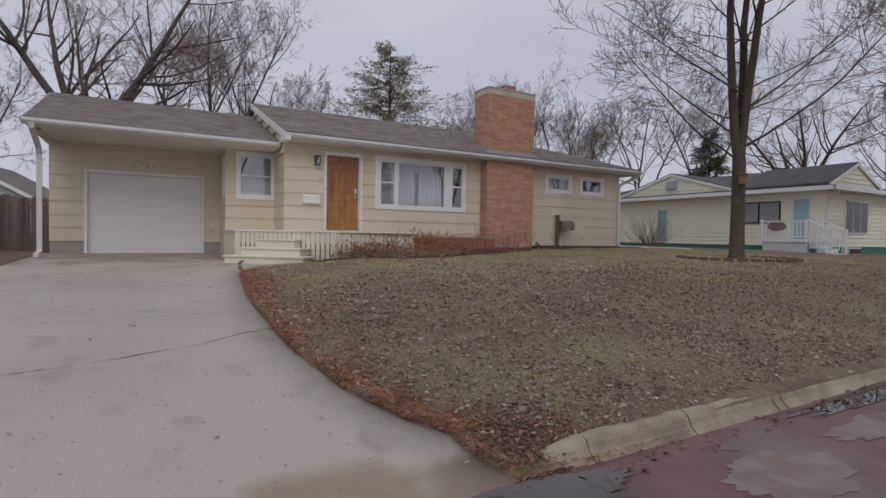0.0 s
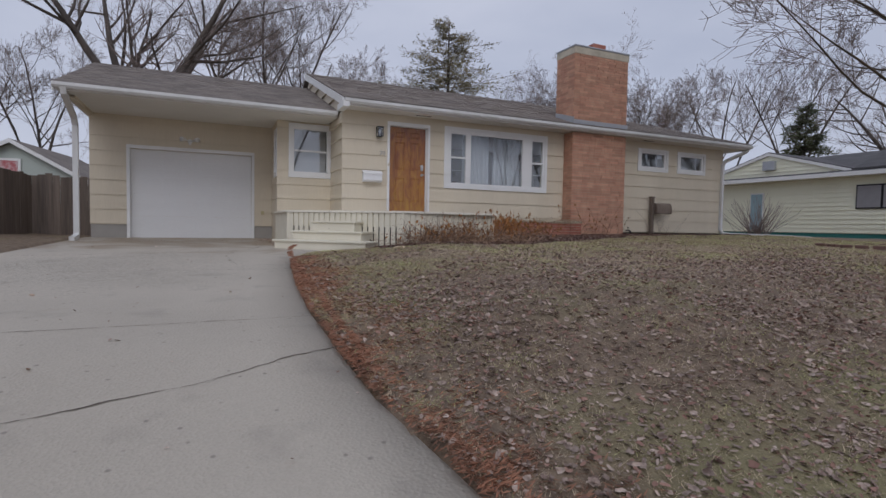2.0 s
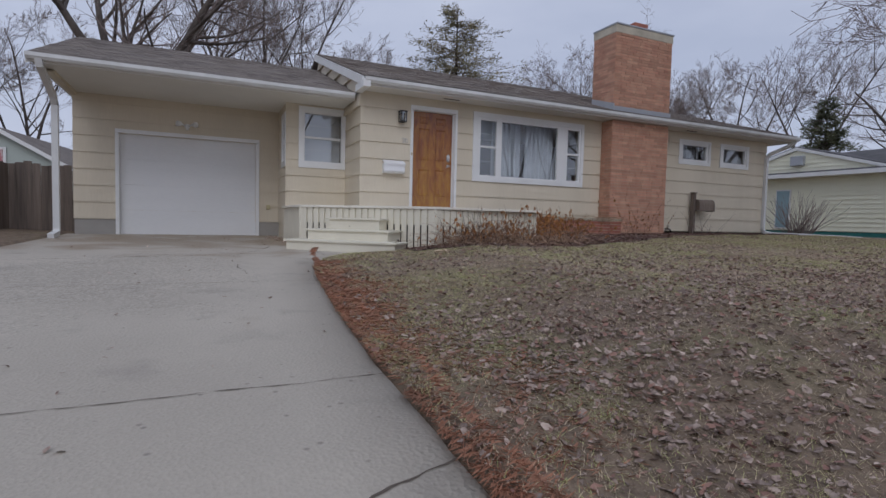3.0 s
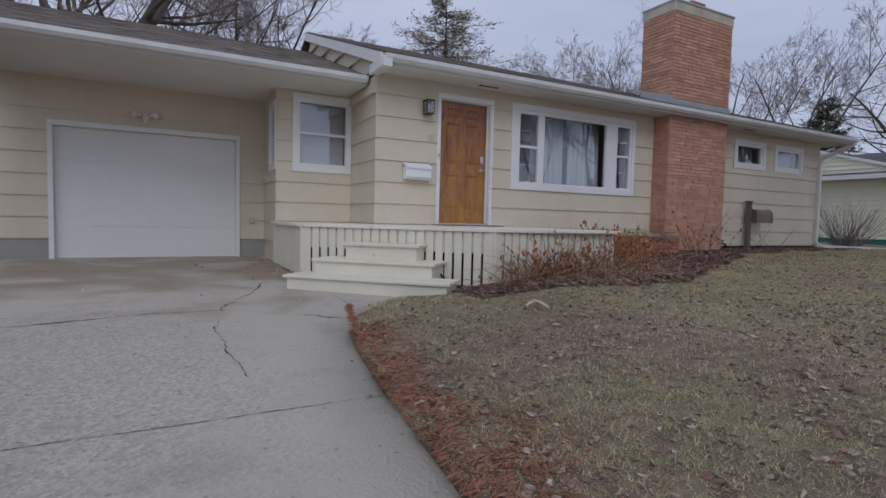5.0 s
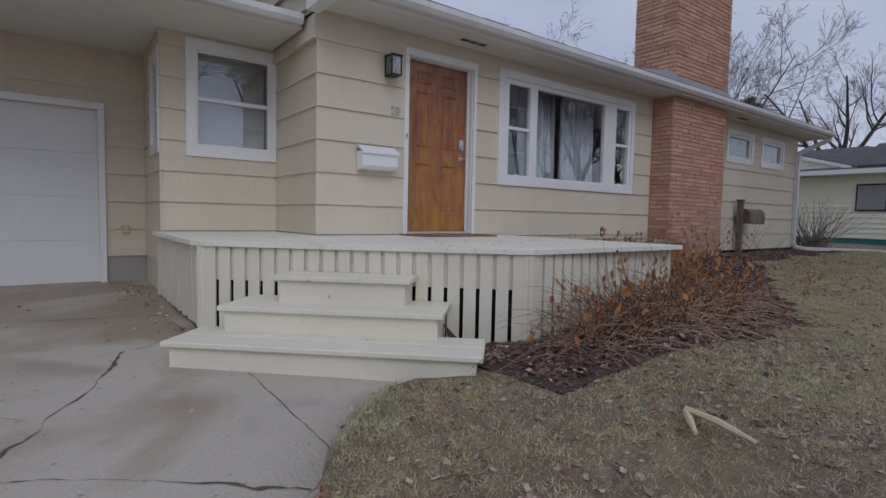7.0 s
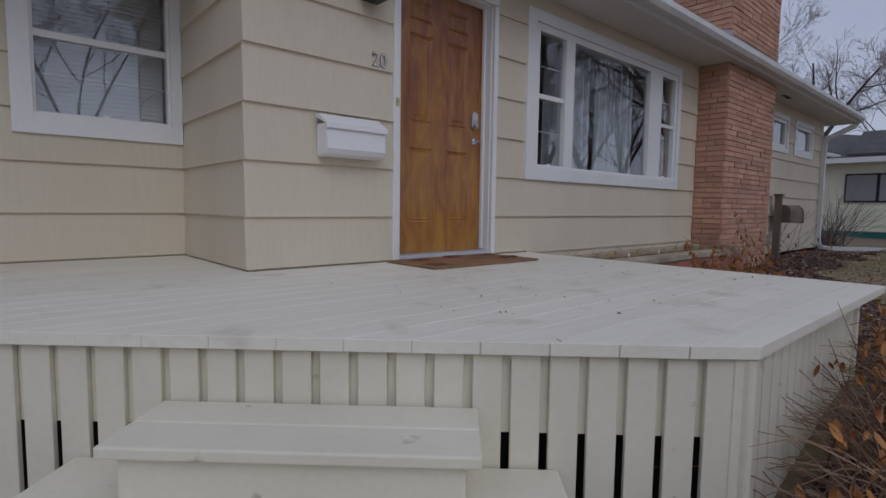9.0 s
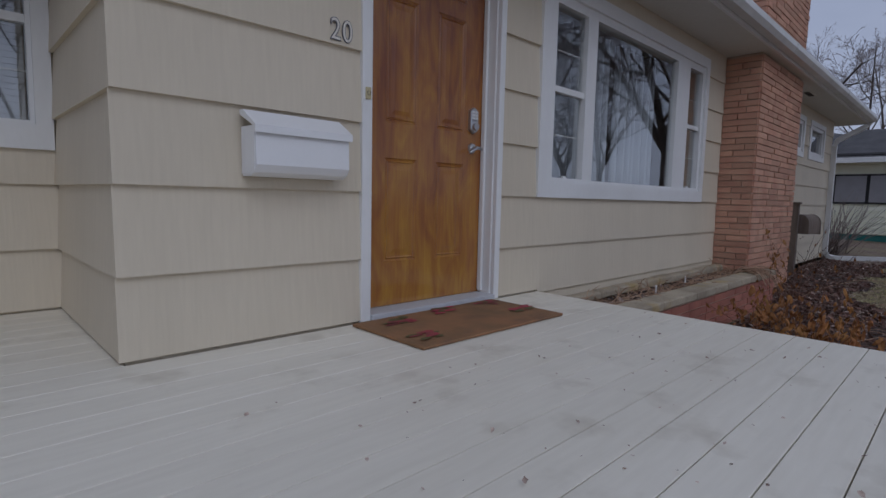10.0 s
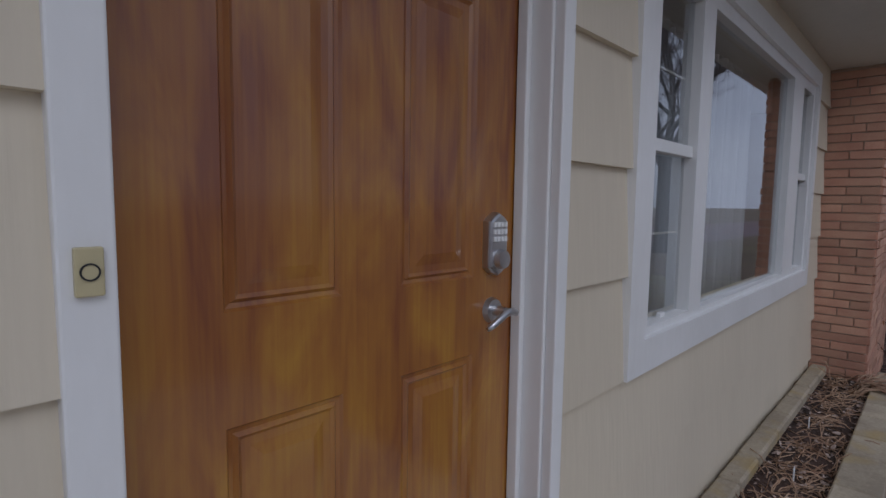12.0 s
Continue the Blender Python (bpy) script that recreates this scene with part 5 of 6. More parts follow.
def nroof(name, pts, thick=0.1, material=None):
    bm = bmesh.new()
    t, l = [bm.verts.new((x - NX, y - NY, z - 0.1)) for x, y, z in pts], [bm.verts.new((x - NX, y - NY, z - 0.1 - thick)) for x, y, z in pts]
    bm.faces.new(t)
    bm.faces.new(l[::-1])
    for i in range(len(pts)):
        j = (i + 1) % len(pts)
        bm.faces.new((l[i], l[j], t[j], t[i]))
    bmesh.ops.recalc_face_normals(bm, faces=bm.faces[:])
    return part(name, bm, material or SHINGLE, nh)


NROOF = mat("dark_grey_shingle", (0.115, 0.11, 0.113), 0.95, tint=(0.075, 0.074, 0.077), scale=2, amount=1.0, grain=90, bump=0.4)
nroof("roof", [(21.4, -2.8, 3.1), (21.4, 13.6, 3.1), (26.8, 8.5, 4.6), (26.8, 2.6, 4.6)], material=NROOF)
nroof("roof", [(34.6, -2.8, 3.1), (21.4, -2.8, 3.1), (26.8, 2.6, 4.6), (29.5, 2.6, 4.6)], material=NROOF)
nroof("roof", [(34.6, 13.6, 3.1), (34.6, -2.8, 3.1), (29.5, 2.6, 4.6), (26.8, 8.5, 4.6)], material=NROOF)


def ngable(along_y, centre, half, face, base, apex, depth):
    """A small gable with siding, white rake boards and its own roof."""
    def place(u, w, z):
        return (face + w, centre + u, z) if along_y else (centre + u, face + w, z)
    def solid(name, pts, w0, w1, material):
        bm = bmesh.new()
        a = [bm.verts.new(Vector(place(u, w0, z)) - Vector((NX, NY, 0.1))) for u, z in pts]
        b = [bm.verts.new(Vector(place(u, w1, z)) - Vector((NX, NY, 0.1))) for u, z in pts]
        bm.faces.new(a)
        bm.faces.new(b[::-1])
        for i in range(len(pts)):
            bm.faces.new((a[i], b[i], b[(i + 1) % len(pts)], a[(i + 1) % len(pts)]))
        bmesh.ops.recalc_face_normals(bm, faces=bm.faces[:])
        return part(name, bm, material, nh)
    solid("gable_wall", [(-half, base), (half, base), (0, apex)], 0.0, 0.3, YELLOW)
    z = base + 0.2
    while z < apex - 0.15:
        k = half * (apex - z) / (apex - base)
        solid("clapboard", [(-k, z), (k, z), (k - 0.03, z + 0.02), (-k + 0.03, z + 0.02)], -0.03, 0.0, YELLOW)
        z += 0.2
    for s in (-1, 1):
        solid("gable_rake", [(s * (half + 0.15), base - 0.06), (s * (half + 0.15), base + 0.08), (0, apex + 0.16), (0, apex + 0.02)], -0.1, -0.02, WHITE)
        solid("gable_roof", [(s * (half + 0.15), base + 0.05), (s * (half + 0.15), base + 0.12), (0, apex + 0.2), (0, apex + 0.12)], -0.08, depth, NROOF)


ngable(True, 5.5, 3.6, 21.85, 3.18, 4.22, 4.0)
ngable(False, 24.2, 2.4, -2.45, 3.15, 4.15, 4.0)
nbox("gable_vent", 21.65, 21.85, 5.1, 5.7, 3.5, 3.95, TIN, bevel=0.02)
nbox("fascia", 21.34, 21.42, -2.85, 13.6, 2.92, 3.1, WHITE)
nbox("fascia", 21.34, 34.6, -2.88, -2.8, 2.92, 3.1, WHITE)
nbox("soffit", 21.4, 34.6, -2.8, 13.6, 2.95, 2.99, WHITE)
GREYBLIND = mat("grey_window_blind", (0.3, 0.29, 0.3), 0.5, scale=4, grain=30, bump=0.02)


def nwindow(axis, a0, a1, z0, z1, panes, material, frame_mat):
    def b(name, u0, u1, d0, d1, c0, c1, m, parent):
        return nbox(name, 22 - d1, 22 - d0, u0, u1, c0, c1, m, parent) if axis == "x" else nbox(name, u0, u1, -2.2 - d1, -2.2 - d0, c0, c1, m, parent)
    w = b("window", a0, a1, -0.05, 0.07, z0, z1, frame_mat, nh)
    n = (a1 - a0) / panes
    for k in range(panes):
        b("pane", a0 + k * n + 0.05, a0 + (k + 1) * n - 0.05, 0.071, 0.085, z0 + 0.06, z1 - 0.06, material, w)


nwindow("x", -0.35, 1.6, 1.5, 2.55, 2, GREYBLIND, DARKGLASS)
nwindow("x", 5.75, 6.45, 0.5, 2.4, 1, mat("pale_blue_storm_door_glass", (0.3, 0.42, 0.46), 0.2, scale=2, grain=5, bump=0), WHITE)
nwindow("x", -1.65, -0.9, 0.7, 2.65, 1, mat("aqua_storm_door", (0.34, 0.52, 0.55), 0.3, scale=2, grain=5, bump=0), WHITE)
nwindow("y", 23.8, 26.0, 1.05, 2.6, 3, DARKGLASS, WHITE)
nwindow("y", 24.2, 25.4, 0.05, 0.4, 1, DARKGLASS, WHITE)
rect_tube([(0.0, -0.6, 2.8), (0.05, -0.3, 2.6), (0.1, -0.05, 2.4), (0.1, -0.05, 0.2)], 0.08, 0.08, GUTTERM, nh, "downspout")
porch = empty("porch", (21.0, -1.6, 0.1), "white wooden porch with lattice skirt, rails and steps", "porch")


def pbox(name, x0, x1, y0, y1, z0, z1, material=WHITE, parent=porch):
    return part(name, box(x0 - 21, x1 - 21, y0 + 1.6, y1 + 1.6, z0 - 0.1, z1 - 0.1), material, parent)


pbox("platform", 20.3, 21.97, -2.3, -0.4, 0.62, 0.7)
pbox("skirt", 20.35, 21.95, -2.25, -0.45, 0.0, 0.62, mat("white_lattice", (0.62, 0.62, 0.62), 0.6, scale=30, grain=60, bump=0.4))
for k, zz in enumerate((0.52, 0.34, 0.16)):
    pbox("stair", 20.5, 21.6, -2.62 - 0.3 * k, -2.3 - 0.3 * k, zz - 0.16, zz)
for x0, y0 in ((20.3, -0.45), (20.3, -2.3), (20.4, -3.2), (21.7, -3.2), (21.7, -2.3)):
    pbox("post", x0, x0 + 0.09, y0, y0 + 0.09, 0.1 if y0 < -3 else 0.7, 1.2 if y0 < -3 else 1.62)
pbox("rail", 20.32, 20.38, -2.3, -0.4, 1.5, 1.56)
pbox("rail", 20.32, 20.38, -2.3, -0.4, 0.82, 0.87)
for k in range(12):
    pbox("baluster", 20.33, 20.37, -2.2 + k * 0.15, -2.16 + k * 0.15, 0.85, 1.52)
for xx in (20.44, 21.74):
    for dz in (0.5, 1.0):
        v, f = tube([(xx - 21, -2.3 + 1.6, 0.45 + dz), (xx - 21, -3.15 + 1.6, 0.0 + dz)], 0.035, 6)
        soup("stair_rail", v, f, WHITE, porch)
    for k in range(6):
        yy = -2.4 - k * 0.13
        pbox("baluster", xx - 0.02, xx + 0.02, yy, yy + 0.04, 0.62 - (k + 1) * 0.07, 1.5 - (k + 1) * 0.07)
sign_v, sign_f = tube([(20.28, -1.1, 1.3), (20.24, -1.1, 1.3)], 0.2, 20)
sign = soup("oval_sign", [(v.x, -1.1 + (v.y + 1.1) * 2.0, v.z) for v in sign_v], sign_f, POSTWOOD)
tagged(sign, "oval brown wooden sign on the white porch rail", "sign")

# post-mounted wooden mailbox by the wall
pm = empty("post_mailbox", (8.22, -0.14, 0.25), "weathered grey-brown wooden mailbox on a post", "mailbox")
part("post", box(-0.05, 0.05, -0.05, 0.05, -0.1, 1.15, 0.006), POSTWOOD, pm)
part("post_cap", box(-0.07, 0.07, -0.07, 0.07, 1.15, 1.18, 0.008), POSTWOOD, pm)
prof = [(-0.13, 0.0)] + [(0.13 * math.cos(a), 0.16 + 0.15 * math.sin(a)) for a in np.linspace(0, math.pi, 12)][::-1] + [(0.13, 0.0)]
b = bmesh.new()
m0 = Matrix.Translation((0.28, -0.09, 0.68)) @ Matrix.Rotation(radians(83), 4, "Z")
lo, hi = [b.verts.new(m0 @ Vector((y, -0.24, z))) for y, z in prof], [b.verts.new(m0 @ Vector((y, 0.24, z))) for y, z in prof]
b.faces.new(lo)
b.faces.new(hi[::-1])
for i in range(len(prof)):
    b.faces.new((lo[(i + 1) % len(prof)], lo[i], hi[i], hi[(i + 1) % len(prof)]))
bmesh.ops.recalc_face_normals(b, faces=b.faces[:])
part("box", b, POSTWOOD, pm)
b = bmesh.new()
lo, hi = [b.verts.new(m0 @ Vector((y * 1.08, -0.27, z * 1.04 - 0.01))) for y, z in prof], [b.verts.new(m0 @ Vector((y * 1.08, -0.24, z * 1.04 - 0.01))) for y, z in prof]
b.faces.new(lo)
b.faces.new(hi[::-1])
for i in range(len(prof)):
    b.faces.new((lo[(i + 1) % len(prof)], lo[i], hi[i], hi[(i + 1) % len(prof)]))
bmesh.ops.recalc_face_normals(b, faces=b.faces[:])
part("door", b, POSTWOOD, pm)
bib = empty("hose_bib", (7.35, -0.05, 0.42), "dark outdoor hose tap low on the siding", "tap")
v, f = tube([(0, 0.05, 0), (0, -0.08, 0), (0.02, -0.12, -0.02), (0.03, -0.13, -0.08)], [0.02, 0.02, 0.025, 0.02], 10)
soup("spout", v, f, BLACKM, bib, smooth=True)
v, f = tube([(0, -0.06, 0.02), (0, -0.06, 0.07)], [0.008, 0.008], 8)
soup("stem", v, f, BLACKM, bib)
v, f = tube([(0, -0.06, 0.07), (0, -0.06, 0.085)], [0.035, 0.035], 12)
soup("wheel", v, f, BLACKM, bib)


# ---- bare trees ----
def bare_tree(seed, height, radius, fork, spread, limbs=9, droop=0.0, lean=(0, 0), stems=3, twigs=6, fine=4, low=0.3, reach=1.0, thin=1.0, flat=False):
    """Trunk and branch meshes of a leafless tree: (limb verts, faces), (twig verts, faces)."""
    rnd = random.Random(seed)
    big, small = ([], []), ([], [])

    def put(path, radii, sides, store):
        v, f = tube(path, radii, sides, closed=False)
        n = len(store[0])
        store[0].extend(v)
        store[1].extend(tuple(i + n for i in q) for q in f)

    def grow(p, d, length, r, level):
        n = (9, 7, 6, 4, 3)[level]
        path, radii = [p.copy()], [r]
        bend = Vector((rnd.uniform(-1, 1), rnd.uniform(-1, 1), rnd.uniform(-0.4, 0.6))) * (0.4 if level < 2 else 0.3)
        for i in range(n):
            lift = Vector((0, 0, (0.012, 0.06, 0.06, 0.05, 0.03)[level] - droop * (level in (1, 2))))
            d = (d + bend / n + lift + Vector((rnd.gauss(0, 1), rnd.gauss(0, 1), rnd.gauss(0, 0.7))) * (0.045, 0.075, 0.07, 0.06, 0.06)[level]).normalized()
            p = p + d * length / n
            path.append(p.copy())
            radii.append(max(r * (1 - (i + 1) / n * (0.75 if level < 2 else 0.85)), 0.005))
        put(path, radii, (9, 7, 5, 3, 3)[level], big if level < 2 else small)
        if level == 4:
            return
        count = (limbs, 7, twigs, fine)[level]
        for k in range(count):
            f = rnd.uniform(0.22 if level else low, 1.0)
            i = min(int(f * n), n - 1)
            at = path[i].lerp(path[i + 1], f * n - i)
            along = (path[i + 1] - path[i]).normalized()
            side = along.orthogonal().normalized()
            side.rotate(Matrix.Rotation(rnd.uniform(0, 2 * math.pi), 3, along))
            out = (along * rnd.uniform(0.6, 1.1) + side * rnd.uniform(0.5, 0.9) * (1.0 + 0.4 * spread * (level == 0))).normalized()
            if flat and level == 0:
                out = Vector((side.x, side.y, rnd.uniform(0.15, 0.5) + 0.7 * f * f)).normalized()
            size = length * rnd.uniform(0.36, 0.62) * (1.15 - 0.45 * f) * ((reach, 1, 0.95, 0.95)[level])
            grow(at, out, size, max(radii[i] * rnd.uniform(0.4, 0.6) * (1 if level else thin), 0.006), level + 1)

    base = Vector((0, 0, -0.2))
    top = Vector((lean[0], lean[1], fork))
    flare = [base, base.lerp(top, 0.12), base.lerp(top, 0.5), top]
    put(flare, [radius * 1.35, radius * 1.05, radius * 0.95, radius * 0.92], 12, big)
    for k in range(stems):
        a = 2 * math.pi * (k + rnd.uniform(-0.2, 0.2)) / stems
        d = Vector((math.cos(a) * 0.32 * spread, math.sin(a) * 0.32 * spread, 1)).normalized()
        grow(top - Vector((0, 0, 0.3)), d, (height - fork) * rnd.uniform(0.85, 1.0), radius * 0.72, 0)
    return big, small


def tree_thing(build, at, turn, label, scale=1.0, group="", trunk_mat=BARK):
    big, small = build
    t = empty("tree", at, label, "tree", group)
    t.rotation_euler.z = radians(turn)
    t.scale = (scale, scale, scale)
    soup("trunk", *big, trunk_mat, t, smooth=True)
    soup("crown", *small, TWIG, t, "dense mass of fine bare twigs")
    return t


MOSSBARK = mat("mossy_brown_bark", (0.115, 0.085, 0.06), 0.95, tint=(0.065, 0.055, 0.04), scale=3, amount=1.0, grain=18, bump=0.8, stretch=(1, 1, 0.2), dist=0.03, stain=(0.11, 0.115, 0.055), stain_scale=2.5)
near_tree = bare_tree(4, 12.0, 0.175, 2.6, 0.42, limbs=14, droop=0.03, stems=3, twigs=7, fine=5, low=0.0, reach=0.95, thin=0.5, flat=True)
kind_a = bare_tree(11, 12.5, 0.27, 3.6, 1.7, limbs=8, stems=4, twigs=6, fine=3, low=0.12)
kind_b = bare_tree(23, 11.0, 0.13, 2.2, 0.8, limbs=8, stems=3, twigs=6, fine=3)
kind_c = bare_tree(37, 9.0, 0.11, 1.6, 1.0, limbs=7, stems=3, twigs=6, fine=3)
tree_thing(near_tree, (9.3, -5.8, 0.2), 20, "tall bare tree with rising stems beside the neighbour's porch", trunk_mat=MOSSBARK)
a = tree_thing(kind_a, (-6.1, 11.5, 0.2), 40, "large dark bare tree with low forking limbs behind the garage")
b = tree_thing(kind_b, (0.2, 24, 0.2), 0, "slender bare grey tree behind the house", 1.4)
c = tree_thing(kind_c, (3.4, 27, 0.2), 15, "small spreading bare tree behind the house", 1.5)
GROVE = "bare trees behind the houses"


def again(tree, x, y, turn, scale):
    t = copy_thing(tree, Matrix.Translation((x, y, 0.2)) @ Matrix.Rotation(radians(turn), 4, "Z"))
    t.scale = (scale, scale, scale)
    t["group"] = GROVE
    return t


for tree, x, y, turn, s in ((c, -13, 26, 200, 1.3), (b, -2.4, 19, 130, 1.2), (c, 7.0, 26, 80, 1.35), (b, 20.6, 25, 60, 1.15), (c, 24.5, 24.5, 150, 1.4), (b, 28, 23, 240, 1.2), (c, 31.5, 22, 10, 1.4), (b, 34, 24, 90, 1.2),
                            (c, 36, 19, 300, 1.6), (b, 39, 15, 30, 1.35), (a, 41, 8, 120, 1.0), (c, 44, 3, 200, 1.5), (a, 21.5, -7.5, 250, 1.0), (b, 47, -2, 60, 1.2), (c, -16, 24, 0, 1.1), (b, -21, 27, 70, 0.95), (c, -26, 22, 130, 1.2),
                            (c, 22.5, 29, 250, 1.4)):
    again(tree, x, y, turn, s)
# across the street, seen only in the window glass and puddles
for tree, x, y, turn, s in ((a, -6, -29, 10, 1.0), (b, 2, -30, 90, 1.3), (b, 8, -28, 140, 1.4), (c, 16, -37, 200, 1.4), (c, 22, -31, 250, 1.5), (b, 30, -36, 20, 1.2), (a, -18, -36, 300, 1.0), (b, 38, -32, 160, 1.25), (b, 30, -28, 45, 1.4), (a, 37, -27, 160, 1.3), (a, 45, -28, 260, 1.3), (a, 54, -29, 20, 1.3)):
    again(tree, x, y, turn, s)


def spruce(at, height, wide, seed, label, needle=NEEDLE, open_top=0.0):
    """A conifer: tapered stem, tiers of boughs, each carrying many small needle sprays."""
    rnd = random.Random(seed)
    t = empty("conifer", at, label, "tree")
    v, f = tube([(0, 0, 0), (0, 0, height * 0.5), (0, 0, height)], [height * 0.018, height * 0.011, 0.02], 8)
    soup("trunk", v, f, BARK, t)
    verts, faces, bv, bf = [], [], [], []
    z = height * 0.1
    while z < height * 0.985:
        k = 1 - z / height
        reach = wide * (k ** 0.5) * rnd.uniform(0.6, 1.15)
        for j in range(max(4, int(6 + 7 * k))):
            a = rnd.uniform(0, 2 * math.pi)
            r = reach * rnd.uniform(0.55, 1.1)
            d = Vector((math.cos(a), math.sin(a), rnd.uniform(0.0, 0.35)))
            tip = Vector((0, 0, z)) + d * r - Vector((0, 0, 0.12 * r))
            q, w = tube([(0, 0, z), Vector((0, 0, z)) + d * r * 0.5, tip], [0.03, 0.02, 0.008], 3, False)
            n = len(bv)
            bv += q
            bf += [tuple(i + n for i in p) for p in w]
            for s in range(int(10 + 24 * r)):
                g = rnd.uniform(0.25, 1.0)
                c = Vector((0, 0, z)).lerp(tip, g) + Vector((rnd.gauss(0, 0.09), rnd.gauss(0, 0.09), rnd.gauss(0, 0.07))) * (1 + r * 0.4)
                e = Vector((rnd.gauss(0, 1), rnd.gauss(0, 1), rnd.gauss(0.35, 0.6))).normalized() * rnd.uniform(0.14, 0.32) + d * 0.1
                o = e.orthogonal().normalized() * rnd.uniform(0.03, 0.07)
                n = len(verts)
                verts += [c - o, c + o, c + e]
                faces.append((n, n + 1, n + 2))
        z += height * rnd.uniform(0.018, 0.032)
    soup("bough_mass", bv, bf, TWIG, t)
    soup("needle_mass", verts, faces, needle, t, "dark green needle sprays with brown patches")
    return t


PINE = mat("olive_conifer_needles", (0.21, 0.195, 0.11), 0.85, tint=(0.25, 0.2, 0.115), scale=0.9, amount=1.0, grain=8, bump=0, vary=0.35)
spruce((11.6, 22.0, 0.2), 14.6, 7.4, 2, "olive green conifer with thin boughs behind the house", PINE)
spruce((33.6, 10.9, 0.2), 9.0, 3.2, 6, "dark green spruce beyond the yellow house")


# ---- shrubs and dead plants ----
def on_lawn(x, y):
    if y < -11.4 or y > -0.05 or x < bent(y, DRIVE_EDGE) + 0.03:
        return False
    if x < 1.55 and y > -2.6 and (x - DA.x) * (DB.y - DA.y) - (y - DA.y) * (DB.x - DA.x) < 0.02:
        return False
    s, w = (x - DA.x) * 0.728 - (y - DA.y) * 0.685, -(x - DA.x) * 0.685 - (y - DA.y) * 0.728
    if (0.26 < s < 2.26 and 0.38 < w < 0.89) or (0.43 < s < 2.0 and 0 < w < 0.5):
        return False
    return not (x < 5.3 and y > -0.65)


def strands(rnd, n, area, length, lift, radius, lay, keep=None):
    """Thin dry stalks: verts, faces."""
    verts, faces = [], []
    for _ in range(n):
        x, y = area(rnd)
        p = Vector((x, y, ground_z(x, y) + 0.01))
        a = rnd.uniform(0, 2 * math.pi)
        up = rnd.uniform(*lift)
        d = Vector((math.cos(a), math.sin(a), up)).normalized()
        size = rnd.uniform(*length)
        path = [p]
        for k in range(4):
            d = (d + Vector((rnd.gauss(0, 0.12), rnd.gauss(0, 0.12), -lay))).normalized()
            q = path[-1] + d * size / 4
            q.z = max(q.z, ground_z(q.x, q.y) + 0.015)
            path.append(q)
        v, f = tube(path, [radius, radius, radius * 0.8, radius * 0.6, radius * 0.35], 3, False)
        m = len(verts)
        verts += v
        faces += [tuple(i + m for i in q) for q in f]
        if keep is not None:
            keep.append(path)
    return verts, faces


def leaf_geo(verts, faces, c, d, n, size, wide, curl):
    side = d.cross(n).normalized() * size * wide
    m = len(verts)
    for t, w in ((-0.5, 0.06), (-0.22, 0.85), (0.12, 1.0), (0.36, 0.5), (0.5, 0.04)):
        rib = c + d * size * t * (1 - 0.3 * abs(t)) + n * (curl * 5 * t * t)
        verts += [rib + side * w + n * curl * w, rib, rib - side * w + n * curl * w]
    for k in range(4):
        a = m + 3 * k
        faces += [(a, a + 1, a + 4, a + 3), (a + 1, a + 2, a + 5, a + 4)]


STRAW = mat("dry_straw_stalk", (0.45, 0.31, 0.2), 0.85, tint=(0.25, 0.145, 0.09), scale=5, amount=1.0, grain=40, bump=0, vary=0.3)
STALK = mat("dark_dead_stalk", (0.14, 0.075, 0.052), 0.9, scale=5, grain=40, bump=0, vary=0.3)
ORANGE = mat("orange_dead_leaf", (0.3, 0.115, 0.04), 0.8, tint=(0.4, 0.2, 0.055), scale=4, amount=1.0, grain=40, bump=0, vary=0.35)
DEADLEAF = mat("fallen_brown_leaf", (0.14, 0.088, 0.068), 0.85, tint=(0.52, 0.415, 0.345), scale=12, amount=1.0, grain=60, bump=0, vary=0.6)
REDLEAF = mat("fallen_russet_leaf", (0.17, 0.085, 0.066), 0.85, tint=(0.27, 0.165, 0.125), scale=3, amount=1.0, grain=30, bump=0, vary=0.5)


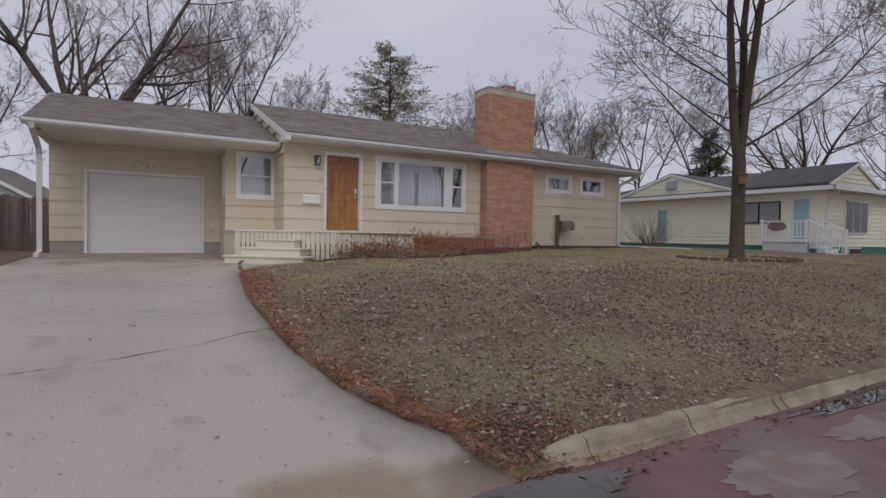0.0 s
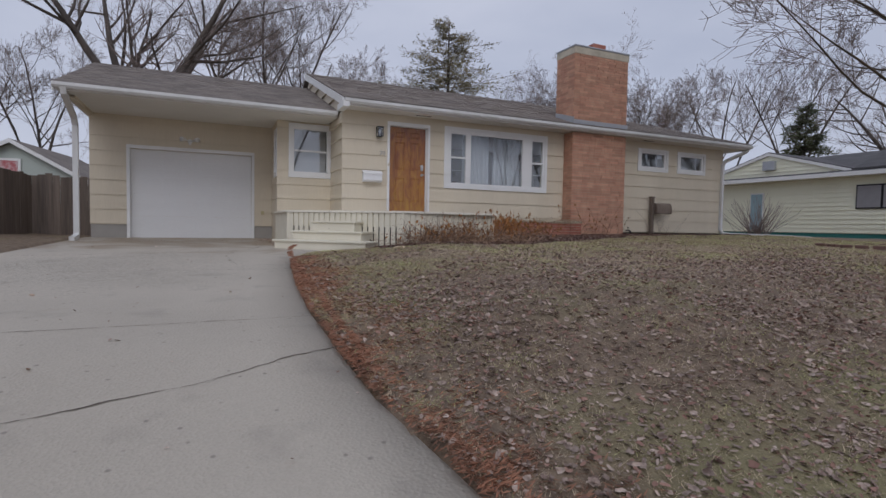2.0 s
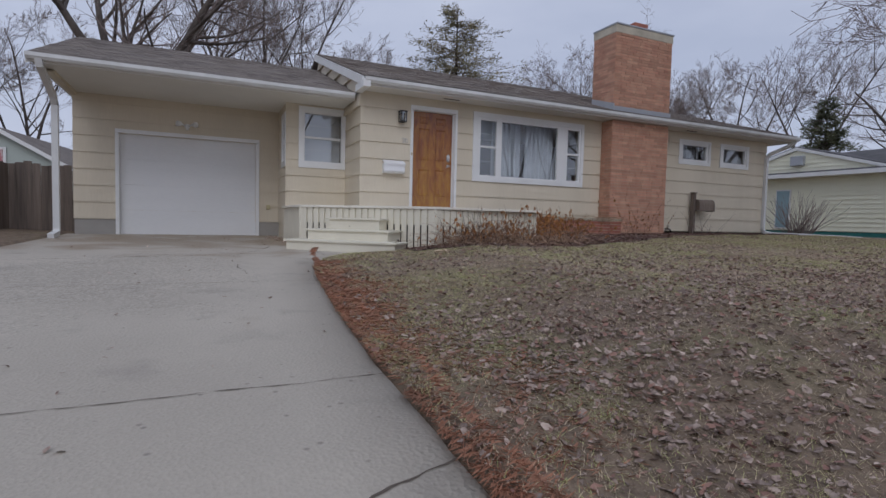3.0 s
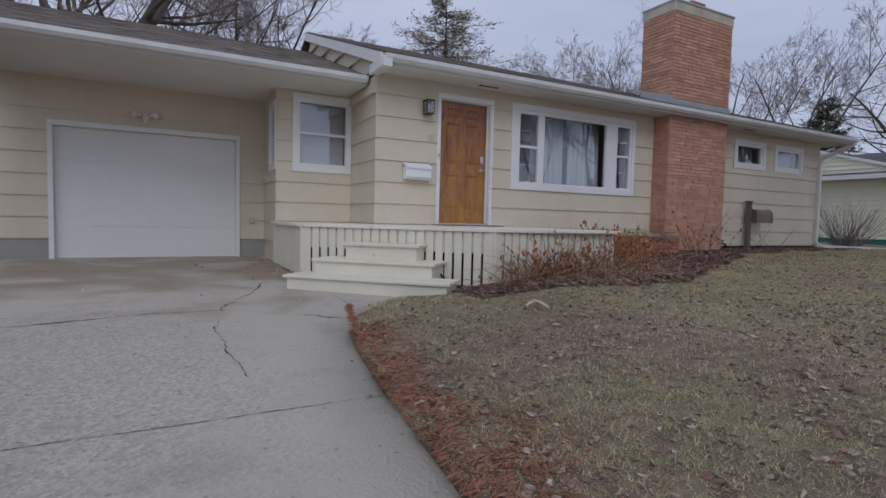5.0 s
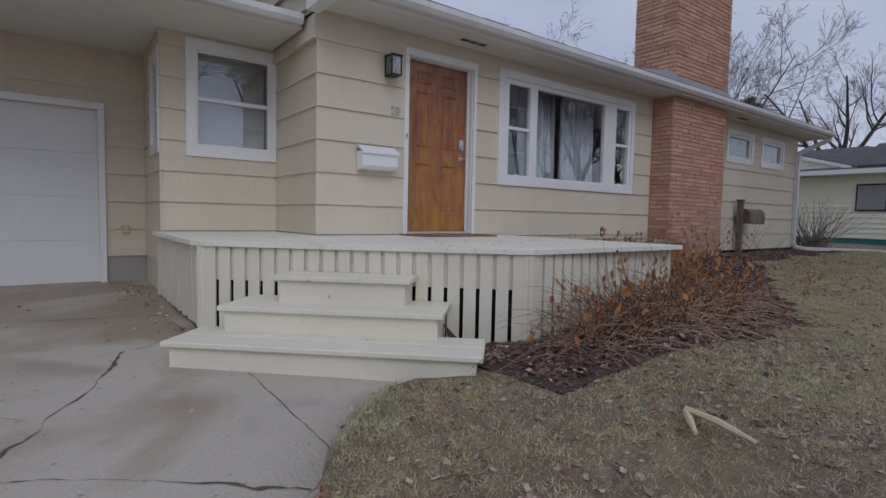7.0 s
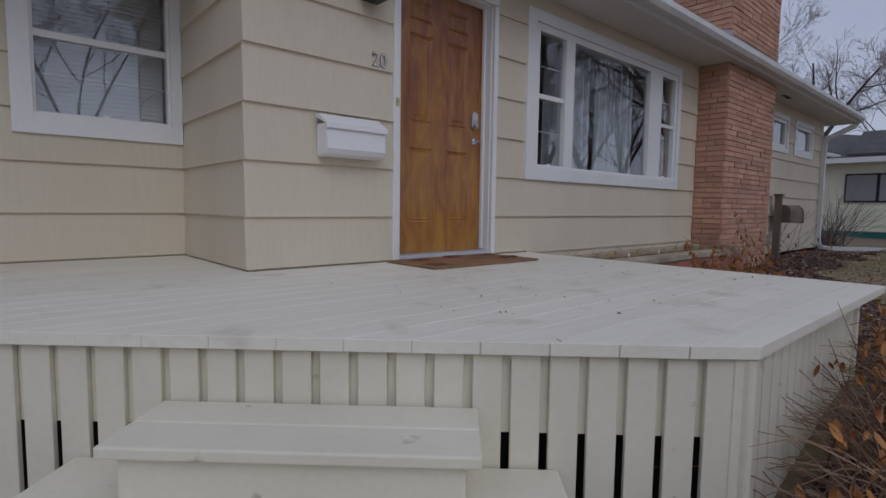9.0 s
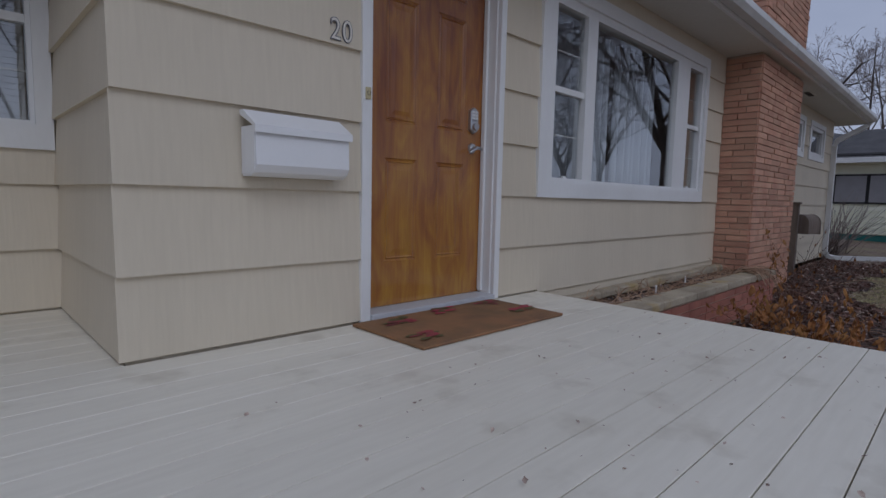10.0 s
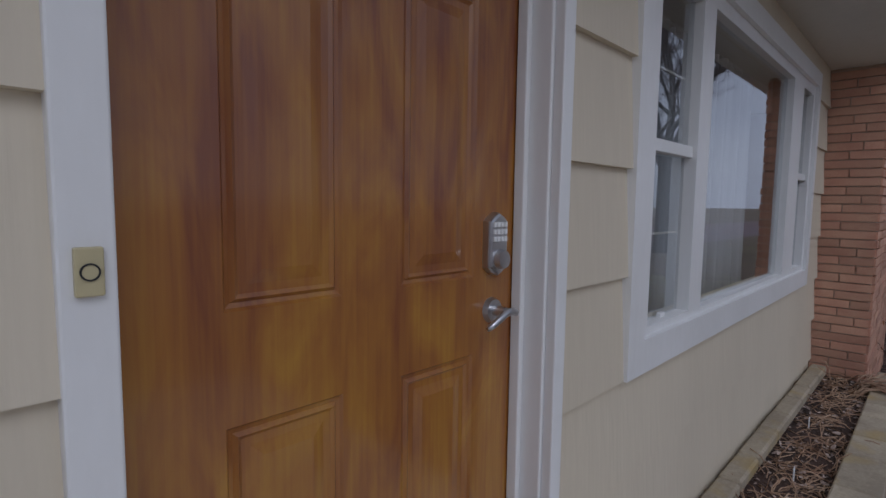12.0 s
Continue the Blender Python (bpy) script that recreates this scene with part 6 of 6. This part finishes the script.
def dead_clump(cx, cy, rx, ry, n, tall, leaves, seed, label, straw=0.7):
    rnd = random.Random(seed)
    g = empty("dead_perennial", (0, 0, 0), label, "plant", "dead plants in the flower bed")

    def spot(r):
        for _ in range(20):
            x, y = cx + r.gauss(0, rx * 0.5), cy + r.gauss(0, ry * 0.5)
            if on_lawn(x, y):
                break
        return x, y

    soup("straw_tangle", *strands(rnd, int(n * straw), spot, (0.3, tall * 1.5), (0.15, 1.5), 0.0034, 0.28), STRAW, g)["kind"] = "stuff"
    stems = []
    soup("stalk_mass", *strands(rnd, int(n * (1 - straw) * 0.6), spot, (tall * 0.5, tall * 1.1), (0.9, 3.0), 0.003, 0.12, stems), STALK, g)["kind"] = "stuff"
    verts, faces = [], []
    for _ in range(leaves):
        path = rnd.choice(stems)
        k = rnd.choice((1, 2, 2, 3, 3))
        c = path[k].lerp(path[k + 1], rnd.random()) + Vector((rnd.gauss(0, 0.012), rnd.gauss(0, 0.012), -0.02))
        d = Vector((rnd.gauss(0, 0.5), rnd.gauss(0, 0.5), -1)).normalized()
        leaf_geo(verts, faces, c, d, d.orthogonal(), rnd.uniform(0.035, 0.085), rnd.uniform(0.12, 0.24), rnd.uniform(-0.014, 0.014))
    soup("hanging_leaves", verts, faces, ORANGE, g, "curled orange dead leaves")["kind"] = "stuff"
    sv, sf = [], []
    for _ in range(max(4, n // 12)):
        x, y = spot(rnd)
        z = ground_z(x, y) + rnd.uniform(0.08, tall * 0.6)
        v, f = tube([(x, y, z), (x, y, z + 0.009), (x, y, z + 0.018)], [0.004, 0.009, 0.004], 6)
        m = len(sv)
        sv += v
        sf += [tuple(i + m for i in q) for q in f]
    soup("seed_heads", sv, sf, STALK, g, "dark round seed heads")["kind"] = "stuff"


dead_clump(0.0, -3.0, 0.7, 0.3, 520, 0.55, 140, 1, "tangle of dry straw stalks and dark seed heads before the deck", 0.55)
dead_clump(0.75, -2.95, 0.8, 0.35, 420, 0.65, 200, 2, "dead perennials with curled orange leaves before the deck", 0.55)
dead_clump(1.75, -2.6, 0.6, 0.5, 260, 0.6, 190, 3, "sprawling dry stalks at the deck's corner")
dead_clump(2.35, -1.55, 0.5, 0.4, 200, 0.7, 700, 4, "dense orange dead foliage clump by the planter", 0.5)
dead_clump(3.6, -1.1, 0.5, 0.3, 70, 0.6, 160, 5, "sparse orange dead foliage by the planter", 0.4)
dead_clump(5.6, -0.75, 0.8, 0.25, 45, 1.0, 60, 6, "thin dead stalks with seed heads against the chimney", 0.15)
dead_clump(8.3, -0.45, 0.6, 0.25, 24, 1.0, 0, 7, "a few bare dark stems beside the post mailbox", 0.1)

# withered plants in the planter
rnd = random.Random(12)
v, f = [], []
for _ in range(420):
    x, y = rnd.uniform(1.6, 5.0), rnd.uniform(-0.44, -0.13)
    p = Vector((x, y, 0.585))
    path = [p]
    d = Vector((rnd.gauss(0, 1), rnd.gauss(0, 0.6), rnd.uniform(0.1, 1.2))).normalized()
    for k in range(3):
        d = (d + Vector((rnd.gauss(0, 0.4), rnd.gauss(0, 0.3), -0.45))).normalized()
        q = path[-1] + d * rnd.uniform(0.03, 0.09)
        q.z, q.y = max(q.z, 0.59), min(q.y, -0.06)
        path.append(q)
    a, b = tube(path, 0.0032, 3, False)
    m = len(v)
    v += a
    f += [tuple(i + m for i in q) for q in b]
tagged(soup("withered_plants", v, f, STRAW), "withered grey-brown stems matted in the planter", "dead plants", kind="stuff")
grass_tuft = empty("dry_grass_tuft", (0, 0, 0), "arching tan dead daylily blades at the planter's end", "plant")
v, f = [], []
for _ in range(46):
    p = Vector((4.75 + rnd.gauss(0, 0.08), -0.4 + rnd.gauss(0, 0.06), 0.59))
    a = rnd.uniform(-2.6, 0.2)
    d = Vector((math.cos(a), math.sin(a), rnd.uniform(0.5, 1.4))).normalized()
    pts = [p]
    for k in range(6):
        d = (d + Vector((0, 0, -0.33))).normalized()
        pts.append(pts[-1] + d * 0.075)
        if pts[-1].y > PY - 0.05:
            pts[-1].z = max(pts[-1].z, 0.655)
        pts[-1].y = min(pts[-1].y, -0.06)
    q, w = tube(pts, [0.006, 0.006, 0.006, 0.005, 0.004, 0.003, 0.001], 3, False)
    m = len(v)
    v += q
    f += [tuple(i + m for i in s) for s in w]
soup("blade_mass", v, f, STRAW, grass_tuft)["kind"] = "stuff"
for x, y in ((2.9, -0.28), (3.7, -0.22)):
    tagged(from_bm("plant_tag", box(x - 0.014, x + 0.014, y - 0.002, y + 0.002, 0.56, 0.66, 0.001), WHITE), "small white plastic plant tag in the soil", "plant tag")

# bare shrub against the neighbour's wall
shrub = empty("bare_shrub", (13.6, 0.3, 0.2), "leafless grey shrub with many thin stems", "shrub")
rnd = random.Random(77)
v, f = [], []
for _ in range(90):
    a, up = rnd.uniform(0, 2 * math.pi), rnd.uniform(0.9, 2.6)
    d = Vector((math.cos(a), math.sin(a), up)).normalized()
    path = [Vector((rnd.gauss(0, 0.15), rnd.gauss(0, 0.15), -0.1))]
    for k in range(5):
        d = (d + Vector((rnd.gauss(0, 0.14), rnd.gauss(0, 0.14), 0.02))).normalized()
        path.append(path[-1] + d * rnd.uniform(0.22, 0.4))
    q, w = tube(path, [0.014, 0.011, 0.009, 0.007, 0.005, 0.003], 3, False)
    m = len(v)
    v += q
    f += [tuple(i + m for i in s) for s in w]
soup("stem_mass", v, f, TWIG, shrub)["kind"] = "stuff"
EDGING = mat("weathered_dark_brick", (0.2, 0.11, 0.085), 0.9, tint=(0.13, 0.08, 0.065), scale=5, amount=1.0, grain=60, bump=0.4, vary=0.25)
ring = empty("tree_edging", (9.3, -5.8, 0.17), "low ring of red-brown edging bricks round the tree", "edging")
for k in range(30):
    a = 2 * math.pi * k / 30
    p = part("edging_brick", box(-0.1, 0.1, -0.05, 0.05, -0.12, 0.045, 0.008, segments=1), EDGING, ring)
    p.matrix_basis = Matrix.Translation((1.4 * math.cos(a), 1.4 * math.sin(a), 0)) @ Matrix.Rotation(a + math.pi / 2, 4, "Z")
bird = tagged(empty("birdhouse", (9.13, -6.0, 2.1)), "small red-brown birdhouse fixed to the tree trunk", "birdhouse")
bird.rotation_euler.z = radians(-50)
part("box", box(-0.09, 0.09, -0.1, 0.06, 0, 0.24, 0.004), EDGING, bird)
part("roof", box(-0.12, 0.12, -0.15, 0.08, 0.24, 0.262, 0.004), POSTWOOD, bird)


# ---- grass, leaves, needles ----
def scatter(n, seed, chance, x0, x1, y0, y1):
    rs = np.random.RandomState(seed)
    got = []
    while len(got) < n:
        x, y, r = rs.uniform(x0, x1), rs.uniform(y0, y1), rs.rand()
        if r < chance(x, y):
            got.append((x, y))
    return got, rs


def in_bed(x, y):
    edge = -1.15 if x > 6.5 else (-3.55 if x < 1.6 else -3.55 + (x - 1.6) * 0.49)
    return y > edge + 0.25 * noise.noise((x * 1.5, y * 1.5, 5)) and x > -1.15


BLADE_TAN = mat("dormant_grass_blade", (0.66, 0.54, 0.375), 0.9, tint=(0.46, 0.365, 0.245), scale=1.5, amount=1.0, grain=12, bump=0, vary=0.4)
BLADE_GREEN = mat("green_grass_blade", (0.39, 0.43, 0.15), 0.9, tint=(0.52, 0.47, 0.23), scale=1.5, amount=1.0, grain=12, bump=0, vary=0.4)


def blades(name, n, seed, chance, material, label, tall=(0.007, 0.026)):
    spots, rs = scatter(n, seed, chance, -3.3, 13.0, -11.3, -0.7)
    each = 4
    lie = [ground_z(x, y) - 0.004 + 0.02 * noise.noise((x * 0.8, y * 0.8, 3)) + 0.008 * noise.noise((x * 5, y * 5, 1)) for x, y in spots]
    p = np.repeat(np.column_stack((np.array(spots), lie)), each, axis=0)
    count = n * each
    p[:, :2] += rs.normal(0, 0.014, (count, 2))
    a, h, lean = rs.uniform(0, 2 * math.pi, count), rs.uniform(tall[0], tall[1], count), rs.uniform(0.4, 3.0, count)
    c, d, w = np.cos(a), np.sin(a), 0.0014 * np.clip(1 + (p[:, 0] - 3) / 5, 1, 2.5)
    verts = np.zeros((count, 3, 3))
    verts[:, 0] = p + np.column_stack((-d * w, c * w, 0 * w))
    verts[:, 1] = p + np.column_stack((d * w, -c * w, 0 * w))
    verts[:, 2] = p + np.column_stack((c * h * lean, d * h * lean, h))
    me = bpy.data.meshes.new(name)
    me.from_pydata(verts.reshape(-1, 3).tolist(), [], np.arange(count * 3).reshape(-1, 3).tolist())
    me.materials.append(material)
    return tagged(new(name, me), label, "grass", kind="stuff")


def near(x, y):
    return 1.0 if x < 3 else max(0.35, 1 - (x - 3) / 8)


blades("dormant_grass", 90000, 1, lambda x, y: near(x, y) * on_lawn(x, y) * (not in_bed(x, y)) * (0.6 if y < -7.8 else 1.0), BLADE_TAN, "short dormant tan grass blades over the lawn")
blades("green_grass", 80000, 2, lambda x, y: near(x, y) * on_lawn(x, y) * (not in_bed(x, y)) * min(1, max(0.04, (noise.noise((x * 0.55, y * 0.55, 9)) * 0.9 + 0.12 + 0.11 * (y + 7.5) + 0.5 * noise.noise((x * 2.2, y * 2.2, 12))) * 1.6)), BLADE_GREEN, "thin green grass patches over the lawn")


def ragged_leaf(verts, faces, c, d, n, size, wide, rs):
    """A dry leaf: uneven lobed outline, folded along its rib and curled at the ends."""
    side = d.cross(n).normalized()
    m, fold, curl = len(verts), rs.uniform(-0.1, 0.5), rs.uniform(-0.25, 0.6)
    for k in range(7):
        a = 2 * math.pi * (k + rs.uniform(-0.3, 0.3)) / 7
        r = size * 0.5 * rs.uniform(0.55, 1.15)
        u, v = math.cos(a) * r, math.sin(a) * r * wide * 2
        verts.append(c + d * u + side * v + n * (fold * abs(v) + curl * u * u / size))
    verts.append(c - n * 0.03 * size)
    faces += [(m + k, m + (k + 1) % 7, m + 7) for k in range(7)]


def litter(name, n, seed, chance, material, label, size=(0.016, 0.056), area=(-3.3, 13.0, -11.3, -0.1), wide=0.33, lift=0.012, z_of=ground_z):
    spots, rs = scatter(n, seed, chance, *area)
    verts, faces = [], []
    for x, y in spots:
        a = rs.uniform(0, 2 * math.pi)
        d = Vector((math.cos(a), math.sin(a), rs.normal(0, 0.25))).normalized()
        nrm = Vector((rs.normal(0, 0.6), rs.normal(0, 0.6), 1)).normalized()
        s = size[0] + (size[1] - size[0]) * rs.rand() ** 1.7
        ragged_leaf(verts, faces, Vector((x, y, z_of(x, y) + lift + rs.uniform(0, 0.012))), d, nrm, s, wide * rs.uniform(0.6, 1.25), rs)
    return tagged(soup(name, verts, faces, material), label, "leaves", kind="stuff")


def leaf_chance(x, y):
    if not on_lawn(x, y):
        return 0
    drift = max(0.55 + 0.7 * noise.noise((x * 0.7, y * 0.7, 2)) + 0.45 * noise.noise((x * 2.5, y * 2.5, 4)), 0.4 if y < -7.5 else 0.0)
    return max(0.02, drift * (1.0 if y < -7.0 else (0.55 if y < -5.0 else 0.32)) * near(x, y))


litter("fallen_leaves", 56000, 3, leaf_chance, DEADLEAF, "scattered dry brown fallen leaves on the lawn", (0.014, 0.056), lift=0.004)
litter("russet_leaves", 24000, 4, leaf_chance, REDLEAF, "scattered dark russet fallen leaves on the lawn", (0.014, 0.05), lift=0.004)
litter("leaf_fragments", 34000, 8, leaf_chance, DEADLEAF, "crumbled bits of dry leaf and stem over the lawn", (0.006, 0.024), wide=0.2)
bed = lambda x, y: 1.0 if on_lawn(x, y) and in_bed(x, y) else 0
litter("bed_leaves", 2600, 5, bed, DEADLEAF, "matted brown leaves over the flower bed", (0.03, 0.075), (-1.4, 11.2, -3.9, -0.1))
litter("bed_russet_leaves", 13500, 6, bed, REDLEAF, "matted dark russet leaves over the flower bed", (0.03, 0.075), (-1.4, 11.2, -3.9, -0.1))
planter_bed = lambda x, y: 1.0
litter("planter_leaves", 420, 7, planter_bed, DEADLEAF, "dry leaf litter in the planter", (0.02, 0.05), (1.6, 5.0, -0.44, -0.12), z_of=lambda x, y: 0.578)
# bed of dark soil, a thin uneven sheet over the turf
xs, ys = np.arange(-1.4, 11.25, 0.18), np.arange(-3.9, 0.0, 0.14)
verts, faces, index = [], [], {}
for i in range(len(xs) - 1):
    for j in range(len(ys) - 1):
        if bed(xs[i] + 0.09, ys[j] + 0.07):
            q = []
            for x, y in ((xs[i], ys[j]), (xs[i + 1], ys[j]), (xs[i + 1], ys[j + 1]), (xs[i], ys[j + 1])):
                key = (round(x, 3), round(y, 3))
                if key not in index:
                    index[key] = len(verts)
                    verts.append((x, y, ground_z(x, y) + 0.02 * noise.noise((x * 0.8, y * 0.8, 3)) + 0.008 * noise.noise((x * 5, y * 5, 1)) + 0.012 + 0.008 * noise.noise((x * 7, y * 7, 8))))
                q.append(index[key])
            faces.append(tuple(q))
tagged(soup("flower_bed", verts, faces, SOIL, smooth=True), "dark damp soil of the flower bed", "soil", kind="structure")

NEEDLES = mat("red_brown_pine_litter", (0.36, 0.165, 0.095), 0.9, tint=(0.24, 0.13, 0.085), scale=3, amount=1.0, grain=30, bump=0, vary=0.4)
rs = np.random.RandomState(9)
verts, faces = [], []
for k in range(26000):
    y = rs.uniform(-11.5, -3.7)
    thick = (0.2 + 0.3 * max(0, noise.noise((0, y * 0.9, 6)) + 0.2)) * (0.5 if y > -4.6 else 1.0) + (0.4 if y < -11.0 else 0.0)
    x = bent(y, DRIVE_EDGE) - 0.035 + abs(rs.normal(0, thick)) + 0.06 * max(0, noise.noise((2, y * 3, 1)))
    if noise.noise((x * 3, y * 3, 7)) < -0.12 and rs.rand() < 0.75:
        continue
    z = max(ground_z(x, y), drive_z(y)) + 0.002 + rs.uniform(0, 0.009)
    a, s = rs.uniform(0, math.pi), rs.uniform(0.016, 0.045)
    c, t = math.cos(a), math.sin(a)
    n = len(verts)
    verts += [(x - c * s, y - t * s, z), (x - t * 0.0022, y + c * 0.0022, z + 0.004), (x + c * s, y + t * s, z + rs.uniform(-0.004, 0.012)), (x + t * 0.0022, y - c * 0.0022, z)]
    faces.append((n, n + 1, n + 2, n + 3))
tagged(soup("pine_needle_litter", verts, faces, NEEDLES), "reddish brown needle litter along the driveway's edge", "needles", kind="stuff")
litter("driveway_litter", 260, 21, lambda x, y: 1.0 if x < bent(y, DRIVE_EDGE) - 0.05 else 0, DEADLEAF, "small bits of leaf litter on the driveway", (0.015, 0.045), (-6.3, -1.9, -11.4, 2.3), lift=0.004, z_of=lambda x, y: drive_z(y))
litter("deck_side_litter", 260, 24, lambda x, y: math.exp(-abs(x + 2.47) / 0.12) * (0.3 + max(0, noise.noise((x, y * 2, 3)))), DEADLEAF, "damp brown leaves blown against the deck's side", (0.015, 0.055), (-3.1, -2.42, -0.8, 2.3), lift=0.005, z_of=lambda x, y: drive_z(y))
litter("deck_litter", 130, 23, lambda x, y: 1.0, DEADLEAF, "tiny bits of leaf litter on the deck", (0.008, 0.025), (-1.0, 1.4, -2.2, -0.7), lift=0.002, z_of=lambda x, y: 0.721)
litter("kerb_end_litter", 900, 31, lambda x, y: math.exp(-((x + 2.1) ** 2 + (y + 11.15) ** 2) / 0.06), REDLEAF, "damp russet leaf pile at the kerb's end", (0.02, 0.05), (-2.6, -1.5, -11.4, -10.6), lift=0.004, z_of=lambda x, y: max(ground_z(x, y), drive_z(y)))
litter("gutter_leaves", 130, 22, lambda x, y: 1.0, REDLEAF, "wet leaves and twigs gathered in the street gutter", (0.03, 0.07), (-2.0, 4.0, -11.72, -11.47), lift=0.003, z_of=lambda x, y: -0.772)
# split stick on the lawn
PALEWOOD = mat("pale_split_wood", (0.62, 0.5, 0.34), 0.8, tint=(0.5, 0.38, 0.25), scale=8, amount=0.8, grain=50, bump=0.2)
stick = empty("broken_stick", (-1.02, -4.0, ground_z(-1.02, -4.0) + 0.035), "pale split piece of wood lying on the lawn", "stick")
for p, q in (((0.0, 0.0, 0.0), (-0.2, -0.15, 0.0)), ((0.0, 0.0, 0.012), (-0.1, -0.33, 0.004))):
    v, f = tube([p, tuple((a + b) / 2 + 0.006 for a, b in zip(p, q)), q], [0.012, 0.017, 0.008], 6)
    soup("splinter", v, f, PALEWOOD, stick)


# ---- single bricks of the chimney's foot and the planter, nearest the walk ----
brick_run(CX0 - chimney.location.x, 0.0, CX0 - chimney.location.x, CY0, 0.05, 3.04, chimney, brick_unit, 41, None, 0.3)
brick_run(CX0 - chimney.location.x, CY0, CX1 - chimney.location.x, CY0, 0.05, 3.04, chimney, brick_unit, 42, None, 0.36)
brick_run(1.53, PY, 5.24, PY, 0.02, 0.575, planter, brick_red, 43, None, 0.3)
brick_run(5.24, PY, 5.24, CY0, 0.02, 0.575, planter, brick_red, 44, None, 0.3)
# roof shingles in overlapping courses, joined
def shingle_courses(parent, x0, x1, y0, z0, y1, z1, seed, trim=None, rows=0.16):
    rnd = random.Random(seed)
    length = math.hypot(y1 - y0, z1 - z0)
    dy, dz = (y1 - y0) / length, (z1 - z0) / length
    verts, faces, s, row = [], [], 0.0, 0
    while s < length - 0.02:
        right = x1 if trim is None else x1 - trim * s / length
        x = x0 - rnd.uniform(0, 0.25)
        while x < right:
            w = rnd.uniform(0.16, 0.34)
            a, b = max(x, x0), min(x + w - 0.004, right)
            if b - a > 0.02:
                t = rnd.uniform(0.006, 0.013)
                n = len(verts)
                e = min(s + rows * 1.12, length)
                for q, lift in ((s - 0.012, 0.004), (e, 0.003), (s - 0.012, 0.004 + t), (e, 0.005)):
                    for xx in (a, b):
                        verts.append((xx, y0 + dy * q - dz * lift, z0 + dz * q + dy * lift))
                faces += [(n + 4, n + 5, n + 7, n + 6), (n, n + 1, n + 5, n + 4), (n, n + 4, n + 6, n + 2), (n + 1, n + 3, n + 7, n + 5)]
            x += w
        s += rows
        row += 1
    ob = soup("shingles", verts, faces, SHINGLE, parent)
    ob["kind"] = "stuff"


shingle_courses(roof_main, -1.16, EAVE_RIGHT, -0.53, 3.2, 4.3, 4.92, 1, trim=EAVE_RIGHT - RIDGE_END)
shingle_courses(roof_garage, -6.46, -1.11, G_EAVE_Y - 0.02, G_EAVE_Z, G_RIDGE_Y, G_RIDGE_Z, 2)
